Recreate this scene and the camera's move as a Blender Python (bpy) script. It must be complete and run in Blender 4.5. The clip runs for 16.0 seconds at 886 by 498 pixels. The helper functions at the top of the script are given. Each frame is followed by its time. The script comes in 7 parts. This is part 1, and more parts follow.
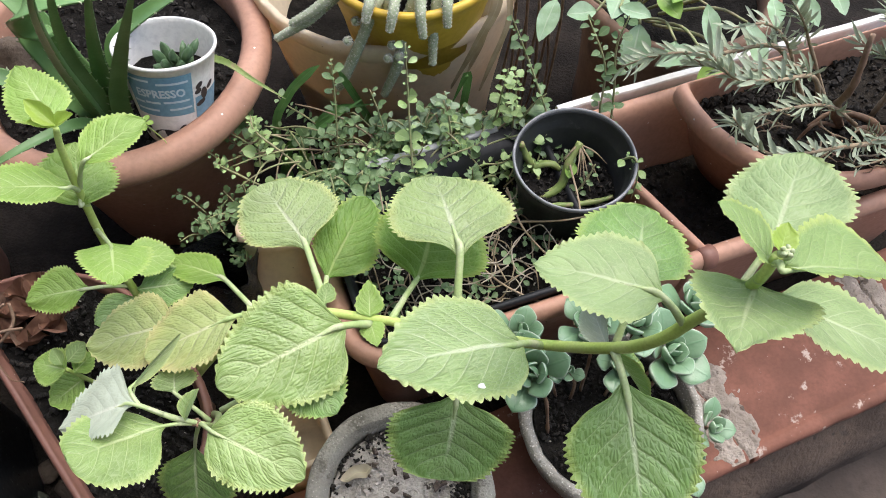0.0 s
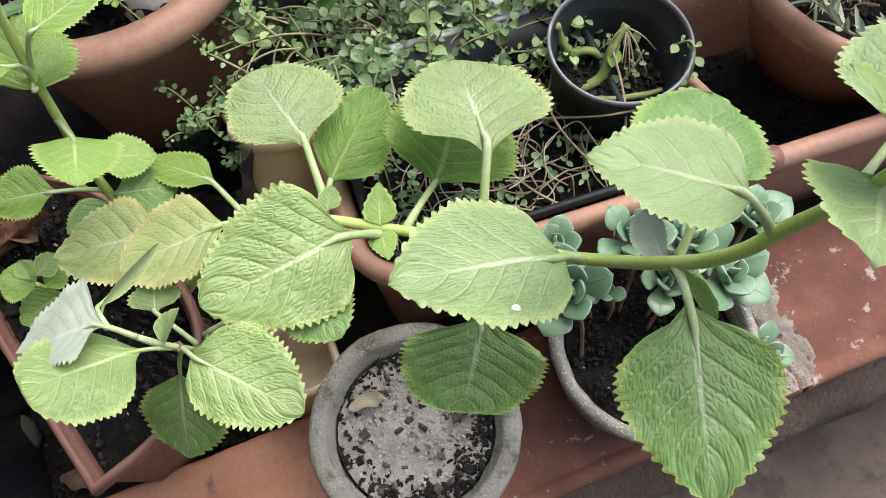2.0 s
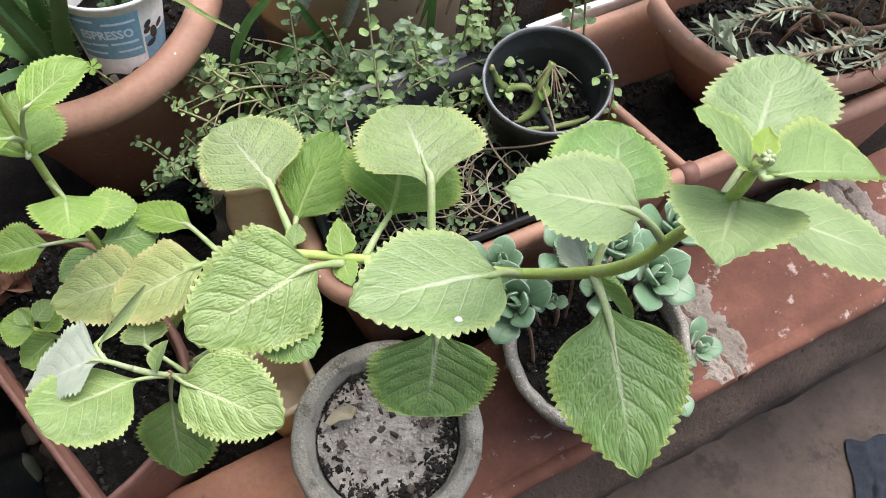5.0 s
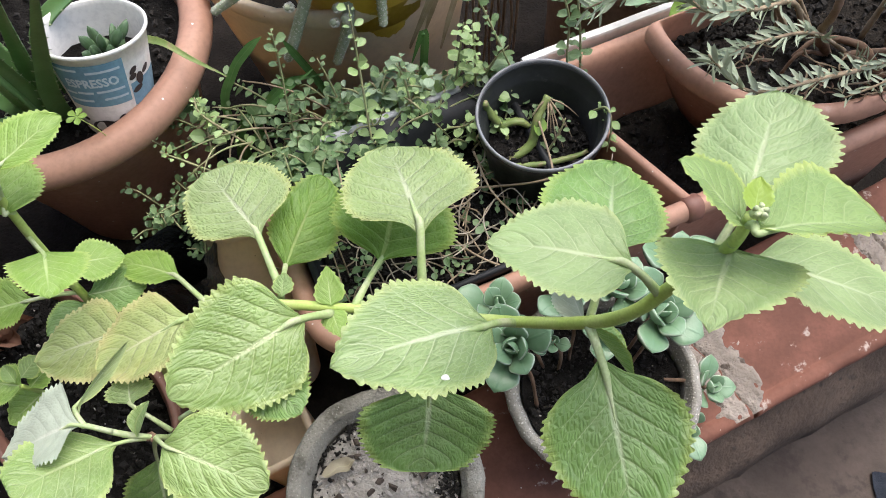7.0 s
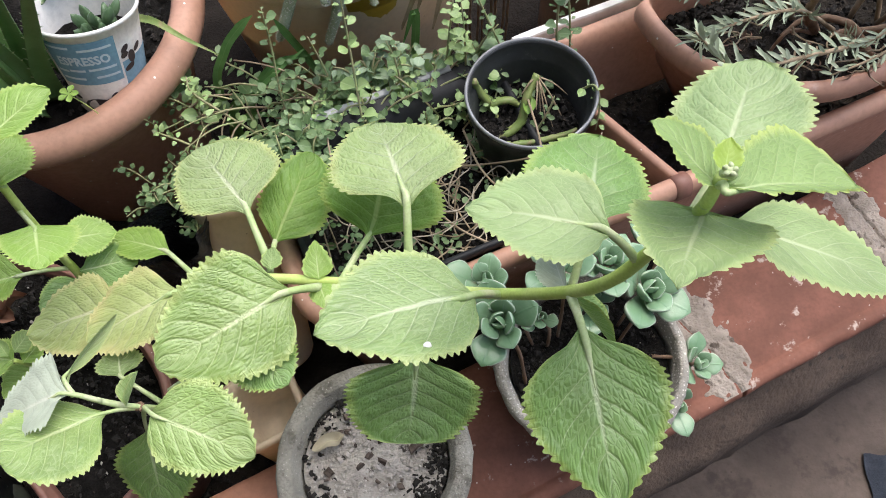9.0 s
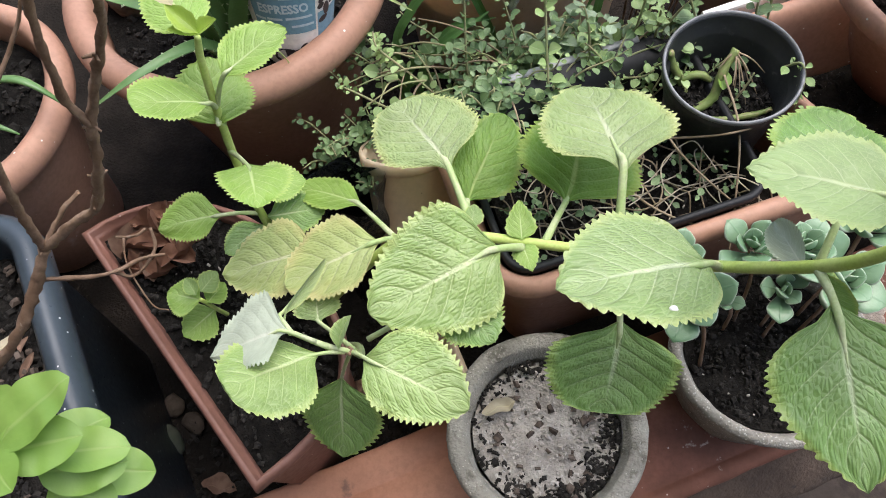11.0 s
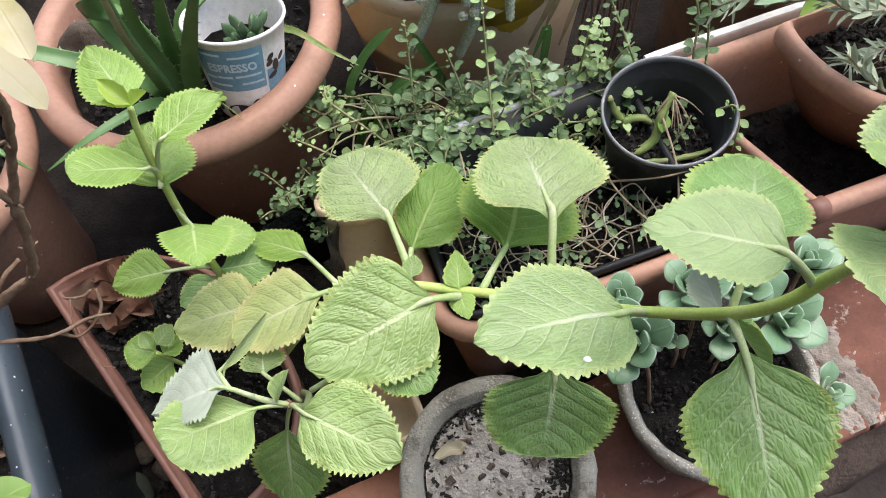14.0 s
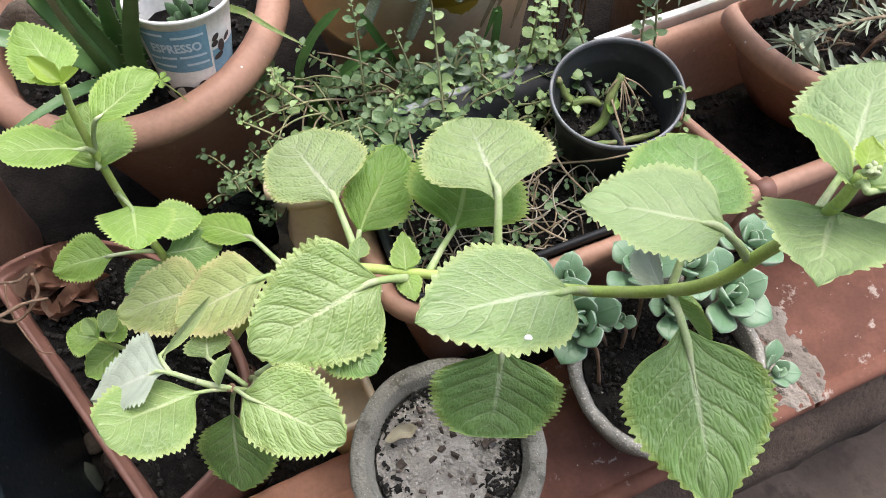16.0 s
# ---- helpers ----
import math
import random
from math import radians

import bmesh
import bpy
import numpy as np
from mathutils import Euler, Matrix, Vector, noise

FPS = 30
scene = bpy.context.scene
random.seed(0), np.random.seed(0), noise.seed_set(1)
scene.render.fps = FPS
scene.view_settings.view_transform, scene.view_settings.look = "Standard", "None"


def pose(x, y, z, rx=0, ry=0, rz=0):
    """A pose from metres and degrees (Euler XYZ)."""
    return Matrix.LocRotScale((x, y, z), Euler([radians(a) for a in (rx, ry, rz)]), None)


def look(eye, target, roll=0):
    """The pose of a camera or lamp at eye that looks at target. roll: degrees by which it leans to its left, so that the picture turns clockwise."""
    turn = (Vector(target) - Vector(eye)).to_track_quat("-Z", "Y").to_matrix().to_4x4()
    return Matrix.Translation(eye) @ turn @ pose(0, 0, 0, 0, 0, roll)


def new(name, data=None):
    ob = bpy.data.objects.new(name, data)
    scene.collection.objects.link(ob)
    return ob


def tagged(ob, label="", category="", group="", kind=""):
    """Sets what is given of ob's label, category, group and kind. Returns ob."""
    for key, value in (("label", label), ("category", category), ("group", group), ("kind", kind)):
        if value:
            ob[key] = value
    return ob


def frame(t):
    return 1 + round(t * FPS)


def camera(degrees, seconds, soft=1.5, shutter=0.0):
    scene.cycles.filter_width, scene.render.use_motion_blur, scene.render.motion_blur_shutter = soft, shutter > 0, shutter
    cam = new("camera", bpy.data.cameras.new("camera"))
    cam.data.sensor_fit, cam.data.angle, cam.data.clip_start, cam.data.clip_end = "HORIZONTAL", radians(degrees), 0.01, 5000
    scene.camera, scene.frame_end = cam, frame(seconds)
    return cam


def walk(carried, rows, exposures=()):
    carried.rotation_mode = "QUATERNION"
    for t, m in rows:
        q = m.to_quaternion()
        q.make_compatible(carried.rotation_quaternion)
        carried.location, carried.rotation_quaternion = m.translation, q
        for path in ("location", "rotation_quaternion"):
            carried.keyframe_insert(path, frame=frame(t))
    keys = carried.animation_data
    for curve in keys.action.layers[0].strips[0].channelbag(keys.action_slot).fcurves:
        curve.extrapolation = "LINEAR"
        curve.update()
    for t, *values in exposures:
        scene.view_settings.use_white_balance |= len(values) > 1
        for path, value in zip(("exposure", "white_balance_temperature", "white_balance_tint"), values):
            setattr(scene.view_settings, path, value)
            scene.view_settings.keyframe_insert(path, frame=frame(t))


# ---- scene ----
cam = camera(58.5, 16.0, soft=1.0)
METRES, EYE, TILT, LEAN, TURN = 0.55, 0.95, -62.0, 0.0, 0.0
ROWS = [
    (0.0, 0.0, 0.0, 0.0, -0.0, -0.0, 0.0),
    (0.5, 0.0013, 0.0383, -0.018, 0.34, -0.76, -0.36),
    (1.0, -0.0025, 0.0654, -0.0001, 0.39, -1.57, -0.36),
    (1.5, -0.0058, 0.139, -0.0211, 0.39, -4.54, -0.29),
    (2.0, -0.0118, 0.1654, -0.024, 0.96, -5.98, -0.23),
    (2.5, -0.0046, 0.1458, -0.0125, 0.92, -6.06, 0.12),
    (3.0, 0.0038, 0.0954, -0.0349, 1.25, -5.57, 0.51),
    (3.5, 0.001, 0.0626, -0.0555, 3.48, -4.45, -1.54),
    (4.0, 0.0302, 0.0644, -0.0238, 1.58, -4.53, -0.12),
    (4.5, 0.0163, 0.0519, -0.0081, -1.03, -4.73, 3.35),
    (5.0, 0.0197, 0.0403, -0.0093, -1.04, -4.54, 3.39),
    (7.5, 0.086, 0.0871, 0.0232, 0.45, -2.88, 5.11),
    (8.0, 0.1096, 0.0649, 0.0231, 0.39, -2.95, 5.02),
    (10.5, -0.0663, 0.0964, -0.0401, 2.42, -4.05, 4.25),
    (11.0, -0.123, 0.0768, -0.0345, 4.48, -3.94, 0.93),
    (11.5, -0.1383, 0.0361, -0.0148, 5.51, -2.98, -1.09),
    (12.0, -0.1148, 0.0243, -0.0004, 5.94, -2.24, -1.58),
    (12.5, -0.0699, 0.0388, 0.0135, 5.74, -2.1, -0.63),
    (13.0, -0.045, 0.0489, 0.0199, 5.59, -2.08, 0.84),
    (13.5, -0.0358, 0.0652, 0.0068, 5.52, -2.13, 1.71),
    (14.0, -0.0262, 0.0581, -0.0008, 5.09, -2.19, 2.61),
    (14.5, -0.025, 0.0591, -0.0036, 4.13, -2.33, 2.6),
    (15.0, -0.0238, 0.0601, -0.0084, 3.64, -2.7, 2.64),
    (15.5, -0.0139, 0.0562, -0.0084, 3.35, -2.75, 2.59),
    (16.0, 0.0013, 0.066, -0.0134, 2.77, -3.05, 2.89),
]
walk(cam, [(t, pose(0, 0, EYE, TILT, LEAN, TURN) @ pose(METRES * x, METRES * y, METRES * z, 90 + pitch, roll, yaw)) for t, x, y, z, yaw, pitch, roll in ROWS],
     exposures=[(0.0, 0.87, 6250, 12), (16.0, 0.87, 6250, 12)])

# ---- daylight: a bright veiled sky over an open terrace ----
SUN_UP, SUN_ROUND = 66.0, 44.0
world = bpy.data.worlds.new("sky")
world.use_nodes = True
scene.world = world
wn = world.node_tree.nodes
sky = wn.new("ShaderNodeTexSky")
sky.sky_type, sky.sun_disc = "NISHITA", False
sky.sun_elevation, sky.sun_rotation = radians(SUN_UP), radians(SUN_ROUND)
sky.air_density, sky.dust_density = 1.0, 4.0
wn["Background"].inputs["Strength"].default_value = 0.165
world.node_tree.links.new(sky.outputs[0], wn["Background"].inputs["Color"])
sun = new("sun", bpy.data.lights.new("sun", "SUN"))
sun.data.energy, sun.data.angle, sun.data.color = 1.75, radians(58), (1.0, 0.98, 0.955)
sa, se = radians(SUN_ROUND), radians(SUN_UP)
sun.matrix_world = look((math.sin(sa) * math.cos(se), math.cos(sa) * math.cos(se), math.sin(se)), (0, 0, 0))

# ---- building helpers ----
FLOOR, BED, LEDGE = -0.13, 0.10, 0.155
UX, UY = math.cos(radians(22.7)), math.sin(radians(22.7))
DX, DY = math.cos(radians(19.2)), math.sin(radians(19.2))


def ledge_at(u, n, z):
    """Along the coping, back from its front."""
    return Vector((u * UX - n * UY, u * UY + n * UX, z))


def trough_at(d, m, z):
    """Along and across the long trough."""
    return Vector((d * DX - m * DY, d * DY + m * DX, z))


def thing(name, at, label, category, group="", kind=""):
    ob = new(name)
    ob.location = at
    ob.empty_display_size = 0.02
    return tagged(ob, label, category, group, kind)


def to_mesh(bm, name, mat, smooth=True):
    me = bpy.data.meshes.new(name)
    bm.to_mesh(me)
    bm.free()
    if mat:
        me.materials.append(mat)
    if smooth:
        me.polygons.foreach_set("use_smooth", [True] * len(me.polygons))
    return me


def hang(ob, parent):
    """Parents ob, built in world places, under parent without moving it."""
    ob.parent = parent
    if parent.type == "EMPTY":
        ob.matrix_parent_inverse = Matrix.Translation(-Vector(parent.location))
    return ob


def part(name, bm, mat, parent, label="", smooth=True, kind=""):
    ob = new(name, to_mesh(bm, name, mat, smooth))
    return hang(tagged(ob, label, kind=kind), parent)


def single(name, bm, mat, label, category, kind="", smooth=True, group=""):
    return tagged(new(name, to_mesh(bm, name, mat, smooth)), label, category, group, kind)


def strip_rings(bm, rings, closed=True, cap_start=False, cap_end=False):
    """Skins a row of rings of points."""
    vs = [[bm.verts.new(p) for p in ring] for ring in rings]
    n = len(vs[0])
    for a, b in zip(vs, vs[1:]):
        for i in range(n if closed else n - 1):
            j = (i + 1) % n
            bm.faces.new((a[i], a[j], b[j], b[i]))
    if cap_start:
        bm.faces.new(list(reversed(vs[0])))
    if cap_end:
        bm.faces.new(vs[-1])
    return vs


def lathe(profile, at=(0, 0, 0), segs=56, wobble=0.0, seed=0, turn=None):
    """Turns a profile of (radius, height) round an upright axis; turn leans it about at."""
    bm = bmesh.new()
    m = Matrix.Translation(at) @ (turn.to_matrix().to_4x4() if turn else Matrix())
    rings = []
    for r, z in profile:
        ring = []
        for i in range(segs):
            a = 2 * math.pi * i / segs
            k = 1 + wobble * (noise.noise((2 * math.cos(a) + seed, 2 * math.sin(a), 14 * z)) + 0.6 * noise.noise((9 * math.cos(a) + seed, 9 * math.sin(a), 160 * z)))
            ring.append(m @ Vector((r * k * math.cos(a), r * k * math.sin(a), z)))
        rings.append(ring)
    strip_rings(bm, rings, True, False, False)
    return bm


def smooth_path(points, radii, per=8):
    """A Catmull-Rom path through the points, with radii."""
    p = [Vector(q) for q in points]
    p = [2 * p[0] - p[1]] + p + [2 * p[-1] - p[-2]]
    r = [radii[0]] + list(radii) + [radii[-1]]
    out = []
    for i in range(1, len(p) - 2):
        for k in range(per):
            t = k / per
            q = 0.5 * (2 * p[i] + (p[i + 1] - p[i - 1]) * t + (2 * p[i - 1] - 5 * p[i] + 4 * p[i + 1] - p[i + 2]) * t * t + (3 * p[i] - p[i - 1] - 3 * p[i + 1] + p[i + 2]) * t ** 3)
            out.append((q, r[i] + (r[i + 1] - r[i]) * t))
    return out + [(p[-2], r[-2])]


def tube(bm, points, radii, segs=8, per=6, rough=0.0, flat=1.0):
    """A tapered round stem along a smooth path, closed at both ends."""
    path = smooth_path(points, radii, per)
    rings, side = [], None
    for i, (q, r) in enumerate(path):
        ahead = (path[min(i + 1, len(path) - 1)][0] - path[max(i - 1, 0)][0]).normalized()
        if side is None:
            side = ahead.orthogonal().normalized()
        side = (side - ahead * side.dot(ahead)).normalized()
        up = ahead.cross(side)
        ring = []
        for k in range(segs):
            a = 2 * math.pi * k / segs
            o = side * math.cos(a) + up * math.sin(a) * flat
            w = 1 + rough * noise.noise(q * 160 + o * 3)
            ring.append(q + o * r * w)
        rings.append(ring)
    strip_rings(bm, rings, True, True, True)
    return bm


def rounded_ring(d0, d1, m0, m1, rad, z, at, steps=8):
    """A rounded rectangle in a frame's own axes."""
    pts = []
    for cd, cm, a0 in ((d1 - rad, m1 - rad, 0), (d0 + rad, m1 - rad, 90), (d0 + rad, m0 + rad, 180), (d1 - rad, m0 + rad, 270)):
        for i in range(steps + 1):
            a = radians(a0 + 90 * i / steps)
            pts.append(at(cd + rad * math.cos(a), cm + rad * math.sin(a), z))
    return pts


def box_planter(section, d0, d1, m0, m1, rad, at, steps=8):
    """Skins a section of (inset, height) round a rounded rectangle, from outside bottom over the rim to the inside."""
    bm = bmesh.new()
    rings = [rounded_ring(d0 + s, d1 - s, m0 + s, m1 - s, max(rad - s, 0.004), z, at, steps) for s, z in section]
    strip_rings(bm, rings, True, True, True)
    return bm


def blob(bm, at, size, seed=0, sub=1, flat=1.0, rough=0.35):
    """A small uneven lump."""
    made = bmesh.ops.create_icosphere(bm, subdivisions=sub, radius=1.0)["verts"]
    turn = Euler((seed * 1.7, seed * 2.3, seed * 3.1)).to_matrix()
    for v in made:
        c = v.co.copy()
        k = 1 + rough * noise.noise(c * 1.3 + Vector((seed * 3.7, seed, 0)))
        c = Vector((c.x, c.y * 0.8, c.z * flat)) * k
        v.co = Vector(at) + turn @ c * size if flat == 1.0 else Vector(at) + Euler((0, 0, seed * 3.1)).to_matrix() @ c * size
    return made


# ---- materials ----
def material(name):
    mat = bpy.data.materials.new(name)
    mat.use_nodes = True
    nt = mat.node_tree
    return mat, nt, nt.nodes["Principled BSDF"]


def node(nt, kind, **props):
    n = nt.nodes.new("ShaderNode" + kind)
    for key, value in props.items():
        if key == "operation":
            n.operation = value
        elif key == "feature":
            n.feature = value
        elif key == "blend":
            n.blend_type = value
        elif key == "dtype":
            n.data_type = value
    return n


def math_node(nt, op, a, b=None, c=None, clamp=False):
    n = node(nt, "Math", operation=op)
    n.use_clamp = clamp
    for i, v in enumerate((a, b, c)):
        if v is None:
            continue
        if isinstance(v, (int, float)):
            n.inputs[i].default_value = v
        else:
            nt.links.new(v, n.inputs[i])
    return n.outputs[0]


def mix_col(nt, fac, a, b, blend="MIX"):
    n = node(nt, "Mix", dtype="RGBA", blend=blend)
    for sock, v in ((n.inputs[0], fac), (n.inputs[6], a), (n.inputs[7], b)):
        if isinstance(v, (int, float)):
            sock.default_value = v
        elif isinstance(v, tuple):
            sock.default_value = (*v, 1.0) if len(v) == 3 else v
        else:
            nt.links.new(v, sock)
    return n.outputs[2]


def ramp(nt, fac, lo, hi):
    n = node(nt, "MapRange")
    n.interpolation_type = "SMOOTHSTEP"
    nt.links.new(fac, n.inputs[0])
    n.inputs[1].default_value, n.inputs[2].default_value = lo, hi
    return n.outputs[0]


def coords(nt):
    """World-sized coordinates: things are built at their own places."""
    return node(nt, "TexCoord").outputs["Object"]


def noise_tex(nt, vec, scale, detail=4.0, rough=0.55):
    n = node(nt, "TexNoise")
    n.inputs["Scale"].default_value, n.inputs["Detail"].default_value, n.inputs["Roughness"].default_value = scale, detail, rough
    nt.links.new(vec, n.inputs["Vector"])
    return n.outputs[0]


def voronoi(nt, vec, scale, feature="F1"):
    n = node(nt, "TexVoronoi", feature=feature)
    n.inputs["Scale"].default_value = scale
    nt.links.new(vec, n.inputs["Vector"])
    return n.outputs["Distance"]


def bump(nt, bsdf, height, strength=0.5, distance=0.002):
    n = node(nt, "Bump")
    n.inputs["Strength"].default_value, n.inputs["Distance"].default_value = strength, distance
    nt.links.new(height, n.inputs["Height"])
    nt.links.new(n.outputs[0], bsdf.inputs["Normal"])


def surface(name, col, col2, rough=0.6, scale=18, fine=160, bumpy=0.3, specks=None, speck_scale=150, speck_at=0.16, spec=0.4, stain=None, stain_at=(0.55, 0.7), distance=0.0015):
    """A worn, mottled surface: two tones at two scales, optional specks and stains, fine relief."""
    mat, nt, b = material(name)
    v = coords(nt)
    big, small = noise_tex(nt, v, scale, 5), noise_tex(nt, v, fine, 3, 0.6)
    c = mix_col(nt, ramp(nt, big, 0.35, 0.68), col, col2)
    c = mix_col(nt, math_node(nt, "MULTIPLY", ramp(nt, small, 0.35, 0.75), 0.35), c, tuple(x * 0.55 for x in col))
    if stain:
        c = mix_col(nt, ramp(nt, noise_tex(nt, v, scale * 1.9, 8, 0.65), *stain_at), c, stain)
    if specks:
        c = mix_col(nt, ramp(nt, voronoi(nt, v, speck_scale), speck_at, speck_at * 0.55), c, specks)
    nt.links.new(c, b.inputs["Base Color"])
    nt.links.new(math_node(nt, "MULTIPLY_ADD", small, 0.25, rough - 0.12), b.inputs["Roughness"])
    b.inputs["Specular IOR Level"].default_value = spec
    bump(nt, b, math_node(nt, "ADD", math_node(nt, "MULTIPLY", small, 0.5), big), bumpy, distance)
    return mat


def leaf_material(name, col, vein, edge, rough=0.40, light=0.25, blotch=None, relief=0.27, laterals=6.0, pale=0.55):
    """A felty blade with pale midrib, side veins that curve to the tip, and quilted puckers between them."""
    mat, nt, b = material(name)
    uv = node(nt, "UVMap")
    sep = node(nt, "SeparateXYZ")
    nt.links.new(uv.outputs[0], sep.inputs[0])
    s = sep.outputs[0]
    a = math_node(nt, "ABSOLUTE", math_node(nt, "MULTIPLY_ADD", sep.outputs[1], 2.0, -1.0))
    v = coords(nt)
    jig, tone, dust = noise_tex(nt, v, 90, 2), noise_tex(nt, v, 35, 3), noise_tex(nt, v, 900, 2)
    mid = math_node(nt, "MULTIPLY", ramp(nt, math_node(nt, "MULTIPLY_ADD", s, 0.05, a), 0.080, 0.032), ramp(nt, s, 1.0, 0.35))
    phase = math_node(nt, "MULTIPLY", math_node(nt, "SUBTRACT", s, math_node(nt, "MULTIPLY", math_node(nt, "POWER", a, 1.1), 0.36)), laterals)
    phase = math_node(nt, "ADD", phase, math_node(nt, "MULTIPLY", jig, 0.12))
    tri = math_node(nt, "ABSOLUTE", math_node(nt, "MULTIPLY_ADD", math_node(nt, "FRACT", phase), 2.0, -1.0))
    lat = math_node(nt, "MULTIPLY", ramp(nt, tri, 0.90, 0.995), ramp(nt, a, 0.98, 0.45))
    flat = node(nt, "UVMap")
    flat.uv_map = "Flat"
    fs = node(nt, "SeparateXYZ")
    nt.links.new(flat.outputs[0], fs.inputs[0])
    comb = node(nt, "CombineXYZ")
    half = math_node(nt, "MULTIPLY", math_node(nt, "GREATER_THAN", sep.outputs[1], 0.5), 17.3)
    out = math_node(nt, "ABSOLUTE", fs.outputs[1])
    nt.links.new(math_node(nt, "MULTIPLY_ADD", jig, 0.5, math_node(nt, "MULTIPLY", phase, 3.0)), comb.inputs[0])
    nt.links.new(math_node(nt, "ADD", half, math_node(nt, "MULTIPLY_ADD", tone, 1.0, math_node(nt, "MULTIPLY", out, 33.0))), comb.inputs[1])
    cell = voronoi(nt, comb.outputs[0], 1.0, "DISTANCE_TO_EDGE")
    dome = ramp(nt, cell, 0.0, 0.38)
    webs = ramp(nt, cell, 0.07, 0.01)
    veins = math_node(nt, "MAXIMUM", math_node(nt, "MAXIMUM", math_node(nt, "MULTIPLY", mid, 0.9), math_node(nt, "MULTIPLY", lat, pale)), math_node(nt, "MULTIPLY", webs, 0.20))
    c = mix_col(nt, ramp(nt, tone, 0.3, 0.7), col, tuple(x * 0.80 for x in col))
    c = mix_col(nt, math_node(nt, "MULTIPLY", ramp(nt, dust, 0.45, 0.75), 0.06), c, vein)
    c = mix_col(nt, math_node(nt, "MULTIPLY", ramp(nt, a, 0.75, 0.0), 0.12), c, vein)
    if blotch:
        c = mix_col(nt, math_node(nt, "MULTIPLY", ramp(nt, noise_tex(nt, v, 26, 4), 0.46, 0.74), ramp(nt, a, 0.3, 1.0)), c, blotch)
    c = mix_col(nt, math_node(nt, "MULTIPLY", ramp(nt, a, 0.84, 1.0), 0.8), c, edge)
    c = mix_col(nt, veins, c, vein)
    nt.links.new(c, b.inputs["Base Color"])
    nt.links.new(math_node(nt, "MULTIPLY_ADD", dust, 0.25, rough - 0.1), b.inputs["Roughness"])
    b.inputs["Specular IOR Level"].default_value = 0.5
    b.inputs["Sheen Weight"].default_value = 0.08
    b.inputs["Sheen Roughness"].default_value = 0.4
    crease = math_node(nt, "MULTIPLY", ramp(nt, tri, 0.72, 1.0), ramp(nt, a, 1.0, 0.5))
    puff = math_node(nt, "ADD", math_node(nt, "MULTIPLY", dome, 0.6), math_node(nt, "MULTIPLY", math_node(nt, "MAXIMUM", mid, crease), -0.75))
    puff = math_node(nt, "ADD", puff, math_node(nt, "MULTIPLY", dust, 0.06))
    bump(nt, b, puff, relief, 0.0021)
    tr = node(nt, "BsdfTranslucent")
    nt.links.new(c, tr.inputs[0])
    mx = node(nt, "MixShader")
    mx.inputs[0].default_value = light
    nt.links.new(b.outputs[0], mx.inputs[1])
    nt.links.new(tr.outputs[0], mx.inputs[2])
    nt.links.new(mx.outputs[0], nt.nodes["Material Output"].inputs[0])
    return mat


TERRA = surface("terracotta_ware", (0.44, 0.25, 0.17), (0.37, 0.20, 0.135), 0.6, 11, 190, 0.16, stain=(0.52, 0.40, 0.33), stain_at=(0.60, 0.82), specks=(0.74, 0.70, 0.64), speck_scale=58, speck_at=0.075)
TERRA_DARK = surface("terracotta_plastic", (0.215, 0.105, 0.076), (0.16, 0.077, 0.055), 0.5, 13, 200, 0.12, stain=(0.26, 0.17, 0.135), stain_at=(0.58, 0.82), specks=(0.60, 0.52, 0.46), speck_scale=70, speck_at=0.05)
CONCRETE = surface("cast_concrete", (0.32, 0.305, 0.255), (0.22, 0.208, 0.172), 0.95, 26, 420, 1.0, stain=(0.125, 0.115, 0.09), stain_at=(0.53, 0.67), specks=(0.46, 0.44, 0.38), speck_scale=300, speck_at=0.18, distance=0.004)
TERRAZZO = surface("speckled_concrete", (0.35, 0.33, 0.28), (0.24, 0.225, 0.19), 0.95, 30, 420, 1.0, stain=(0.14, 0.125, 0.10), stain_at=(0.56, 0.7), specks=(0.58, 0.56, 0.50), speck_scale=340, speck_at=0.30, distance=0.003)
SOIL = surface("potting_soil", (0.008, 0.0075, 0.0066), (0.018, 0.0165, 0.0145), 0.95, 60, 420, 1.0, spec=0.05, specks=(0.09, 0.075, 0.06), speck_scale=210, speck_at=0.10, distance=0.005)
ASH = surface("ash_covered_soil", (0.42, 0.39, 0.34), (0.28, 0.255, 0.22), 0.95, 40, 380, 1.0, stain=(0.045, 0.037, 0.03), stain_at=(0.60, 0.66), distance=0.006)
EARTH = surface("bed_earth", (0.012, 0.010, 0.008), (0.026, 0.021, 0.017), 0.95, 22, 300, 1.0, spec=0.15, distance=0.006)
BLACK = surface("black_plastic", (0.010, 0.011, 0.012), (0.017, 0.018, 0.020), 0.55, 20, 260, 0.1, spec=0.3, stain=(0.06, 0.058, 0.052), stain_at=(0.64, 0.85))
BROWN = surface("dull_brown_ware", (0.20, 0.12, 0.075), (0.15, 0.088, 0.055), 0.7, 12, 180, 0.2, stain=(0.10, 0.06, 0.04), stain_at=(0.58, 0.75))
BLUE = surface("blue_grey_plastic", (0.040, 0.053, 0.064), (0.028, 0.038, 0.047), 0.32, 12, 220, 0.08, specks=(0.75, 0.75, 0.72), speck_scale=95, speck_at=0.10)
BEIGE = surface("cream_plastic", (0.82, 0.72, 0.54), (0.72, 0.61, 0.44), 0.55, 10, 150, 0.2, stain=(0.60, 0.45, 0.30), stain_at=(0.60, 0.78), specks=(0.16, 0.11, 0.07), speck_scale=60, speck_at=0.06)
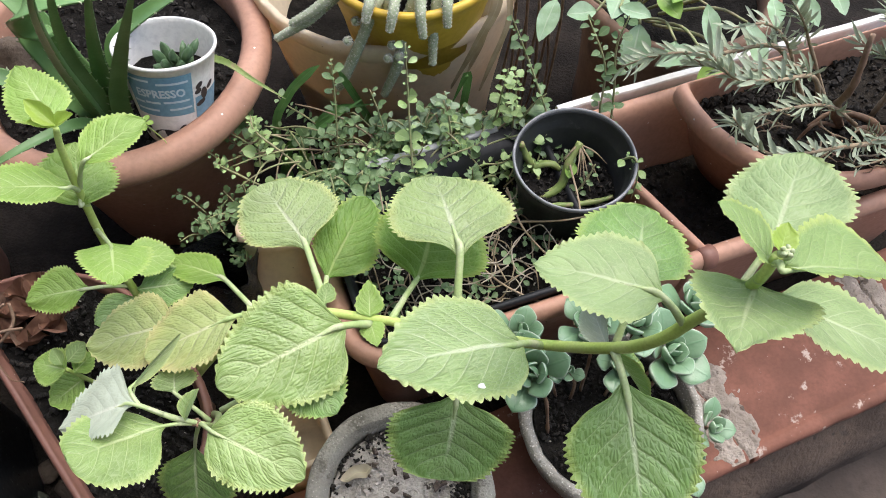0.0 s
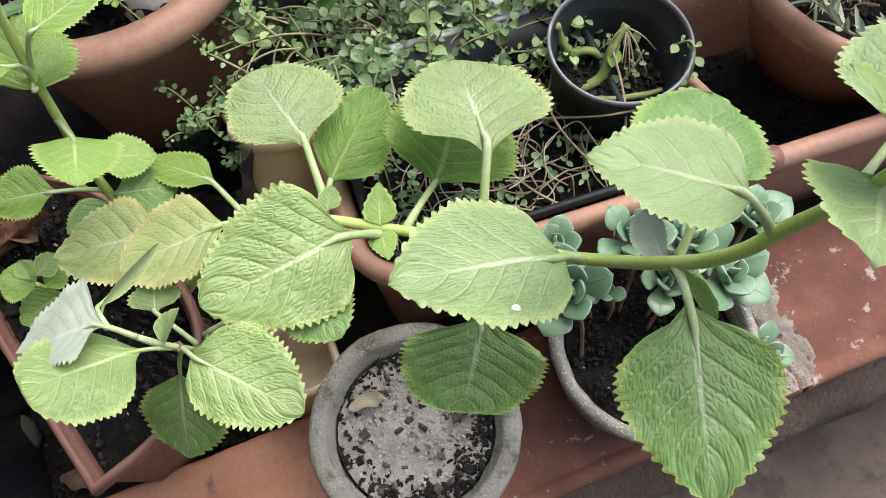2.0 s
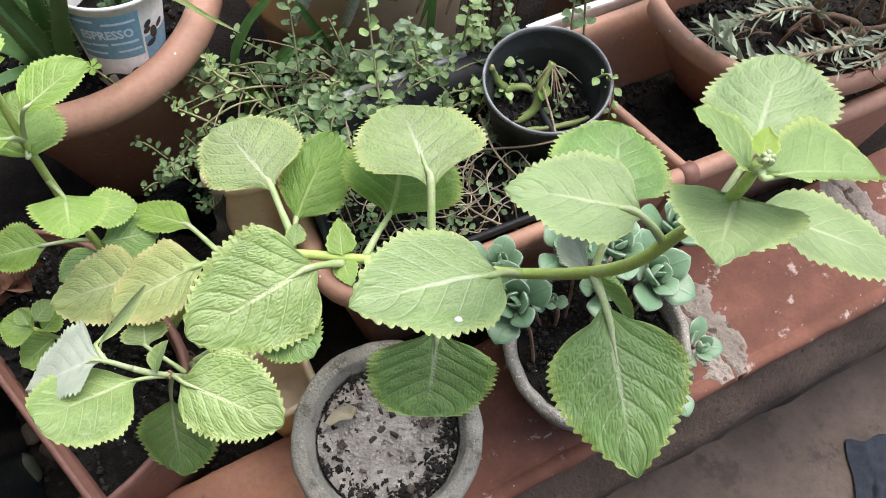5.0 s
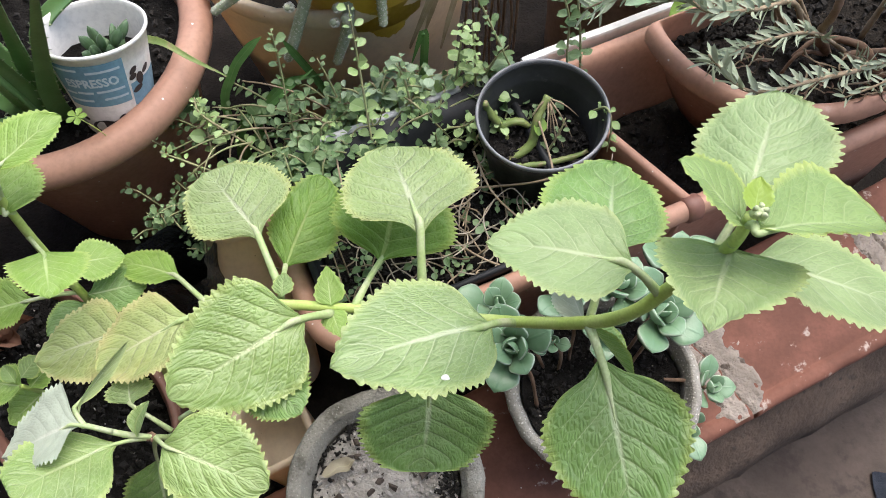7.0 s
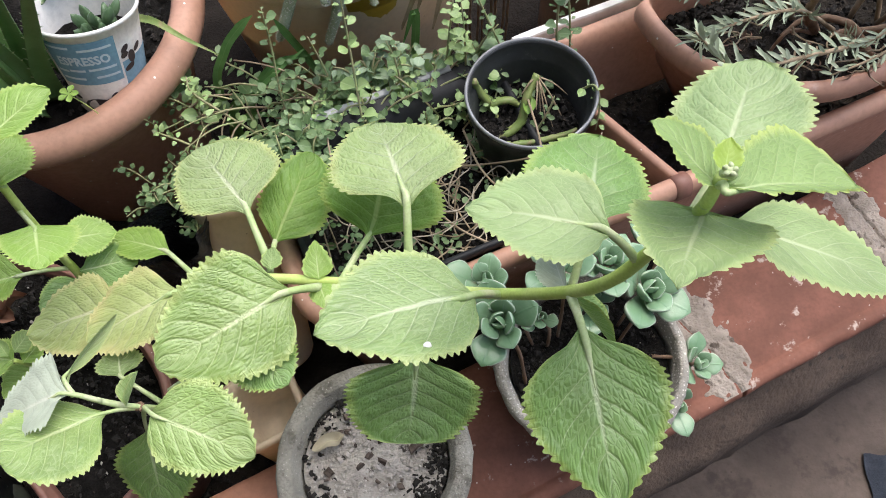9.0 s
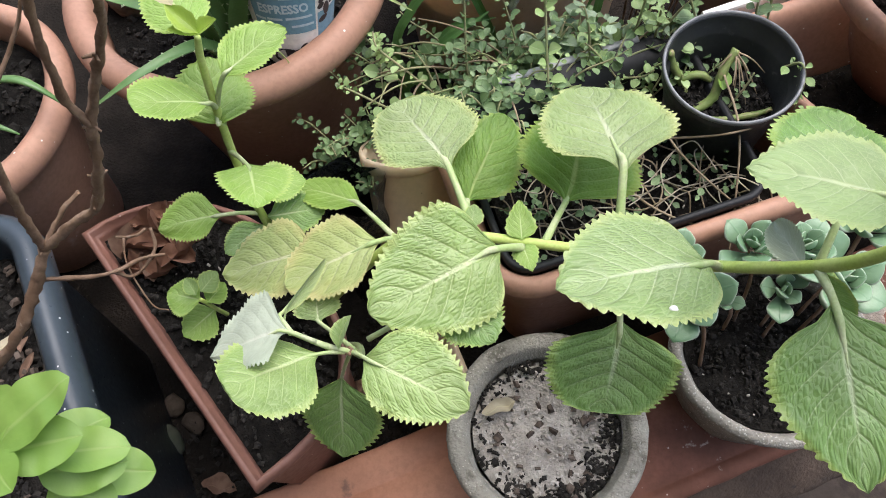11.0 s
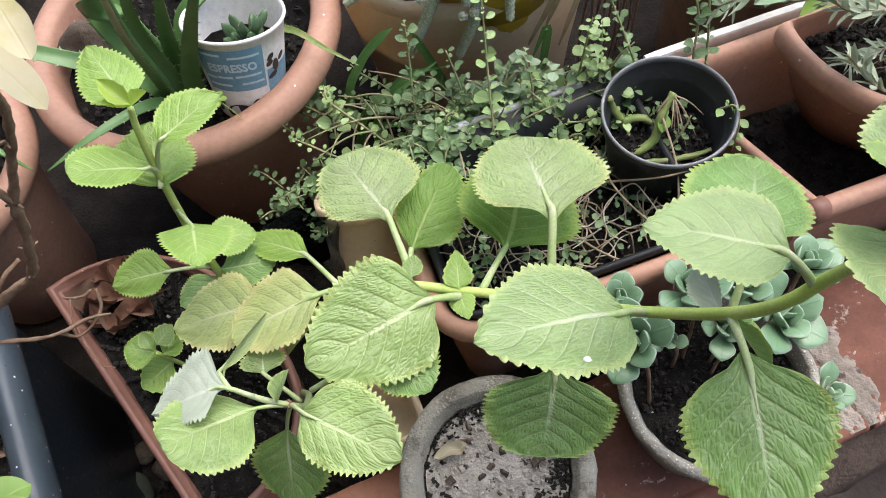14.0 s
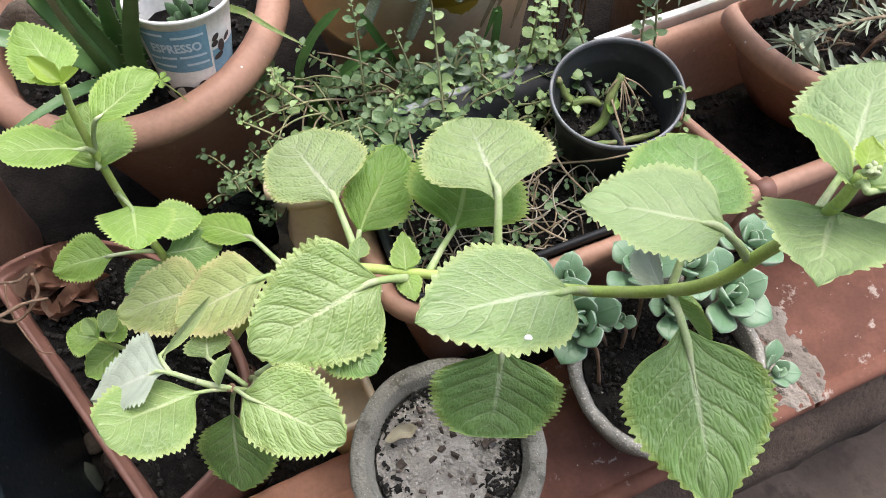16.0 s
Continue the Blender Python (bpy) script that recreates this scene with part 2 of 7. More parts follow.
bn = BEIGE.node_tree
through_light = node(bn, "BsdfTranslucent")
through_light.inputs[0].default_value = (0.80, 0.62, 0.40, 1)
beige_mix = node(bn, "MixShader")
beige_mix.inputs[0].default_value = 0.40
bn.links.new(bn.nodes["Principled BSDF"].outputs[0], beige_mix.inputs[1])
bn.links.new(through_light.outputs[0], beige_mix.inputs[2])
bn.links.new(beige_mix.outputs[0], bn.nodes["Material Output"].inputs[0])
WHITE = surface("white_board", (0.74, 0.73, 0.70), (0.62, 0.60, 0.56), 0.6, 14, 150, 0.15, stain=(0.35, 0.30, 0.24), stain_at=(0.6, 0.75))
YELLOW = surface("yellow_plastic", (0.62, 0.42, 0.045), (0.50, 0.33, 0.04), 0.4, 12, 150, 0.1, stain=(0.40, 0.30, 0.12), stain_at=(0.6, 0.8))
TILE = surface("red_coping_tile", (0.205, 0.090, 0.060), (0.140, 0.062, 0.041), 0.75, 26, 240, 0.4, spec=0.22, stain=(0.42, 0.34, 0.28), stain_at=(0.60, 0.67), specks=(0.50, 0.43, 0.37), speck_scale=85, speck_at=0.08)
TILE_TAN = surface("orange_coping_tile", (0.45, 0.225, 0.140), (0.36, 0.170, 0.102), 0.6, 14, 210, 0.35, stain=(0.17, 0.095, 0.065), stain_at=(0.62, 0.74))
MORTAR = surface("rough_mortar", (0.33, 0.285, 0.235), (0.22, 0.187, 0.15), 0.95, 34, 240, 1.0, stain=(0.085, 0.066, 0.05), stain_at=(0.55, 0.63), distance=0.008)
FLOORING = surface("dusty_cement_floor", (0.108, 0.082, 0.064), (0.066, 0.050, 0.039), 0.85, 9, 120, 0.8, stain=(0.052, 0.038, 0.030), stain_at=(0.53, 0.66), specks=(0.06, 0.045, 0.036), speck_scale=60, speck_at=0.10, distance=0.004)
DUSTY_SOIL = surface("dusty_soil", (0.014, 0.012, 0.0095), (0.034, 0.029, 0.023), 0.95, 60, 420, 1.0, spec=0.1, specks=(0.16, 0.145, 0.12), speck_scale=210, speck_at=0.11, distance=0.005)
PLASTER = surface("weathered_plaster", (0.098, 0.070, 0.051), (0.054, 0.038, 0.028), 0.95, 20, 190, 0.8, stain=(0.05, 0.037, 0.028), stain_at=(0.60, 0.66), specks=(0.04, 0.031, 0.024), speck_scale=40, speck_at=0.12, distance=0.006)
WALL = surface("dull_wall_plaster", (0.14, 0.122, 0.10), (0.10, 0.088, 0.073), 0.95, 6, 90, 0.4, stain=(0.07, 0.064, 0.053), stain_at=(0.6, 0.78))
STEM = surface("green_stem", (0.40, 0.52, 0.12), (0.47, 0.56, 0.19), 0.5, 50, 500, 0.2)
PALE_STEM = surface("pale_petiole", (0.33, 0.44, 0.17), (0.46, 0.50, 0.30), 0.5, 60, 500, 0.2)
BARK = surface("brown_twig_bark", (0.16, 0.095, 0.055), (0.24, 0.16, 0.105), 0.85, 60, 380, 0.8, stain=(0.34, 0.28, 0.22), stain_at=(0.6, 0.75))
LEAF = leaf_material("oregano_leaf", (0.255, 0.375, 0.125), (0.56, 0.63, 0.40), (0.43, 0.51, 0.19), rough=0.32, relief=0.46)
LEAF_RICH = leaf_material("oregano_leaf_rich", (0.240, 0.365, 0.095), (0.52, 0.60, 0.31), (0.42, 0.51, 0.17), rough=0.30, relief=0.36)
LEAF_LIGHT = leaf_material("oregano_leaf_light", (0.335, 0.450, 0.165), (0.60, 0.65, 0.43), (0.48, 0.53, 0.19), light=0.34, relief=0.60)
LEAF_FRESH = leaf_material("oregano_leaf_fresh", (0.26, 0.43, 0.07), (0.50, 0.61, 0.26), (0.40, 0.53, 0.13), light=0.32, relief=0.28)
LEAF_DARK = leaf_material("oregano_leaf_deep", (0.180, 0.325, 0.078), (0.46, 0.55, 0.31), (0.34, 0.45, 0.11), rough=0.34, light=0.28, relief=0.38)
# Copy for shaded under-leaves; the glow of light through them is in the colour.
LEAF_SHADE_TINT = leaf_material("oregano_leaf_shade_tint", (0.185, 0.365, 0.045), (0.40, 0.53, 0.17), (0.36, 0.48, 0.10), light=0.50, relief=0.42)
LEAF_YELLOW = leaf_material("oregano_leaf_yellowing", (0.42, 0.52, 0.17), (0.64, 0.66, 0.40), (0.60, 0.56, 0.25), light=0.34, blotch=(0.56, 0.52, 0.21), relief=0.42)
LEAF_UNDER = leaf_material("oregano_leaf_underside", (0.39, 0.445, 0.335), (0.50, 0.53, 0.43), (0.41, 0.47, 0.35), rough=0.75, light=0.2, relief=0.14)
LEAF_YOUNG = leaf_material("oregano_leaf_young", (0.29, 0.43, 0.14), (0.48, 0.58, 0.28), (0.50, 0.60, 0.17), light=0.40, relief=0.34)
LEAF_FELT = leaf_material("oregano_leaf_felty", (0.320, 0.450, 0.180), (0.54, 0.62, 0.36), (0.45, 0.54, 0.22), light=0.36, relief=0.34)
LEAF_TIP = leaf_material("oregano_leaf_tip", (0.40, 0.56, 0.085), (0.46, 0.60, 0.16), (0.46, 0.60, 0.14), light=0.4, relief=0.03)

# Light catching the black liner's top edge, put into a pale colour.
EDGE_LIT = surface("pale_lit_edge", (0.40, 0.41, 0.41), (0.26, 0.27, 0.27), 0.5, 40, 260, 0.2)
# Lighter grey for the nursery pot's rim: its lit edge as colour.
RIM_LIT = surface("grey_lit_rim", (0.26, 0.265, 0.265), (0.13, 0.135, 0.135), 0.4, 40, 260, 0.2)
POT_GREY = surface("dark_grey_plastic", (0.018, 0.020, 0.020), (0.030, 0.032, 0.032), 0.42, 24, 260, 0.12, stain=(0.16, 0.155, 0.14), stain_at=(0.62, 0.82))

# ---- setting ----
bm = bmesh.new()
strip_rings(bm, [[ledge_at(u, n, FLOOR + 0.0015 * noise.noise((u * 6, n * 6, 0))) for u in np.linspace(-6.0, 6.0, 121)] for n in np.linspace(-6.0, 0.07, 62)], closed=False)
single("floor", bm, FLOORING, "dusty beige cement floor in front of the planted bed", "floor", "structure")

wall = thing("bed_wall", ledge_at(0, 0.06, FLOOR), "low plastered wall with red clay coping in front of the bed", "wall", kind="structure")
bm = bmesh.new()
for n0, n1 in ((0.062, 0.19),):
    rings = []
    for u in np.linspace(-0.98, 1.78, 180):
        j = lambda z, k: 0.006 * noise.noise((u * 18, z * 30, k)) + 0.003 * noise.noise((u * 60, z * 70, k))
        rings.append([ledge_at(u, 0.058 - 0.042 * min(1.0, (0.1305 - z) / 0.055) ** 0.6 + 1.3 * j(z, 1) * min(1, (0.1305 - z) / 0.01), z) for z in (FLOOR - 0.02, -0.06, 0.0, 0.04, 0.065, 0.08, 0.092, 0.102, 0.11, 0.117, 0.123, 0.128, 0.1305)] + [ledge_at(u, n1 + j(z, 2), z) for z in np.linspace(0.1305, FLOOR - 0.02, 5)])
    strip_rings(bm, rings, True, True, True)
part("masonry", bm, PLASTER, wall)


def coping_tile(u0, u1, mat, n0=0.050, n1=0.198, groove=None, seed=0):
    """A clay coping tile with a rounded nose, a shallow groove and worn edges."""
    sec = [(n0 + 0.006, 0.131), (n0 + 0.001, 0.134), (n0, 0.140), (n0, 0.148), (n0 + 0.002, 0.1525), (n0 + 0.006, 0.155)]
    if groove:
        sec += [(groove - 0.0025, 0.155), (groove - 0.001, 0.1532), (groove + 0.001, 0.1532), (groove + 0.0025, 0.155)]
    sec += [(n1 - 0.005, 0.155), (n1 - 0.001, 0.153), (n1, 0.149), (n1, 0.131)]
    bm = bmesh.new()
    us = [u0, u0 + 0.0015] + list(np.linspace(u0 + 0.006, u1 - 0.006, 24)) + [u1 - 0.0015, u1]
    rings = []
    for i, u in enumerate(us):
        drop = 0.0025 if i in (0, len(us) - 1) else 0.0
        rings.append([ledge_at(u, n + 0.0012 * noise.noise((u * 40, n * 60, seed)), z - (drop if z > 0.14 else 0) + 0.0008 * noise.noise((u * 25, n * 25, seed + 5))) for n, z in sec])
    strip_rings(bm, rings, True, True, True)
    return part("tile", bm, mat, wall)


edges = (-0.98, -0.87, -0.56, -0.262, 0.0, 0.357, 0.572, 0.87, 1.17, 1.47, 1.6)
for i, (a, b) in enumerate(zip(edges, edges[1:])):
    coping_tile(a + 0.002, b - 0.002, TILE_TAN if i in (1, 3, 7) else TILE, groove=0.164 if i < 4 else 0.066, seed=i)

bm = bmesh.new()
xs, ys = np.linspace(-0.99, 1.79, 90), np.linspace(0.185, 1.25, 40)
strip_rings(bm, [[ledge_at(u, n, BED + 0.008 * noise.noise((u * 9, n * 9, 3)) + 0.004 * noise.noise((u * 31, n * 31, 5))) for u in xs] for n in ys], closed=False)
single("bed_soil", bm, EARTH, "dark earth of the planted bed with fallen leaves", "soil", "structure")

def plain_wall(name, a, b, top, label):
    """A plastered wall between two places of the plan."""
    p, q = ledge_at(*a, 0), ledge_at(*b, 0)
    side = (q - p).cross(Vector((0, 0, 1))).normalized() * 0.1
    bm = bmesh.new()
    strip_rings(bm, [[p + Vector((0, 0, z)), p - side + Vector((0, 0, z)), q - side + Vector((0, 0, z)), q + Vector((0, 0, z))] for z in (FLOOR, top)], True, True, True)
    single(name, bm, WALL, label, "wall", "structure", smooth=False)


# Out of view: walls added to hold back skylight from the sides and front.
plain_wall("unseen_wall_back", (-1.0, 1.25), (1.8, 1.25), 0.42, "unseen low plaster wall added behind the pots to bound the light")
plain_wall("unseen_wall_side", (-1.0, -1.1), (-1.0, 1.25), 3.0, "unseen tall plaster wall added on the left to block light")
plain_wall("unseen_wall_front", (0.45, -1.1), (-1.0, -1.1), 3.0, "unseen tall plaster wall added opposite the pots to block light")

# ---- soil fillings ----
def soil_disc(name, c, r, z, mat, parent, lump=0.004, seed=0, turn=None):
    bm = bmesh.new()
    rings = []
    for i in range(15):
        k = i / 14
        ring = []
        for s in range(44):
            a = 2 * math.pi * s / 44
            x, y = r * k * math.cos(a), r * k * math.sin(a)
            h = lump * noise.noise((x * 45 + seed, y * 45, seed)) + lump * 0.6 * noise.noise((x * 140, y * 140, seed + 2))
            ring.append(Vector((c[0] + x, c[1] + y, z + h)))
        rings.append(ring)
    strip_rings(bm, rings[1:], True, True, False)
    return part(name, bm, mat, parent)


def soil_box(name, d0, d1, m0, m1, z, at, mat, parent, lump=0.005, seed=0):
    bm = bmesh.new()
    strip_rings(bm, [[at(d, m, z + lump * noise.noise((d * 40, m * 40, seed)) + lump * 0.6 * noise.noise((d * 130, m * 130, seed + 3))) for d in np.linspace(d0, d1, 44)] for m in np.linspace(m0, m1, 30)], closed=False)
    return part(name, bm, mat, parent)


# ---- pots ----
def round_pot(name, c, z0, z1, r_top, r_base, rim, mat, label, category="pot", group="", rim_h=0.03, soil=None, soil_z=0.0, wobble=0.0, segs=64, lip="roll"):
    pot = thing(name, (c[0], c[1], z0), label, category, group)
    if lip == "roll":
        prof = [(0.001, z0), (r_base, z0), (r_base + 0.004, z0 + 0.006)]
        prof += [(r_base + (r_top - rim * 0.9 - r_base) * k, z0 + 0.006 + (z1 - rim_h - z0) * k) for k in (0.3, 0.6, 0.85, 1.0)]
        for k in range(13):
            a = radians(-100 + 250 * k / 12)
            prof.append((r_top - rim * 0.55 + rim * 0.55 * math.cos(a), z1 - rim_h * 0.5 + rim_h * 0.5 * math.sin(a)))
        inner = r_top - rim
    else:
        prof = [(0.001, z0), (r_base, z0), (r_base + 0.003, z0 + 0.004)]
        prof += [(r_base + (r_top - r_base) * k, z0 + 0.004 + (z1 - z0 - 0.01) * k) for k in (0.25, 0.5, 0.75, 1.0)]
        prof += [(r_top - 0.0015, z1 - 0.0015), (r_top - 0.005, z1), (r_top - rim + 0.006, z1), (r_top - rim + 0.004, z1 - 0.002), (r_top - rim + 0.003, z1 - rim_h * 0.4), (r_top - rim, z1 - rim_h * 0.55)]
        inner = r_top - rim
    prof += [(inner, z1 - rim_h), (inner * 0.97, z1 - rim_h - 0.02), (r_base * 0.9, z0 + 0.012), (0.001, z0 + 0.012)]
    part("body", lathe(prof, (c[0], c[1], 0), segs, wobble, seed=c[0] * 10), mat, pot)
    if soil:
        soil_disc("soil", c, inner - 0.001 - (z1 - soil_z) * 0.08, soil_z, soil, pot, seed=int(c[0] * 100))
    return pot


aloe_pot = round_pot("aloe_pot", (-0.331, 0.546), BED, 0.355, 0.158, 0.088, 0.028, TERRA, "large brown terracotta pot with rolled rim, planted with aloe", rim_h=0.034, soil=SOIL, soil_z=0.318)
left_pot = round_pot("terracotta_pot", (-0.578, 0.400), BED, 0.350, 0.122, 0.062, 0.022, TERRA, "brown terracotta pot with rolled rim beside the aloe pot", rim_h=0.032, soil=SOIL, soil_z=0.315)
grey_pot = round_pot("concrete_pot", (-0.037, 0.131), LEDGE, 0.265, 0.081, 0.058, 0.019, CONCRETE, "round grey concrete pot with pale ashy soil, no plant", "pot", "concrete pots on the coping", rim_h=0.022, soil=ASH, soil_z=0.247, wobble=0.03, lip="square")
grey_pot2 = round_pot("concrete_pot", (0.152, 0.203), LEDGE, 0.255, 0.084, 0.062, 0.013, TERRAZZO, "speckled concrete pot holding echeveria succulents", "pot", "concrete pots on the coping", rim_h=0.02, soil=SOIL, soil_z=0.236, wobble=0.025, lip="square")
bucket = round_pot("cream_bucket", (-0.06, 0.68), BED, 0.362, 0.150, 0.115, 0.008, BEIGE, "large stained cream plastic bucket with dry rim", "bucket", rim_h=0.02, lip="square", soil=SOIL, soil_z=0.25)
bm = bmesh.new()
rings = []
for i in range(97):
    a = 2 * math.pi * i / 96
    torn = 0.006 * max(0.0, noise.noise((3 * math.cos(a), 3 * math.sin(a), 2))) + 0.004 * noise.noise((14 * math.cos(a), 14 * math.sin(a), 5))
    rings.append([Vector((-0.06 + r * math.cos(a), 0.68 + r * math.sin(a), z)) for r, z in ((0.1512, 0.346), (0.1535, 0.352), (0.1530, 0.366 + torn), (0.1500, 0.368 + torn), (0.1440, 0.3635 + torn * 0.5))])
strip_rings(bm, rings, closed=False)
part("rim", bm, BEIGE, bucket, "torn brittle rim")
back_pot = round_pot("brown_pot", (0.262, 0.675), BED, 0.32, 0.115, 0.085, 0.018, BROWN, "dull brown pot in the shade behind the trough", "pot", rim_h=0.03, soil=SOIL, soil_z=0.29)

# long trough, its black liner and divider
trough = thing("trough", trough_at(0.33, 0.33, BED), "long terracotta plastic trough with thick rounded rim", "planter")
sec = [(0.030, BED), (0.026, BED + 0.01), (0.012, 0.285), (0.010, 0.29)]
sec += [(0.009 - 0.009 * math.cos(radians(a)), 0.302 + 0.012 * math.sin(radians(a))) for a in (-60, -30, 0, 30, 60, 90, 120, 150)]
sec += [(0.020, 0.30), (0.022, 0.28), (0.034, 0.20), (0.036, 0.19)]
part("shell", box_planter(sec, -0.004, 0.66, 0.228, 0.424, 0.05, trough_at, 10), TERRA, trough)
soil_box("soil", 0.035, 0.62, 0.262, 0.39, 0.215, trough_at, DUSTY_SOIL, trough)
bm = bmesh.new()
rings = []
for k in np.linspace(0, 1, 12):
    p = Vector((0.178, 0.418, 0)).lerp(Vector((0.240, 0.338, 0)), k)
    q = Vector((0.0035, 0.0027, 0))
    rings.append([p - q * 0.7 + Vector((0, 0, 0.205)), p - q + Vector((0, 0, 0.309)), p - q * 0.6 + Vector((0, 0, 0.313)), p + q * 0.6 + Vector((0, 0, 0.313)), p + q + Vector((0, 0, 0.309)), p + q * 0.7 + Vector((0, 0, 0.205))])
strip_rings(bm, rings, True, True, True)
part("divider", bm, TERRA, trough, "thin dividing wall across the trough")
liner = thing("liner_box", trough_at(0.12, 0.33, 0.2), "black plastic liner box set into the trough, filled with soil", "planter")
sec = [(0.018, 0.2195, 0.02), (0.012, 0.22, 0.02), (0.004, 0.306, 0), (0.000, 0.310, 0), (0.000, 0.3165, 0), (0.0015, 0.318, 0), (0.004, 0.318, 0), (0.0055, 0.3165, 0.004), (0.006, 0.3158, 0.019), (0.010, 0.29, 0.026), (0.016, 0.235, 0.026), (0.018, 0.234, 0.026)]
bm = bmesh.new()
strip_rings(bm, [rounded_ring(0.018 + s, 0.247 - s, 0.246 + s, 0.4285 - s - back, 0.024 - s, z, trough_at, 10) for s, z, back in sec], True, True, True)
part("shell", bm, BLACK, liner)
soil_box("soil", 0.032, 0.232, 0.262, 0.390, 0.277, trough_at, SOIL, liner, 0.006, 4)
# Pale strip along the back rim, standing in for its lit top face.
bm = bmesh.new()
strip_rings(bm, [[trough_at(d, m + 0.001 * noise.noise((d * 40, 0, 0)), z) for m, z in ((0.4225, 0.3165), (0.4235, 0.3195), (0.4290, 0.3200), (0.4300, 0.3165))] for d in np.linspace(0.065, 0.205, 24)], True, True, True)
part("edge", bm, EDGE_LIT, liner, "pale strip painted as the lit top edge")
nursery = thing("nursery_pot", (0.119, 0.407, 0.27), "round black plastic nursery pot with withered stems", "pot")
prof = [(0.001, 0.265), (0.041, 0.265), (0.043, 0.268), (0.0515, 0.340), (0.0545, 0.342), (0.0558, 0.356), (0.0552, 0.3585), (0.0536, 0.3585), (0.0526, 0.356), (0.0518, 0.344), (0.0492, 0.342), (0.0486, 0.336), (0.0480, 0.335), (0.0470, 0.322), (0.0464, 0.321), (0.044, 0.30), (0.042, 0.272), (0.001, 0.272)]
pot_body = part("body", lathe(prof, (0.119, 0.407, 0), 64), POT_GREY, nursery)
# The ring is paler than the body to paint the light on the rim.
hang(tagged(new("rim", to_mesh(lathe([(0.0548, 0.3555), (0.0562, 0.3565), (0.0566, 0.3590), (0.0560, 0.3606), (0.0546, 0.3608), (0.0538, 0.3590), (0.0540, 0.3565), (0.0548, 0.3555)], (0.119, 0.407, 0), 72), "rim", RIM_LIT)), "light grey ring painted as the lit rim edge"), pot_body)
soil_disc("soil", (0.119, 0.407), 0.0455, 0.310, SOIL, nursery, seed=9)


# left rectangular planter
PLX = (Vector((-0.262, 0.076, 0)) - Vector((-0.442, 0.289, 0))).normalized()
PLN = Vector((-PLX.y, PLX.x, 0))
PL0 = Vector((-0.262, 0.076, 0))


def planter_at(a, b, z):
    """Along the planter's straight side from its near corner backwards, and across it."""
    p = PL0 - PLX * a + PLN * b
    return Vector((p.x, p.y, z))


planter = thing("rect_planter", planter_at(0.14, 0.09, BED), "rectangular reddish plastic planter with stepped rim", "planter")
sec = [(0.024, BED), (0.020, BED + 0.006), (0.008, 0.262), (0.0075, 0.270), (0.001, 0.272), (0.0, 0.276), (0.0, 0.283), (0.0015, 0.286), (0.005, 0.287), (0.0065, 0.285), (0.007, 0.280), (0.009, 0.279), (0.010, 0.275), (0.014, 0.25), (0.020, 0.15)]


def planter_ring(s, z):
    """Straight on one long side, bowed on the ends and the far side."""
    w, l = 0.138, 0.291
    pts = []
    for i in range(13):
        pts.append(planter_at(s + (l - 2 * s) * i / 12, s, z))
    for i in range(1, 24):
        a = math.pi * i / 24
        pts.append(planter_at(l / 2 + (l / 2 - s) * math.copysign(abs(math.cos(a)) ** (0.6 if math.cos(a) < 0 else 1.0), math.cos(a)), s + (w - 2 * s) * math.sin(a) ** (0.7 if math.cos(a) < 0 else 0.95), z))
    return pts


bm = bmesh.new()
strip_rings(bm, [planter_ring(s, z) for s, z in sec], True, True, True)
part("shell", bm, TERRA_DARK, planter)
bm = bmesh.new()
ring = planter_ring(0.0105, 0)
c0 = sum(ring, Vector()) / len(ring)
strip_rings(bm, [[Vector((*(c0.lerp(p, k)).xy, 0.270 + 0.005 * noise.noise(c0.lerp(p, k) * 45) + 0.003 * noise.noise(c0.lerp(p, k) * 150))) for p in ring] for k in np.linspace(1, 0.02, 18)], True, False, True)
part("soil", bm, SOIL, planter)

# blue-grey planter
BX = (Vector((-0.349, 0.107, 0)) - Vector((-0.415, 0.233, 0))).normalized()
BN = Vector((BX.y, -BX.x, 0))


def blue_at(a, b, z):
    p = Vector((-0.425, 0.2525, 0)) + BX * a + BN * b
    return Vector((p.x, p.y, z))


blue = thing("blue_planter", blue_at(0.14, 0.1, BED), "blue-grey plastic planter spattered with white specks", "planter")
sec = [(0.034, BED), (0.030, BED + 0.01), (0.014, 0.352), (0.004, 0.355), (0.0, 0.362), (0.0, 0.374), (0.004, 0.382), (0.010, 0.386), (0.018, 0.385), (0.022, 0.380), (0.024, 0.36), (0.034, 0.20)]
part("shell", box_planter(sec, -0.046, 0.36, 0.0, 0.21, 0.055, blue_at, 10), BLUE, blue)
soil_box("soil", -0.022, 0.335, 0.024, 0.186, 0.345, blue_at, SOIL, blue, 0.006, 7)


# ---- the oregano plant ----
POINT = ((0, 0.06), (0.04, 0.26), (0.08, 0.60), (0.14, 0.83), (0.26, 1), (0.42, 0.95), (0.6, 0.74), (0.78, 0.45), (0.9, 0.22), (1, 0))
EGG = ((0, 0.06), (0.06, 0.20), (0.14, 0.55), (0.26, 0.87), (0.42, 1), (0.6, 0.91), (0.78, 0.64), (0.92, 0.30), (1, 0))


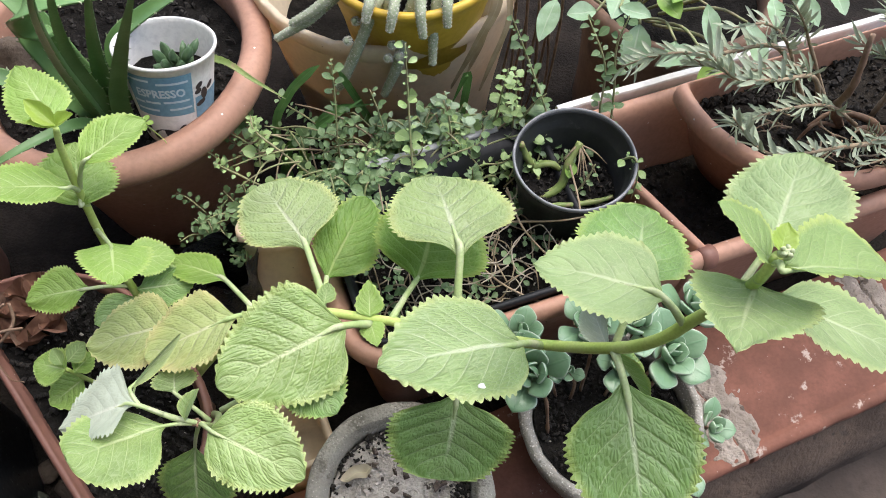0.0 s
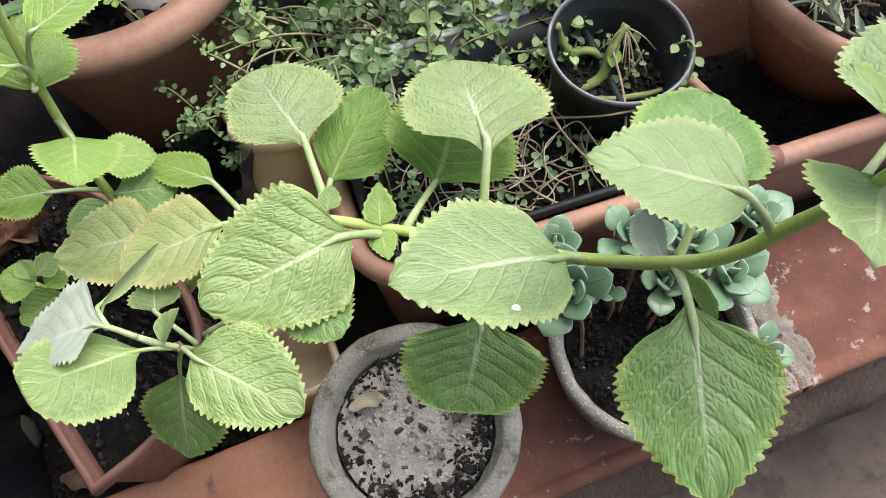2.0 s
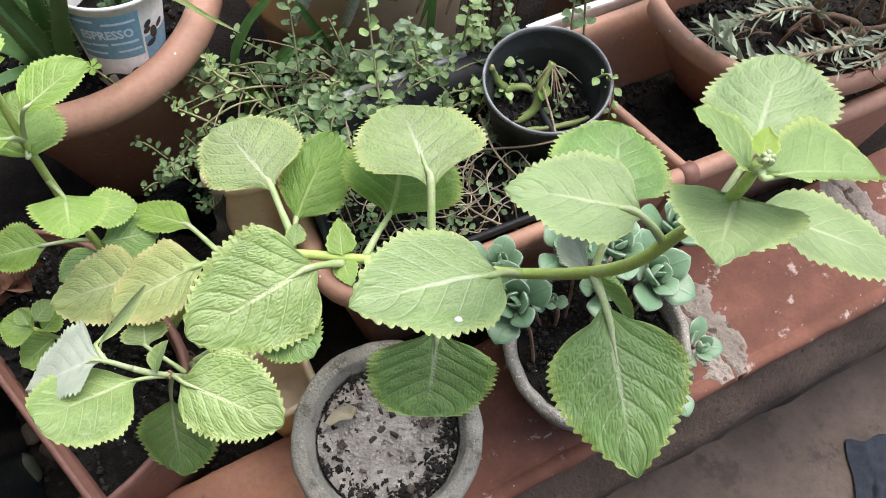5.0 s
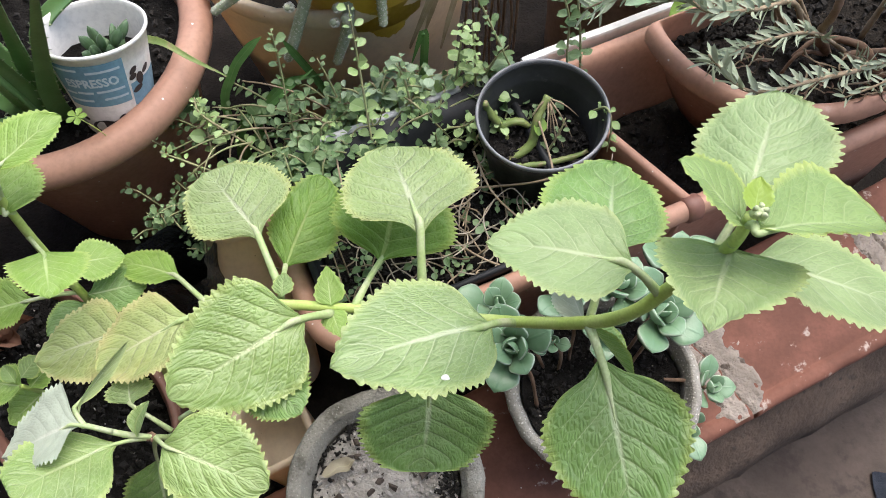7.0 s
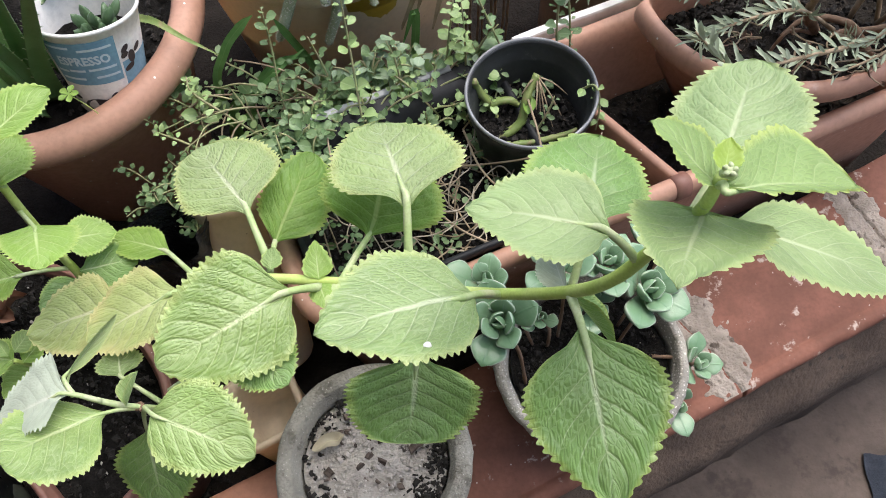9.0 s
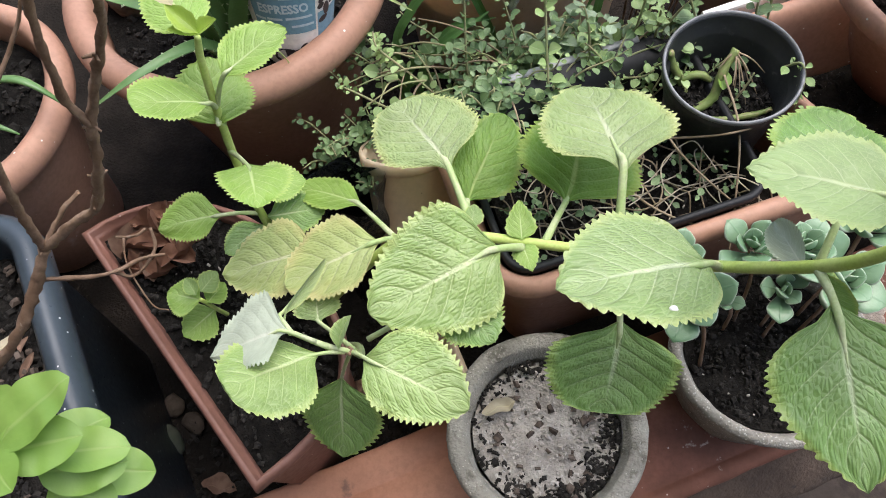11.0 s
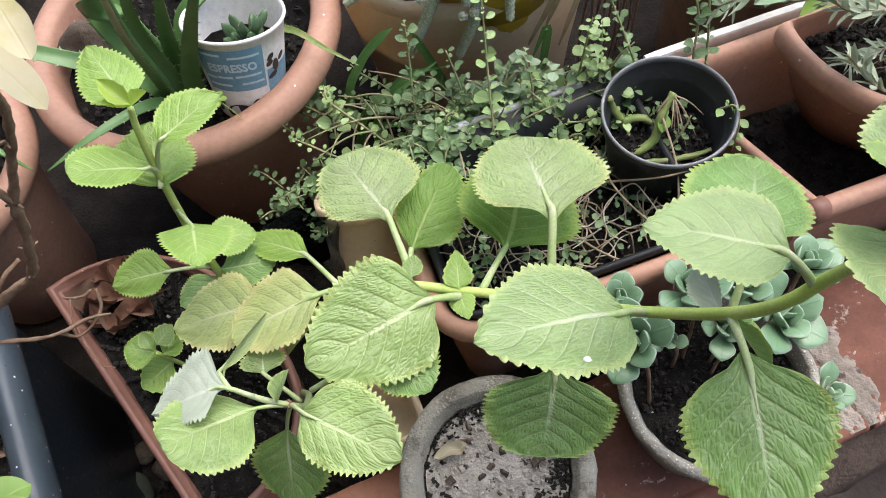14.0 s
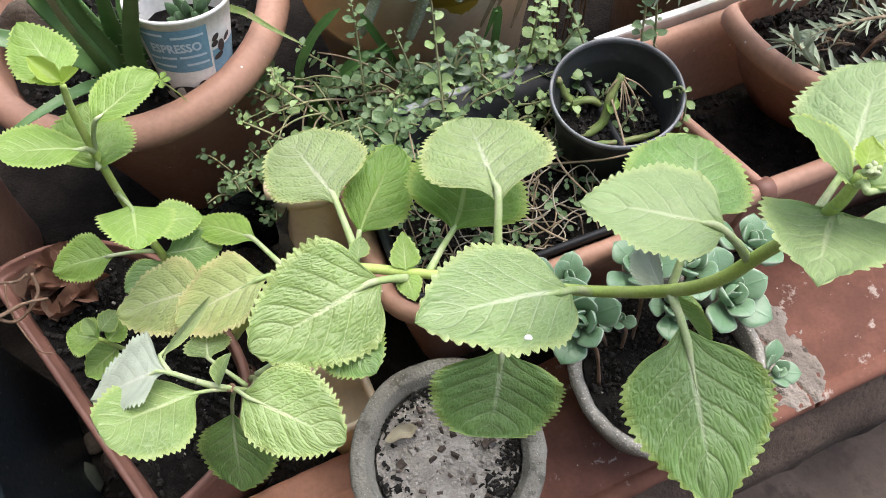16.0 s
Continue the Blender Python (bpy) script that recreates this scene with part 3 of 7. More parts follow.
def outline(form, s):
    """The half width of a blade at s: a form of three numbers gives where it is widest, and how fast it swells and closes."""
    if len(form) == 3:
        k, swell, close = form
        return max(0.0, math.sin(0.5 * math.pi * s / k)) ** swell if s < k else max(0.0, math.cos(0.5 * math.pi * (s - k) / (1 - k))) ** close
    pts = [(-form[1][0], -form[1][1])] + list(form) + [(2 - form[-2][0], -form[-2][1])]
    for (x0, y0), (x1, y1), (x2, y2), (x3, y3) in zip(pts, pts[1:], pts[2:], pts[3:]):
        if x1 <= s <= x2:
            t = (s - x1) / (x2 - x1)
            m1, m2 = (y2 - y0) / (x2 - x0) * (x2 - x1), (y3 - y1) / (x3 - x1) * (x2 - x1)
            return max(0.0, (2 * t ** 3 - 3 * t * t + 1) * y1 + (t ** 3 - 2 * t * t + t) * m1 + (3 * t * t - 2 * t ** 3) * y2 + (t ** 3 - t * t) * m2)
    return 0.0


def blade(base, tip, width, up, teeth=17, cup=0.0, droop=0.0, form=EGG, ns=96, nv=28, puff=0.014, seed=0, wave=0.016, skew=0.0, lop=0.0, bite=1.0, funnel=0.0, back=None):
    """A toothed, quilted leaf blade from base to tip in one of the forms above."""
    base, tip, up = Vector(base), Vector(tip), Vector(up)
    u = tip - base
    ln = u.length
    u.normalize()
    up = (up - u * up.dot(u)).normalized()
    side = u.cross(up)
    bm = bmesh.new()
    uv, flatmap = bm.loops.layers.uv.new("UVMap"), bm.loops.layers.uv.new("Flat")
    half, grid, co = width / 2, [], {}
    for i in range(ns + 1):
        s = (i / ns) ** 1.1
        g = outline(form, s) if i < ns else 0.0
        row = []
        for j in range(nv + 1):
            v = 2 * j / nv - 1
            v = math.copysign(abs(v) ** 0.85, v)
            av = abs(v)
            edge = max(0.0, (av - 0.86) / 0.14)
            tooth = abs(math.sin(math.pi * (teeth * s + 0.4 * math.sin(seed * 3 + s * 5) + (0.3 if v > 0 else 0)))) ** 0.7
            fade = min(1.0, max(0.0, (s - 0.10) / 0.08)) * min(1.0, (1 - s) / 0.05)
            h = half * g * v * (1 + (lop if v > 0 else -lop)) + math.copysign(half * edge * 0.085 * bite * 1.75 * (tooth - 0.45) * fade * min(1.0, 2.2 * g), v)
            along = ln * (s + 0.014 * edge * (tooth - 0.5) * fade)
            along += ln * funnel * (g * av) ** 1.5 * max(0.0, 1 - s / 0.4)
            h += skew * ln * s * (1 - s) * 0.4
            ph = (s - 0.36 * av ** 1.1) * 6.0
            z = width * puff * (abs(math.sin(math.pi * ph)) ** 0.6 - 0.55) * (1 - 0.65 * av) * min(1, 5 * av) * min(1, 4 * g)
            z -= width * 0.010 * max(0, 1 - 9 * av) * (1 - s)
            z += width * puff * 0.5 * noise.noise((s * 9 + seed * 7, v * 6, seed))
            z += cup * width * g * (v * v) + wave * width * edge * math.sin(6 * math.pi * s + seed * 2 + (0 if v > 0 else 1.5))
            z += 0.030 * width * noise.noise((s * 2.2 + seed * 3, v * 1.6, seed * 2.0)) * min(1, 6 * s)
            z -= droop * ln * s * s
            spot = base + u * along + side * h + up * z
            if back:
                spot += back * (1 - g * av) ** 6 * max(0.0, 1 - s / 0.14)
            vert = bm.verts.new(spot)
            row.append(vert)
            co[vert] = ((s, (v + 1) / 2), (along * 10 + seed, h * 10))
        grid.append(row)
    for a, b in zip(grid, grid[1:]):
        for j in range(nv):
            f = bm.faces.new((a[j], a[j + 1], b[j + 1], b[j]))
            for loop in f.loops:
                loop[uv].uv, loop[flatmap].uv = co[loop.vert]
    bmesh.ops.remove_doubles(bm, verts=grid[0] + grid[-1], dist=1e-5)
    return bm


oregano = thing("oregano_plant", (-0.24, 0.24, 0.25), "sprawling broad-leaved oregano with toothed green leaves", "plant")
leaf_count = [0]


def leaf(base, tip, width, up, mat=None, stalk=None, stalk_r=0.0026, label="", plant=None, **shape):
    """A leaf of the plant with its own stalk from the stem."""
    shape.setdefault("bite", 1.4 if width < 0.058 else 1.0)
    shape.setdefault("ns", 190 if width > 0.045 else 120)
    leaf_count[0] += 1
    if stalk:
        wing = Vector(stalk) - Vector(base)
        shape["back"] = wing.normalized() * min(0.13 * (Vector(tip) - Vector(base)).length, 0.5 * wing.length)
    ob = part("leaf", blade(base, tip, width, up, seed=leaf_count[0], **shape), mat or LEAF, plant or oregano, label)
    if stalk:
        b, t = Vector(base), Vector(tip)
        bm = bmesh.new()
        tube(bm, [Vector(stalk), Vector(stalk).lerp(b, 0.5) + Vector((0, 0, 0.002)), b - Vector(up).normalized() * stalk_r * 0.6, b.lerp(t, 0.10) - Vector(up).normalized() * stalk_r * 0.55, b.lerp(t, 0.30) - Vector(up).normalized() * 0.002], [stalk_r * 1.15, stalk_r * 0.9, stalk_r * 0.85, stalk_r * 0.6, stalk_r * 0.2], 8, 5)
        hang(tagged(new("petiole", to_mesh(bm, "petiole", PALE_STEM))), ob)
    return ob


def stem(points, radii, mat=None, name="stem", rough=0.06, plant=None, segs=10):
    bm = bmesh.new()
    tube(bm, points, radii, segs, 8, rough)
    return part(name, bm, mat or STEM, plant or oregano)


# long trailing stem out of the planter, rising to the tip
stem([(-0.235, 0.235, 0.245), (-0.19, 0.25, 0.305), (-0.135, 0.258, 0.365), (-0.093, 0.246, 0.383), (-0.042, 0.237, 0.386), (0.016, 0.224, 0.395), (0.069, 0.206, 0.417), (0.109, 0.181, 0.475), (0.128, 0.173, 0.51), (0.141, 0.174, 0.537), (0.150, 0.170, 0.575), (0.153, 0.167, 0.605), (0.154, 0.168, 0.628)],
     [0.0050, 0.0047, 0.0043, 0.0038, 0.0037, 0.0038, 0.0039, 0.0040, 0.0040, 0.0038, 0.0034, 0.0030, 0.0026])
leaf((-0.111, 0.303, 0.392), (-0.154, 0.365, 0.385), 0.081, (0.01, 0.13, 0.99), LEAF_LIGHT, (-0.094, 0.258, 0.384), 0.003, teeth=20, form=(0.37, 0.92, 0.36), cup=-0.04, droop=0.05, skew=0.01, lop=0.10)
leaf((-0.097, 0.295, 0.352), (-0.066, 0.367, 0.360), 0.053, (0.24, -0.21, 0.95), LEAF_SHADE_TINT, (-0.095, 0.252, 0.378), form=(0.34, 0.54, 0.50), cup=-0.03, droop=0.06, skew=0.02, lop=0.12)
leaf((0.013, 0.279, 0.430), (-0.009, 0.363, 0.405), 0.096, (0.05, 0.30, 0.95), LEAF_LIGHT, (0.010, 0.232, 0.395), 0.0034, teeth=20, form=(0.37, 0.79, 0.49), cup=-0.01, droop=0.06, skew=0.06, lop=0.06)
leaf((-0.019, 0.287, 0.365), (-0.005, 0.352, 0.370), 0.095, (0.23, -0.13, 0.96), LEAF_SHADE_TINT, (-0.040, 0.238, 0.386), 0.0028, teeth=18, form=(0.36, 0.55, 0.30), cup=-0.00, droop=0.06, skew=0.10, lop=0.07)
leaf((-0.078, 0.220, 0.415), (-0.155, 0.171, 0.427), 0.083, (0.31, -0.26, 0.91), LEAF_RICH, (-0.056, 0.234, 0.387), 0.003, teeth=18, form=(0.25, 0.25, 0.65), cup=0.01, droop=0.06, skew=-0.08, lop=0.07)
leaf((0.048, 0.188, 0.466), (-0.039, 0.165, 0.496), 0.086, (0.22, 0.37, 0.90), LEAF, (0.070, 0.204, 0.420), 0.0028, teeth=18, form=(0.37, 0.25, 0.87), cup=0.02, droop=0.07, skew=0.07, lop=0.05)
leaf((0.010, 0.174, 0.379), (-0.001, 0.124, 0.347), 0.092, (0.17, -0.55, 0.82), LEAF_DARK, (0.010, 0.226, 0.393), 0.0026, form=(0.35, 0.29, 0.30), cup=0.01, droop=0.07, skew=-0.13, lop=0.01, funnel=0.08)
leaf((0.113, 0.147, 0.481), (0.120, 0.058, 0.461), 0.079, (-0.18, -0.23, 0.96), LEAF_DARK, (0.109, 0.180, 0.474), 0.0028, teeth=18, form=(0.32, 0.30, 0.98), cup=-0.03, droop=0.06, skew=0.03, lop=0.01, funnel=0.05)
leaf((0.118, 0.184, 0.555), (0.051, 0.202, 0.560), 0.059, (0.11, 0.19, 0.98), LEAF_FELT, (0.138, 0.174, 0.530), 0.0026, teeth=18, form=(0.33, 0.25, 0.85), cup=0.04, droop=0.08, skew=0.05, lop=0.07)
leaf((0.124, 0.217, 0.499), (0.148, 0.301, 0.461), 0.075, (0.14, 0.38, 0.91), LEAF_DARK, (0.110, 0.183, 0.474), 0.0024, teeth=17, form=(0.36, 0.60, 0.59), cup=-0.00, droop=0.07, skew=-0.09, lop=-0.13)
leaf((0.173, 0.199, 0.588), (0.203, 0.259, 0.584), 0.063, (-0.23, 0.18, 0.96), LEAF_FELT, (0.150, 0.170, 0.575), 0.0022, teeth=17, bite=1.2, form=(0.42, 0.62, 0.62), cup=-0.01, droop=0.06, skew=0.02, lop=0.03)
leaf((0.154, 0.168, 0.620), (0.131, 0.194, 0.636), 0.047, (0.69, 0.17, 0.70), LEAF_YOUNG, (0.154, 0.167, 0.612), 0.002, bite=1.3, teeth=14, form=(0.35, 0.59, 0.74), cup=0.05, droop=0.09, skew=0.04, lop=0.20)
leaf((0.153, 0.159, 0.632), (0.216, 0.170, 0.618), 0.046, (0.14, 0.40, 0.91), LEAF_YOUNG, (0.154, 0.167, 0.622), 0.002, bite=1.4, teeth=14, form=(0.70, 0.85, 0.86), cup=0.20, droop=0.12, skew=-0.06, lop=-0.27)
leaf((0.155, 0.167, 0.594), (0.128, 0.124, 0.629), 0.058, (0.13, 0.58, 0.80), LEAF_FELT, (0.152, 0.166, 0.606), 0.002, teeth=13, form=(0.32, 0.25, 1.09), cup=0.11, droop=0.07, skew=0.17, lop=-0.06)
leaf((0.187, 0.180, 0.553), (0.259, 0.147, 0.542), 0.051, (0.237, 0.235, 0.943), LEAF_FELT, (0.146, 0.172, 0.555), 0.0024, teeth=16, form=[0.36, 0.57, 0.45], cup=-0.02, droop=0.04, skew=-0.13, lop=-0.16)
leaf((0.1545, 0.168, 0.630), (0.159, 0.182, 0.634), 0.0120, (0, -0.5, 1), LEAF_TIP, None, teeth=6, cup=0.12, form=(0.42, 0.8, 0.9))
leaf((-0.056, 0.239, 0.390), (-0.058, 0.268, 0.396), 0.021, (0, 0, 1), LEAF_FRESH, None, teeth=7, form=POINT)
leaf((-0.056, 0.236, 0.389), (-0.049, 0.214, 0.391), 0.018, (0, 0, 1), LEAF_FRESH, None, teeth=6, form=POINT)
leaf((-0.092, 0.250, 0.388), (-0.090, 0.268, 0.390), 0.015, (0, 0, 1), LEAF_YOUNG, None, teeth=6)
leaf((0.111, 0.186, 0.462), (0.136, 0.155, 0.440), 0.020, (0.6, 0.5, 0.5), LEAF_DARK, None, cup=0.5, label="folded narrow leaf")
leaf((0.110, 0.186, 0.455), (0.107, 0.234, 0.425), 0.020, (-0.6, 0.3, 0.6), LEAF_UNDER, None, cup=0.5, label="folded pale leaf")
bm = bmesh.new()
blob(bm, (0.1545, 0.1655, 0.634), 0.0034, 3, 2, 0.9, 0.4)
for k in range(5):
    blob(bm, (0.1545 + 0.0022 * math.cos(k * 1.26), 0.1655 + 0.0022 * math.sin(k * 1.26), 0.6365), 0.0014, k, 2, 1.0, 0.4)
part("bud", bm, PALE_STEM, oregano, "pale knobbly growing tip")
bm = bmesh.new()
blob(bm, (0.0235, 0.1515, 0.4875), 0.0026, 2, 2, 0.6, 0.3)
single("white_fleck", bm, WHITE, "small white fleck lying on an oregano leaf", "fleck")
# short side branch with a broken end
stem([(-0.215, 0.205, 0.245), (-0.185, 0.185, 0.31), (-0.170, 0.160, 0.37), (-0.170, 0.152, 0.405), (-0.184, 0.152, 0.418), (-0.203, 0.156, 0.434)], [0.0034, 0.003, 0.0026, 0.0017, 0.0021, 0.0016], PALE_STEM)
leaf((-0.209, 0.156, 0.440), (-0.257, 0.142, 0.430), 0.055, (-0.26, 0.24, 0.93), LEAF_UNDER, (-0.190, 0.153, 0.424), 0.0015, label="pale underside of a turned leaf", form=(0.23, 0.60, 0.96), cup=0.01, droop=0.06, skew=0.04, lop=0.28)
leaf((-0.195, 0.145, 0.421), (-0.234, 0.116, 0.454), 0.063, (0.33, 0.47, 0.82), LEAF_RICH, (-0.172, 0.151, 0.408), 0.0015, form=(0.43, 0.46, 0.33), cup=-0.04, droop=0.05, skew=0.01, lop=-0.05)
leaf((-0.154, 0.140, 0.427), (-0.091, 0.111, 0.422), 0.054, (0.03, -0.10, 0.99), LEAF_RICH, (-0.170, 0.152, 0.405), 0.0017, form=(0.37, 0.25, 0.70), cup=-0.01, droop=0.05, skew=-0.00, lop=-0.12)
leaf((-0.187, 0.145, 0.353), (-0.192, 0.098, 0.303), 0.057, (-0.09, -0.72, 0.69), LEAF_DARK, (-0.172, 0.152, 0.400), 0.0015, form=(0.45, 0.65, 0.73), cup=-0.02, droop=0.06, skew=-0.04, lop=-0.00)
leaf((-0.202, 0.184, 0.374), (-0.206, 0.206, 0.374), 0.033, (0, 0, 1), LEAF, (-0.176, 0.166, 0.36), 0.0018, teeth=8)
leaf((-0.213, 0.168, 0.430), (-0.191, 0.217, 0.412), 0.008, (0.5, -0.4, 0.6), LEAF_LIGHT, (-0.203, 0.155, 0.434), 0.0018, cup=0.8, label="curled narrow leaf")
leaf((-0.175, 0.149, 0.420), (-0.168, 0.171, 0.424), 0.010, (-0.5, 0, 0.7), LEAF, None, cup=0.8, teeth=6)
leaf((-0.214, 0.241, 0.372), (-0.283, 0.226, 0.362), 0.066, (-0.16, 0.10, 0.98), LEAF_YELLOW, (-0.19, 0.25, 0.305), 0.002, label="yellowing leaf with browned edge", form=(0.34, 0.51, 0.73), cup=-0.05, droop=0.04, skew=0.02, lop=0.11)
leaf((-0.164, 0.239, 0.389), (-0.230, 0.212, 0.378), 0.068, (-0.21, 0.15, 0.96), LEAF_YELLOW, (-0.145, 0.256, 0.358), 0.0024, form=(0.33, 0.62, 0.54), cup=-0.01, droop=0.06, skew=0.01, lop=0.13)
leaf((-0.105, 0.195, 0.395), (-0.075, 0.160, 0.40), 0.045, (0, 0, 1), LEAF_DARK, (-0.165, 0.170, 0.375), 0.002)
bm = bmesh.new()
for k in range(5):
    blob(bm, (-0.1715 + 0.0022 * math.cos(k * 1.3), 0.1515 + 0.0022 * math.sin(k * 1.3), 0.4085), 0.0020, k + 1, 1, 1.0, 0.6)
part("broken_end", bm, BARK, oregano, "dried brown broken stem end")
# upright shoot
stem([(-0.255, 0.275, 0.245), (-0.266, 0.288, 0.32), (-0.268, 0.298, 0.392), (-0.262, 0.304, 0.465), (-0.257, 0.309, 0.51), (-0.252, 0.311, 0.532)], [0.0038, 0.0036, 0.0033, 0.0030, 0.0026, 0.0021])
leaf((-0.257, 0.320, 0.530), (-0.289, 0.360, 0.538), 0.038, (0.21, -0.03, 0.98), LEAF_FRESH, None, form=(0.31, 0.53, 0.68), cup=-0.06, droop=0.04, skew=-0.05, lop=-0.03)
leaf((-0.244, 0.304, 0.505), (-0.208, 0.339, 0.508), 0.034, (-0.01, -0.08, 1.00), LEAF_FRESH, (-0.261, 0.305, 0.468), 0.0018, form=(0.43, 0.52, 0.64), cup=0.02, droop=0.08, skew=-0.07, lop=-0.24)
leaf((-0.258, 0.292, 0.491), (-0.292, 0.275, 0.521), 0.034, (0.56, 0.26, 0.78), LEAF_FRESH, (-0.261, 0.303, 0.470), 0.0018, form=(0.50, 0.65, 0.33), cup=-0.00, droop=0.08, skew=0.07, lop=0.19)
leaf((-0.262, 0.296, 0.460), (-0.271, 0.343, 0.474), 0.056, (0.31, -0.23, 0.92), LEAF_FRESH, (-0.262, 0.303, 0.45), 0.0018, form=(0.40, 0.64, 0.71), cup=-0.07, droop=0.04, skew=-0.02, lop=-0.08)
leaf((-0.246, 0.278, 0.434), (-0.233, 0.242, 0.443), 0.049, (0.27, 0.33, 0.91), LEAF_FRESH, (-0.267, 0.299, 0.420), 0.0018, form=(0.24, 0.60, 0.71), cup=0.03, droop=0.07, skew=-0.03, lop=-0.08)
leaf((-0.290, 0.272, 0.370), (-0.339, 0.263, 0.366), 0.037, (-0.04, -0.22, 0.97), LEAF_FRESH, (-0.268, 0.291, 0.335), 0.0018, form=(0.38, 0.66, 0.69), cup=-0.02, droop=0.06, skew=0.19, lop=0.17)
leaf((-0.185, 0.291, 0.352), (-0.252, 0.324, 0.327), 0.030, (-0.26, 0.20, 0.94), LEAF_FRESH, (-0.150, 0.256, 0.352), 0.0024, form=(0.41, 0.63, 0.75), cup=-0.03, droop=0.06, skew=0.13, lop=0.07)
leaf((-0.262, 0.288, 0.335), (-0.214, 0.297, 0.332), 0.040, (0, 0, 1), LEAF_DARK, None)
leaf((-0.268, 0.305, 0.36), (-0.230, 0.316, 0.345), 0.036, (0, 0, 1), LEAF_FRESH, None)
leaf((-0.272, 0.290, 0.315), (-0.300, 0.262, 0.318), 0.032, (0, 0, 1), LEAF_DARK, None)
leaf((-0.250, 0.309, 0.536), (-0.236, 0.313, 0.545), 0.010, (0, 0, 1), LEAF_TIP, None, teeth=5, cup=0.5)
leaf((-0.250, 0.309, 0.536), (-0.267, 0.308, 0.542), 0.009, (0, 0, 1), LEAF_TIP, None, teeth=5, cup=0.5)
leaf((-0.249, 0.309, 0.538), (-0.266, 0.319, 0.552), 0.012, (0, -0.3, 1), LEAF_TIP, None, teeth=5, cup=0.4)
# seedling in the same planter
sprout = thing("oregano_seedling", (-0.312, 0.222, 0.25), "small bright green oregano seedling in the planter soil", "plant")
stem([(-0.305, 0.228, 0.247), (-0.31, 0.224, 0.285), (-0.315, 0.222, 0.318)], [0.002, 0.002, 0.0018], plant=sprout)
leaf((-0.315, 0.222, 0.317), (-0.344, 0.228, 0.318), 0.032, (0, 0, 1), LEAF_FRESH, None, plant=sprout)
leaf((-0.315, 0.228, 0.320), (-0.302, 0.244, 0.324), 0.020, (0, 0, 1), LEAF_YOUNG, None, plant=sprout, teeth=7)
leaf((-0.312, 0.222, 0.310), (-0.300, 0.240, 0.310), 0.021, (0, 0, 1), LEAF_FRESH, None, plant=sprout, teeth=7)
leaf((-0.313, 0.224, 0.289), (-0.337, 0.200, 0.288), 0.036, (0, 0, 1), LEAF_FRESH, None, plant=sprout, teeth=9)
leaf((-0.316, 0.223, 0.325), (-0.325, 0.236, 0.330), 0.012, (0, 0, 1), LEAF_YOUNG, None, plant=sprout, teeth=6, cup=0.3)

# ---- more materials ----
def plain_leaf(name, col, col2, rib, rough=0.5, light=0.2, scale=60, spots=None, rim=None):
    """A smooth leaf: two tones, a paler midrib along the blade, some light through it."""
    mat, nt, b = material(name)
    uv = node(nt, "UVMap")
    sep = node(nt, "SeparateXYZ")
    nt.links.new(uv.outputs[0], sep.inputs[0])
    a = math_node(nt, "ABSOLUTE", math_node(nt, "MULTIPLY_ADD", sep.outputs[1], 2.0, -1.0))
    v = coords(nt)
    big, small = noise_tex(nt, v, scale, 3), noise_tex(nt, v, scale * 8, 3)
    c = mix_col(nt, ramp(nt, big, 0.35, 0.65), col, col2)
    c = mix_col(nt, math_node(nt, "MULTIPLY", ramp(nt, node(nt, "NewGeometry").outputs["Random Per Island"], 0.0, 1.0), 0.35), c, col2)
    c = mix_col(nt, math_node(nt, "MULTIPLY", ramp(nt, a, 0.10, 0.02), 0.6), c, rib)
    if rim:
        c = mix_col(nt, ramp(nt, a, 0.86, 0.99), c, rim)
    if spots:
        c = mix_col(nt, ramp(nt, voronoi(nt, v, 260), 0.18, 0.10), c, spots)
    nt.links.new(c, b.inputs["Base Color"])
    b.inputs["Roughness"].default_value = rough
    b.inputs["Specular IOR Level"].default_value = 0.4
    bump(nt, b, math_node(nt, "ADD", small, ramp(nt, a, 0.0, 0.12)), 0.3, 0.0008)
    tr = node(nt, "BsdfTranslucent")
    nt.links.new(c, tr.inputs[0])
    mx = node(nt, "MixShader")
    mx.inputs[0].default_value = light
    nt.links.new(b.outputs[0], mx.inputs[1])
    nt.links.new(tr.outputs[0], mx.inputs[2])
    nt.links.new(mx.outputs[0], nt.nodes["Material Output"].inputs[0])
    return mat


CREEPER = plain_leaf("creeper_leaf", (0.095, 0.17, 0.065), (0.19, 0.28, 0.125), (0.25, 0.33, 0.17), 0.45)
CREEPER_TIP = plain_leaf("creeper_young_leaf", (0.25, 0.38, 0.12), (0.34, 0.46, 0.20), (0.40, 0.49, 0.26), 0.45)
CREEPER_PALE = plain_leaf("creeper_grey_leaf", (0.19, 0.275, 0.155), (0.28, 0.37, 0.24), (0.36, 0.44, 0.30), 0.5)
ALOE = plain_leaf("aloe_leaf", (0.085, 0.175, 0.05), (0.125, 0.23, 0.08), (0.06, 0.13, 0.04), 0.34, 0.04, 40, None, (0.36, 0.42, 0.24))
# Brighter copy of the aloe green, painting light onto two upper leaves.
ALOE_LIT_TINT = plain_leaf("aloe_leaf_lit_tint", (0.125, 0.25, 0.075), (0.17, 0.30, 0.11), (0.14, 0.27, 0.09), 0.4, 0.08, 40, None, (0.36, 0.42, 0.24))
LAVENDER = plain_leaf("lavender_leaf", (0.29, 0.35, 0.225), (0.41, 0.46, 0.33), (0.43, 0.48, 0.36), 0.75, 0.15)
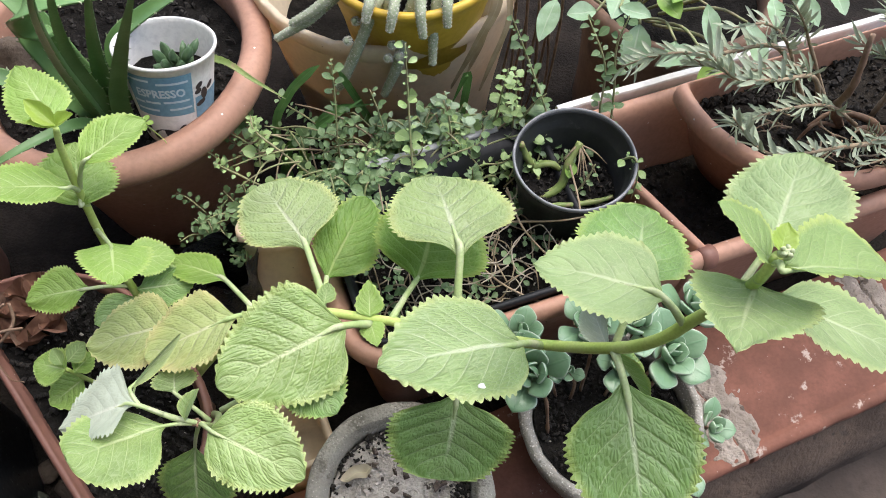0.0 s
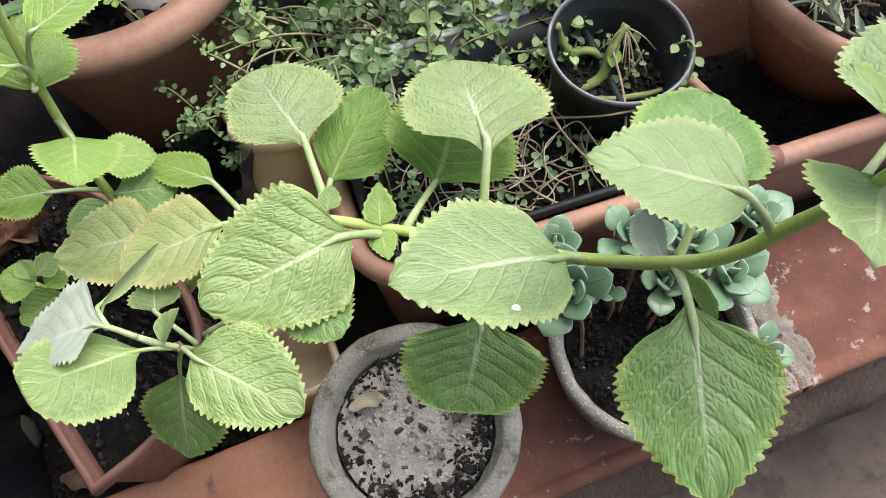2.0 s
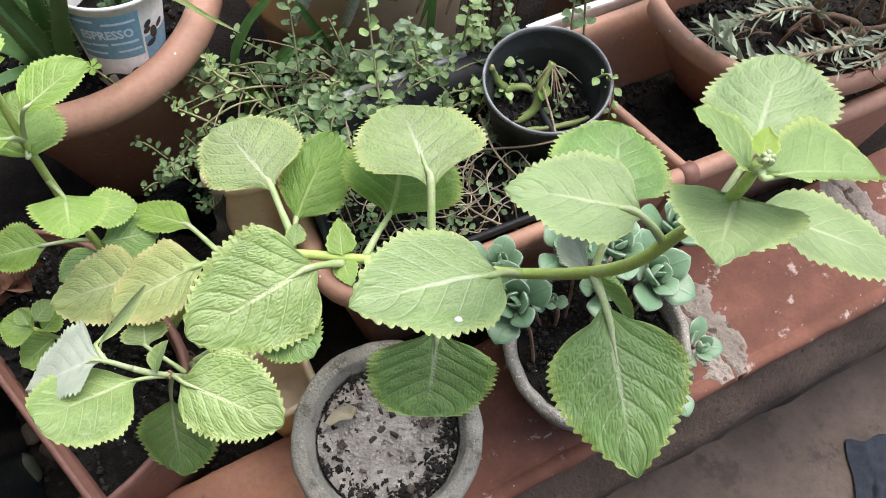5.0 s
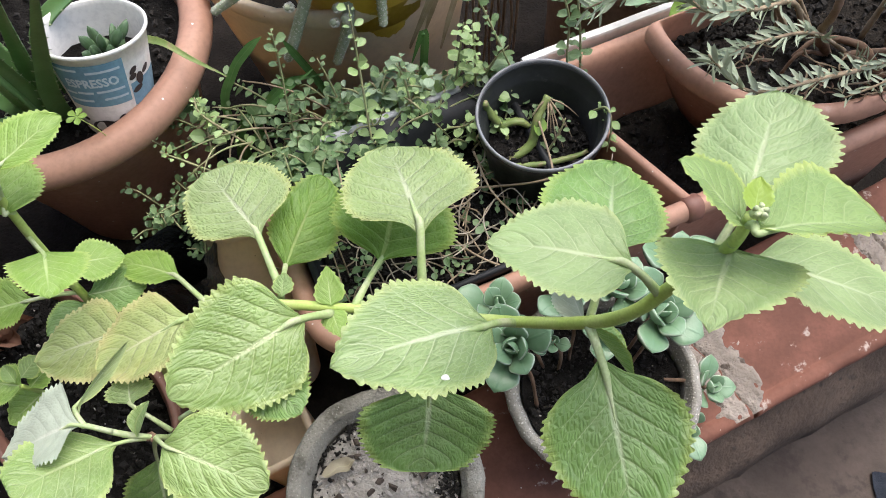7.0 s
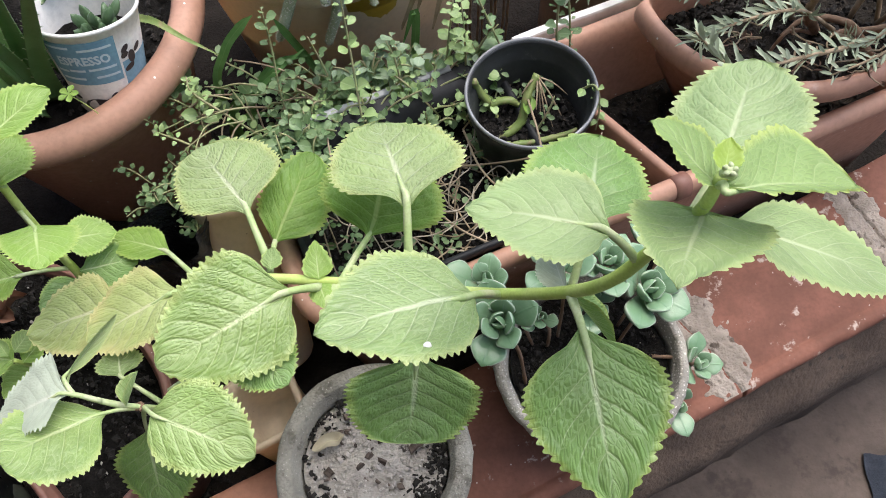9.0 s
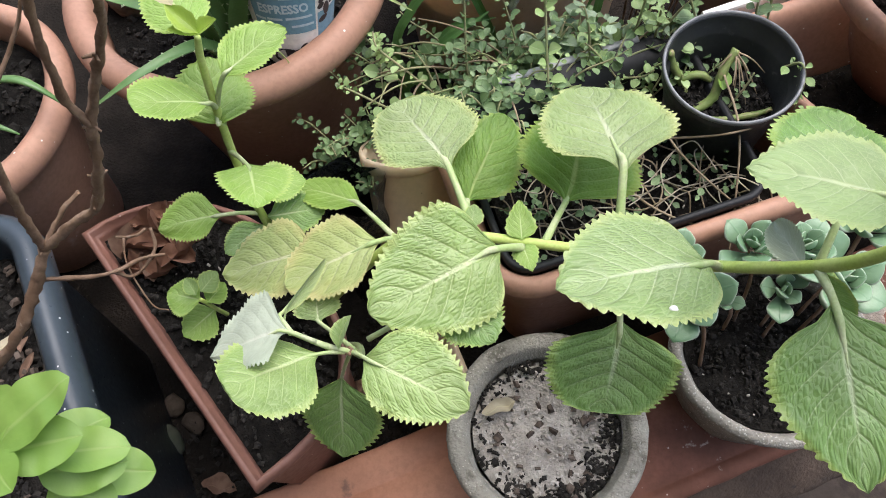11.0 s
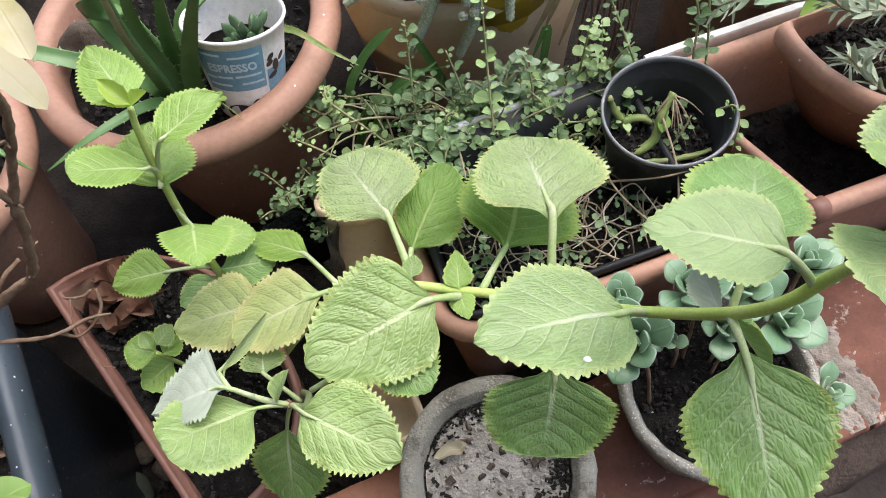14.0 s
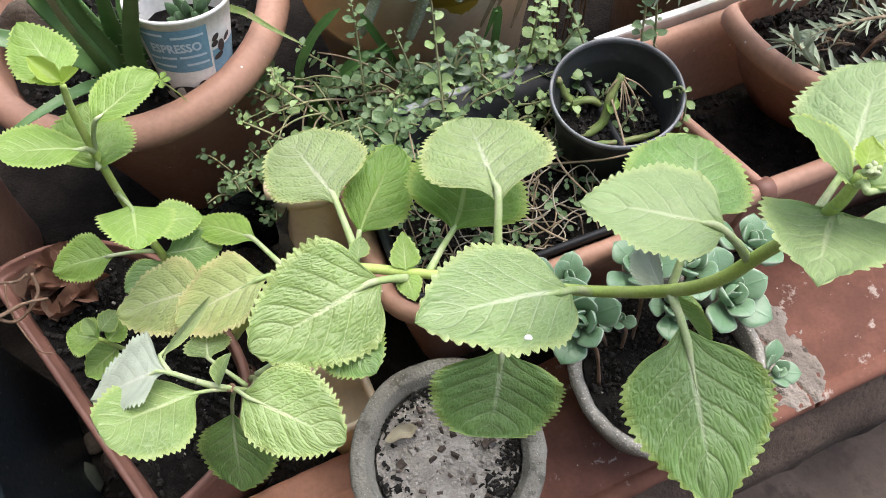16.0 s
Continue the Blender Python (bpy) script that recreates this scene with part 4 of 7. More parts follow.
SAGE = plain_leaf("sage_leaf", (0.23, 0.36, 0.19), (0.33, 0.46, 0.30), (0.45, 0.54, 0.38), 0.75, 0.2, 60)
BASIL = plain_leaf("basil_leaf", (0.18, 0.32, 0.055), (0.25, 0.39, 0.085), (0.31, 0.43, 0.13), 0.42, 0.3, 30)
SHRUB_YELLOW = plain_leaf("yellowed_shrub_leaf", (0.34, 0.34, 0.045), (0.46, 0.43, 0.12), (0.42, 0.40, 0.12), 0.55, 0.3, 38)
SHRUB_PALE = plain_leaf("bleached_shrub_leaf", (0.55, 0.50, 0.33), (0.46, 0.41, 0.20), (0.50, 0.46, 0.26), 0.55, 0.25, 44)
ECHEVERIA = plain_leaf("echeveria_leaf", (0.125, 0.235, 0.115), (0.205, 0.320, 0.190), (0.15, 0.27, 0.145), 0.22, 0.08, 45, None, (0.42, 0.50, 0.38))
JADE = plain_leaf("small_succulent_leaf", (0.055, 0.105, 0.045), (0.10, 0.165, 0.075), (0.09, 0.15, 0.07), 0.4, 0.04, 80)
STRAP = plain_leaf("strap_leaf", (0.10, 0.24, 0.06), (0.15, 0.30, 0.09), (0.20, 0.36, 0.13), 0.5, 0.2, 60)
STRAW = plain_leaf("dry_straw_leaf", (0.52, 0.43, 0.28), (0.42, 0.33, 0.20), (0.56, 0.48, 0.34), 0.8, 0.15, 60)
DEAD = plain_leaf("dead_brown_leaf", (0.12, 0.068, 0.045), (0.20, 0.125, 0.085), (0.21, 0.14, 0.095), 0.85, 0.08, 90)
DEAD_RED = plain_leaf("dead_reddish_leaf", (0.13, 0.060, 0.036), (0.22, 0.115, 0.070), (0.24, 0.14, 0.09), 0.85, 0.08, 90)
DRY_LEAF = plain_leaf("dry_tan_leaf", (0.30, 0.26, 0.17), (0.38, 0.34, 0.24), (0.46, 0.42, 0.26), 0.85, 0.1, 90)
CACTUS = surface("cactus_skin", (0.30, 0.35, 0.22), (0.42, 0.46, 0.33), 0.7, 60, 380, 0.5, specks=(0.62, 0.60, 0.52), speck_scale=330, speck_at=0.30)
WITHERED = surface("withered_green_stem", (0.15, 0.215, 0.055), (0.22, 0.27, 0.09), 0.5, 60, 300, 0.6, stain=(0.24, 0.20, 0.10), stain_at=(0.52, 0.68))
WIRY = surface("wiry_runner", (0.24, 0.18, 0.11), (0.34, 0.27, 0.18), 0.8, 80, 400, 0.4)
PALE_WIRE = surface("pale_runner", (0.36, 0.30, 0.22), (0.48, 0.42, 0.33), 0.8, 80, 400, 0.3)
VINE_STEM = surface("vine_stem", (0.24, 0.28, 0.12), (0.30, 0.26, 0.15), 0.7, 80, 400, 0.3)
CHIPS = surface("crumbs", (0.012, 0.011, 0.0095), (0.030, 0.027, 0.023), 0.95, 110, 500, 0.6, spec=0.25, stain=(0.10, 0.078, 0.06), stain_at=(0.64, 0.70))
DEAD_CHIP = surface("bark_chip", (0.06, 0.045, 0.034), (0.13, 0.10, 0.078), 0.9, 90, 400, 0.5)
SPINE = surface("pale_spines", (0.62, 0.60, 0.52), (0.72, 0.70, 0.62), 0.8, 90, 400, 0.1)
GRIT = surface("pale_grit", (0.34, 0.31, 0.27), (0.48, 0.45, 0.40), 0.95, 130, 500, 0.6)
PAPER = surface("paper_cup", (0.84, 0.82, 0.77), (0.78, 0.76, 0.71), 0.5, 20, 200, 0.05, stain=(0.62, 0.53, 0.42), stain_at=(0.64, 0.80))
CUP_BLUE = surface("cup_print_blue", (0.17, 0.32, 0.42), (0.20, 0.36, 0.45), 0.5, 30, 300, 0.05)
CUP_INK = surface("cup_print_dark", (0.028, 0.022, 0.024), (0.05, 0.04, 0.04), 0.55, 30, 300, 0.05)
CUP_PALE = surface("cup_print_pale", (0.60, 0.70, 0.74), (0.55, 0.66, 0.71), 0.5, 30, 300, 0.05)
BAG = surface("black_bag_film", (0.012, 0.013, 0.014), (0.03, 0.032, 0.034), 0.22, 30, 120, 0.9, distance=0.004)
CLOTH = surface("dark_blue_rag", (0.016, 0.020, 0.028), (0.03, 0.036, 0.048), 0.9, 40, 500, 0.6)
STONE = surface("mossy_stone", (0.06, 0.072, 0.045), (0.09, 0.095, 0.068), 0.85, 30, 240, 0.6)
ROCK = surface("brown_rock", (0.10, 0.075, 0.052), (0.06, 0.045, 0.034), 0.9, 25, 200, 0.9, distance=0.004)


# ---- shapes for plants ----
def oval_leaf(bm, base, tip, width, up, fold=0.15, bend=0.0, n=6, peak=0.5, full=0.8, mid=True):
    """A smooth leaf blade added to bm, with texture coordinates."""
    uv = bm.loops.layers.uv.verify()
    base, tip, up = Vector(base), Vector(tip), Vector(up)
    u = tip - base
    ln = u.length
    u.normalize()
    up = up - u * up.dot(u)
    up = up.normalized() if up.length > 1e-6 else u.orthogonal().normalized()
    side = u.cross(up)
    k = math.log(0.5) / math.log(peak)
    cols = (-1, -0.5, 0, 0.5, 1) if mid else (-1, 0, 1)
    rows, co = [], {}
    for i in range(n + 1):
        s = i / n
        g = max(math.sin(math.pi * s ** k), 0.0) ** full if 0 < i < n else 0.03
        row = []
        for v in cols:
            p = base + u * ln * s + side * (width / 2 * g * v) + up * (fold * width * g * v * v - bend * ln * s * s)
            vert = bm.verts.new(p)
            co[vert] = (s, (v + 1) / 2)
            row.append(vert)
        rows.append(row)
    for a, b in zip(rows, rows[1:]):
        for j in range(len(cols) - 1):
            f = bm.faces.new((a[j], a[j + 1], b[j + 1], b[j]))
            for loop in f.loops:
                loop[uv].uv = co[loop.vert]


def ribbon(bm, points, widths, up=(0, 0, 1), fold=0.2, per=6):
    """A long strap leaf along a path."""
    uv = bm.loops.layers.uv.verify()
    path = smooth_path(points, widths, per)
    rows, co = [], {}
    for i, (q, w) in enumerate(path):
        ahead = (path[min(i + 1, len(path) - 1)][0] - path[max(i - 1, 0)][0]).normalized()
        side = ahead.cross(Vector(up)).normalized()
        nrm = side.cross(ahead)
        row = []
        for v in (-1, -0.5, 0, 0.5, 1):
            vert = bm.verts.new(q + side * w * v + nrm * fold * w * v * v)
            co[vert] = (i / len(path), (v + 1) / 2)
            row.append(vert)
        rows.append(row)
    for a, b in zip(rows, rows[1:]):
        for j in range(4):
            f = bm.faces.new((a[j], a[j + 1], b[j + 1], b[j]))
            for loop in f.loops:
                loop[uv].uv = co[loop.vert]


def fleshy(bm, base, tip, width, thick, up, peak=0.62, n=8, segs=10, point=0.12):
    """A plump succulent leaf, flat above and keeled below, with a small point."""
    uv = bm.loops.layers.uv.verify()
    base, tip, up = Vector(base), Vector(tip), Vector(up)
    u = tip - base
    ln = u.length
    u.normalize()
    up = (up - u * up.dot(u)).normalized()
    side = u.cross(up)
    k = math.log(0.5) / math.log(peak)
    rings = []
    for i in range(n + 1):
        s = i / n
        g = max(0.12 * (1 - s), max(math.sin(math.pi * s ** k), 0.0) ** 0.7) if i < n else 0.02
        along = ln * (s if s < 0.85 else s + point * (s - 0.85))
        ring = []
        for j in range(segs):
            a = 2 * math.pi * j / segs
            h = math.sin(a)
            ring.append(base + u * along + side * (width / 2 * g * math.cos(a)) + up * (thick * g * (0.35 * h if h > 0 else 0.85 * h) + 0.25 * width * g * math.cos(a) ** 2 * 0.35 + 0.10 * ln * s * s))
        rings.append(ring)
    vs = strip_rings(bm, rings, True, True, True)
    where = {v: (i / n, 0.5 + 0.5 * math.cos(2 * math.pi * j / segs)) for i, ring in enumerate(vs) for j, v in enumerate(ring)}
    for ring in vs:
        for v in ring:
            for loop in v.link_loops:
                loop[uv].uv = where[v]


def scatter_bits(name, spots, mat, parent, size, flat=0.5, seed=0):
    """Many angular crumbs and slivers in one mesh, resting at the given spots."""
    rnd = random.Random(seed)
    verts, faces = [], []
    for p in spots:
        r = size * rnd.uniform(0.3, 1.25) * (1.5 if rnd.random() < 0.12 else 1.0)
        sx, sy, sz = r, r * rnd.uniform(0.3, 0.9), r * rnd.uniform(0.25, 0.6)
        turn = Euler((rnd.uniform(-0.5, 0.5), rnd.uniform(-0.5, 0.5), rnd.uniform(0, 6.28))).to_matrix()
        n = len(verts)
        for cx, cy, cz in ((-1, -1, -1), (1, -0.8, -1), (1, 1, -1), (-0.9, 1, -1), (-0.6, -0.7, 1), (0.7, -0.5, 0.8), (0.5, 0.7, 1), (-0.7, 0.5, 0.7)):
            verts.append(Vector(p) + turn @ Vector((cx * sx * rnd.uniform(0.5, 1), cy * sy * rnd.uniform(0.5, 1), cz * sz * rnd.uniform(0.5, 1))))
        faces += [tuple(n + k for k in f) for f in ((0, 3, 2, 1), (4, 5, 6, 7), (0, 1, 5, 4), (1, 2, 6, 5), (2, 3, 7, 6), (3, 0, 4, 7))]
    me = bpy.data.meshes.new(name)
    me.from_pydata(verts, [], faces)
    me.materials.append(mat)
    return hang(tagged(new(name, me), kind="stuff"), parent)


def disc_spots(c, r, z, count, seed, jitter=0.003):
    rnd = random.Random(seed)
    out = []
    for _ in range(count):
        a, k = rnd.uniform(0, 2 * math.pi), math.sqrt(rnd.random())
        out.append((c[0] + r * k * math.cos(a), c[1] + r * k * math.sin(a), z + rnd.uniform(-0.3, 1) * jitter))
    return out


def box_spots(at, d0, d1, m0, m1, z, count, seed, jitter=0.003):
    rnd = random.Random(seed)
    return [at(rnd.uniform(d0, d1), rnd.uniform(m0, m1), z + rnd.uniform(-0.3, 1) * jitter) for _ in range(count)]


# ---- crumbs and chips on the soils ----
scatter_bits("grit", disc_spots((-0.042, 0.133), 0.052, 0.247, 420, 1), GRIT, grey_pot, 0.0024, 0.6, 1)
rnd = random.Random(44)
crust = []
for k in range(520):
    a, q = radians(rnd.gauss(-40, 62)), 0.060 - abs(rnd.gauss(0, 0.009))
    crust.append((-0.037 + q * math.cos(a), 0.131 + q * math.sin(a), 0.248 + rnd.uniform(-0.001, 0.003)))
for k in range(90):
    a, q = radians(rnd.gauss(125, 25)), 0.060 - abs(rnd.gauss(0, 0.006))
    crust.append((-0.037 + q * math.cos(a), 0.131 + q * math.sin(a), 0.248 + rnd.uniform(-0.001, 0.003)))
scatter_bits("loose_soil", crust, CHIPS, grey_pot, 0.0030, 0.6, 2)
scatter_bits("sliver", disc_spots((-0.035, 0.125), 0.052, 0.2495, 46, 45), DEAD_CHIP, grey_pot, 0.0045, 0.3, 45)
scatter_bits("loose_soil", disc_spots((0.152, 0.203), 0.064, 0.237, 700, 3), CHIPS, grey_pot2, 0.0030, 0.6, 3)
scatter_bits("grit", disc_spots((0.152, 0.203), 0.062, 0.239, 26, 4), GRIT, grey_pot2, 0.0014, 0.8, 4)
scatter_bits("loose_soil", disc_spots((-0.335, 0.545), 0.12, 0.319, 500, 5), CHIPS, aloe_pot, 0.0045, 0.6, 5)
scatter_bits("loose_soil", disc_spots((-0.578, 0.40), 0.085, 0.317, 300, 6), CHIPS, left_pot, 0.0045, 0.6, 6)
scatter_bits("loose_soil", box_spots(trough_at, 0.04, 0.225, 0.268, 0.38, 0.279, 800, 7), CHIPS, liner, 0.0032, 0.6, 7)
scatter_bits("loose_soil", box_spots(trough_at, 0.30, 0.60, 0.268, 0.388, 0.217, 600, 8), CHIPS, trough, 0.004, 0.6, 8)
scatter_bits("loose_soil", disc_spots((0.119, 0.407), 0.041, 0.312, 260, 9), CHIPS, nursery, 0.0032, 0.6, 9)
scatter_bits("loose_soil", box_spots(blue_at, -0.015, 0.33, 0.03, 0.18, 0.347, 1100, 10), CHIPS, blue, 0.0045, 0.5, 10)
rnd = random.Random(11)
spots = []
for _ in range(1200):
    q = c0.lerp(rnd.choice(ring), 0.96 * math.sqrt(rnd.random()))
    spots.append((q.x, q.y, 0.272 + rnd.uniform(-0.001, 0.003)))
scatter_bits("loose_soil", spots, CHIPS, planter, 0.0034, 0.6, 11)
scatter_bits("grit", box_spots(trough_at, 0.04, 0.225, 0.268, 0.385, 0.281, 50, 41), GRIT, liner, 0.0016, 0.6, 41)
scatter_bits("grit", box_spots(planter_at, 0.03, 0.27, 0.03, 0.11, 0.274, 60, 42), GRIT, planter, 0.0015, 0.6, 42)
scatter_bits("sliver", box_spots(blue_at, -0.015, 0.32, 0.03, 0.18, 0.350, 260, 43), DEAD_CHIP, blue, 0.0052, 0.3, 43)
litter_bed = thing("bed_crumbs", ledge_at(-0.3, 0.3, BED), "earth crumbs and small stones on the bed", "soil", kind="stuff")
scatter_bits("loose_soil", box_spots(ledge_at, -0.55, -0.05, 0.205, 0.34, BED + 0.003, 900, 12, 0.006), CHIPS, litter_bed, 0.005, 0.6, 12)


# ---- fallen leaves and stones ----
def fallen(at, length, width, turn, mat, label, fold=0.3, category="leaf", lift=0.004):
    bm = bmesh.new()
    d = Vector((math.cos(radians(turn)), math.sin(radians(turn)), 0.08))
    b = Vector(at) - d * length / 2 + Vector((0, 0, lift))
    oval_leaf(bm, b, b + d * length, width, (0.1, 0.05, 1), fold, 0.12, 10, 0.45)
    for v in bm.verts:
        v.co += Vector((noise.noise(v.co * 90), noise.noise(v.co * 90 + Vector((9, 0, 0))), 1.2 * noise.noise(v.co * 70))) * 0.3 * width
    return single("fallen_leaf", bm, mat, label, category, group="fallen leaves")


for a, b, ln, w, turn in ((0.255, 0.030, 0.038, 0.018, 70), (0.240, 0.045, 0.034, 0.018, 20), (0.247, 0.058, 0.036, 0.016, -10), (0.222, 0.034, 0.032, 0.015, 110), (0.232, 0.062, 0.028, 0.016, 140)):
    fallen(planter_at(a, b, 0.277), ln, w, turn, DEAD, "curled dead brown leaf on the planter soil", 1.2)
for i in range(14):
    rnd = random.Random(1800 + i)
    fallen(planter_at(rnd.uniform(0.205, 0.262), rnd.uniform(0.022, 0.072), 0.277 + 0.0012 * i), rnd.uniform(0.026, 0.044), rnd.uniform(0.013, 0.020), rnd.uniform(0, 360), DEAD_RED, "crumpled reddish dead leaf on the planter soil", rnd.uniform(0.7, 1.5))
fallen((-0.074, 0.150, 0.252), 0.030, 0.014, 20, DRY_LEAF, "dry tan leaf on the ashy soil", 0.3)
for i in range(12):
    rnd = random.Random(100 + i)
    p = ledge_at(rnd.uniform(-0.52, -0.12), rnd.uniform(0.205, 0.34), BED + 0.006)
    fallen(p, rnd.uniform(0.02, 0.04), rnd.uniform(0.012, 0.02), rnd.uniform(0, 360), DEAD if rnd.random() < 0.75 else DRY_LEAF, "fallen dry leaf on the bed earth", 0.4)
for i in range(22):
    rnd = random.Random(200 + i)
    p = blue_at(rnd.uniform(-0.01, 0.3), rnd.uniform(0.03, 0.17), 0.349)
    fallen(p, rnd.uniform(0.009, 0.021), rnd.uniform(0.005, 0.010), rnd.uniform(0, 360), DRY_LEAF if rnd.random() < 0.25 else DEAD, "dry leaf on the soil of the blue planter", 0.4)
fallen((-0.452, 0.165, 0.352), 0.04, 0.012, 60, DRY_LEAF, "long bleached leaf on the blue planter soil", 0.3)
bm = bmesh.new()
blob(bm, (-0.418, 0.143, 0.122), 0.024, 3, 3, 0.9, 0.25)
single("stone", bm, STONE, "rounded greenish stone on the bed earth", "stone")
for at in ((-0.412, 0.182, 0.11), (-0.39, 0.165, 0.108)):
    bm = bmesh.new()
    blob(bm, at, 0.013, at[0] * 50, 2, 0.5, 0.3)
    single("stone", bm, ROCK, "small flat brown stone on the bed earth", "stone")

# ---- mortar smeared over the joints of the coping ----
def smear(line, label, seed, high=0.0045):
    """A ragged crust of mortar along a joint; line holds (n, middle u, half width) from front to back."""
    bm, rings = bmesh.new(), []
    for i in range(90):
        k = i / 89 * (len(line) - 1)
        a, b = line[min(int(k), len(line) - 2)], line[min(int(k), len(line) - 2) + 1]
        n, mid, half = (x + (y - x) * (k - min(int(k), len(line) - 2)) for x, y in zip(a, b))
        end = min(1.0, 12 * i / 89, 12 * (89 - i) / 89)
        ring = []
        for j in range(61):
            v = 2 * j / 60 - 1
            u = mid + 1.7 * half * v
            crust = end - (1.7 * abs(v)) ** 2 + 0.75 * noise.noise((u * 55, n * 55, seed)) + 0.55 * noise.noise((u * 160, n * 160, seed + 3))
            grain = 0.25 * noise.noise((u * 330, n * 330, seed + 6))
            crack = max(0.0, 1 - abs(u - mid - 0.004 * noise.noise((n * 60, seed, 1))) / 0.0022)
            ring.append(ledge_at(u, n, 0.1548 + max(-0.003, min(high * 0.55, high * crust) + high * grain * min(1.0, max(0.0, crust + 0.3)) - 0.004 * crack)))
        rings.append(ring)
    strip_rings(bm, rings, closed=False)
    part("mortar_patch", bm, MORTAR, wall, label)


smear(((0.0525, 0.352, 0.022), (0.10, 0.350, 0.030), (0.15, 0.338, 0.036), (0.196, 0.325, 0.040)), "rough grey mortar smeared over the joint", 2)
smear(((0.0525, 0.566, 0.020), (0.10, 0.574, 0.026), (0.15, 0.574, 0.022), (0.196, 0.570, 0.018)), "cracked pale mortar along the joint", 9, 0.003)
bm = bmesh.new()
strip_rings(bm, [[ledge_at(-0.275 + 0.05 * j / 9 + 0.006 * noise.noise((i, j, 3)), 0.053 + 0.07 * i / 9, 0.1563 + 0.002 * noise.noise((i * 0.9, j * 0.9, 0))) for j in range(10)] for i in range(10)], closed=False)
part("mortar_patch", bm, MORTAR, wall, "pale mortar on the joint")

# ---- rag on the floor ----
bm = bmesh.new()
rings = []
for i in range(30):
    ring = []
    for j in range(30):
        x, y = i / 29 - 0.5, j / 29 - 0.5
        fold = 0.014 * abs(noise.noise((x * 5, y * 5, 1))) + 0.007 * abs(noise.noise((x * 13, y * 13, 4)))
        w = 1 + 0.35 * noise.noise((x * 3, y * 3, 9))
        ring.append(Vector((0.575 + x * 0.10 * w + 0.03 * y, 0.075 + y * 0.15 * w, FLOOR + 0.004 + fold * 1.6 * max(0.15, 1 - 2 * max(abs(x), abs(y))))))
    rings.append(ring)
strip_rings(bm, rings, closed=False)
single("rag", bm, CLOTH, "crumpled dark blue rag lying on the floor", "rag")

# ---- aloe ----
aloe = thing("aloe_plant", (-0.318, 0.462, 0.318), "aloe with thick toothed green leaves in the terracotta pot", "plant")


def aloe_leaf(points, width, mat=None, up=(0, -0.3, 1)):
    """A thick channelled leaf, tapering to a point, with small teeth along both edges."""
    bm = bmesh.new()
    uv = bm.loops.layers.uv.verify()
    n = len(points)
    path = smooth_path(points, [width * 0.62 * (1 - (i / (n - 1)) ** 1.6 * 0.92) for i in range(n)], 10)
    rings = []
    teeth = []
    for i, (q, w) in enumerate(path):
        ahead = (path[min(i + 1, len(path) - 1)][0] - path[max(i - 1, 0)][0]).normalized()
        side = ahead.cross(Vector(up))
        side = side.normalized() if side.length > 1e-4 else ahead.orthogonal().normalized()
        nrm = side.cross(ahead)
        ring = []
        for k in range(12):
            a = 2 * math.pi * k / 12
            h = math.sin(a)
            ring.append(q + side * w * math.cos(a) + nrm * w * (0.40 * math.cos(a) ** 2 + (0.12 * h if h > 0 else 0.60 * h)))
        rings.append(ring)
        if i % 2 == 0 and 0 < i < len(path) - 2:
            for sgn in (-1, 1):
                e = q + side * w * sgn + nrm * w * 0.40
                teeth.append((e, side * sgn, ahead, min(0.0024, w * 0.35)))
    vs = strip_rings(bm, rings, True, True, True)
    for e, s, f, r in teeth:
        p = [bm.verts.new(e - f * r * 0.6), bm.verts.new(e + f * r * 0.6), bm.verts.new(e + s * r + f * r * 0.5), bm.verts.new(e - s * r * 0.5)]
        bm.faces.new((p[0], p[1], p[2]))
        bm.faces.new((p[0], p[2], p[3]))
    body = len(rings) * 12
    bm.verts.index_update()
    for f in bm.faces:
        for loop in f.loops:
            loop[uv].uv = (0.5, 0.85 if loop.vert.index < body else 1.0)
    return part("leaf", bm, mat or ALOE, aloe)


aloe_leaf([(-0.326, 0.466, 0.325), (-0.322, 0.456, 0.38), (-0.308, 0.431, 0.46), (-0.283, 0.401, 0.54), (-0.258, 0.385, 0.60)], 0.016, up=(-0.4, -1, 0.3))
aloe_leaf([(-0.314, 0.470, 0.325), (-0.313, 0.462, 0.38), (-0.306, 0.445, 0.45), (-0.279, 0.416, 0.53), (-0.244, 0.385, 0.60)], 0.013, up=(0.4, -1, 0.3))
aloe_leaf([(-0.318, 0.480, 0.325), (-0.310, 0.476, 0.38), (-0.291, 0.464, 0.45), (-0.247, 0.428, 0.56)], 0.018, up=(0, -1, 0.4))
aloe_leaf([(-0.308, 0.470, 0.325), (-0.296, 0.464, 0.38), (-0.261, 0.448, 0.46), (-0.21, 0.418, 0.56)], 0.017, up=(0.3, -1, 0.3))
aloe_leaf([(-0.318, 0.455, 0.325), (-0.329, 0.436, 0.370), (-0.366, 0.397, 0.386), (-0.411, 0.369, 0.375)], 0.012)
aloe_leaf([(-0.328, 0.465, 0.33), (-0.342, 0.461, 0.375), (-0.394, 0.453, 0.42), (-0.481, 0.459, 0.45), (-0.54, 0.474, 0.44)], 0.017)
aloe_leaf([(-0.300, 0.50, 0.33), (-0.304, 0.517, 0.39), (-0.234, 0.545, 0.43), (-0.190, 0.57, 0.45)], 0.018)
aloe_leaf([(-0.330, 0.485, 0.33), (-0.36, 0.50, 0.42), (-0.335, 0.475, 0.478), (-0.27, 0.495, 0.475), (-0.22, 0.51, 0.47)], 0.030, ALOE_LIT_TINT)
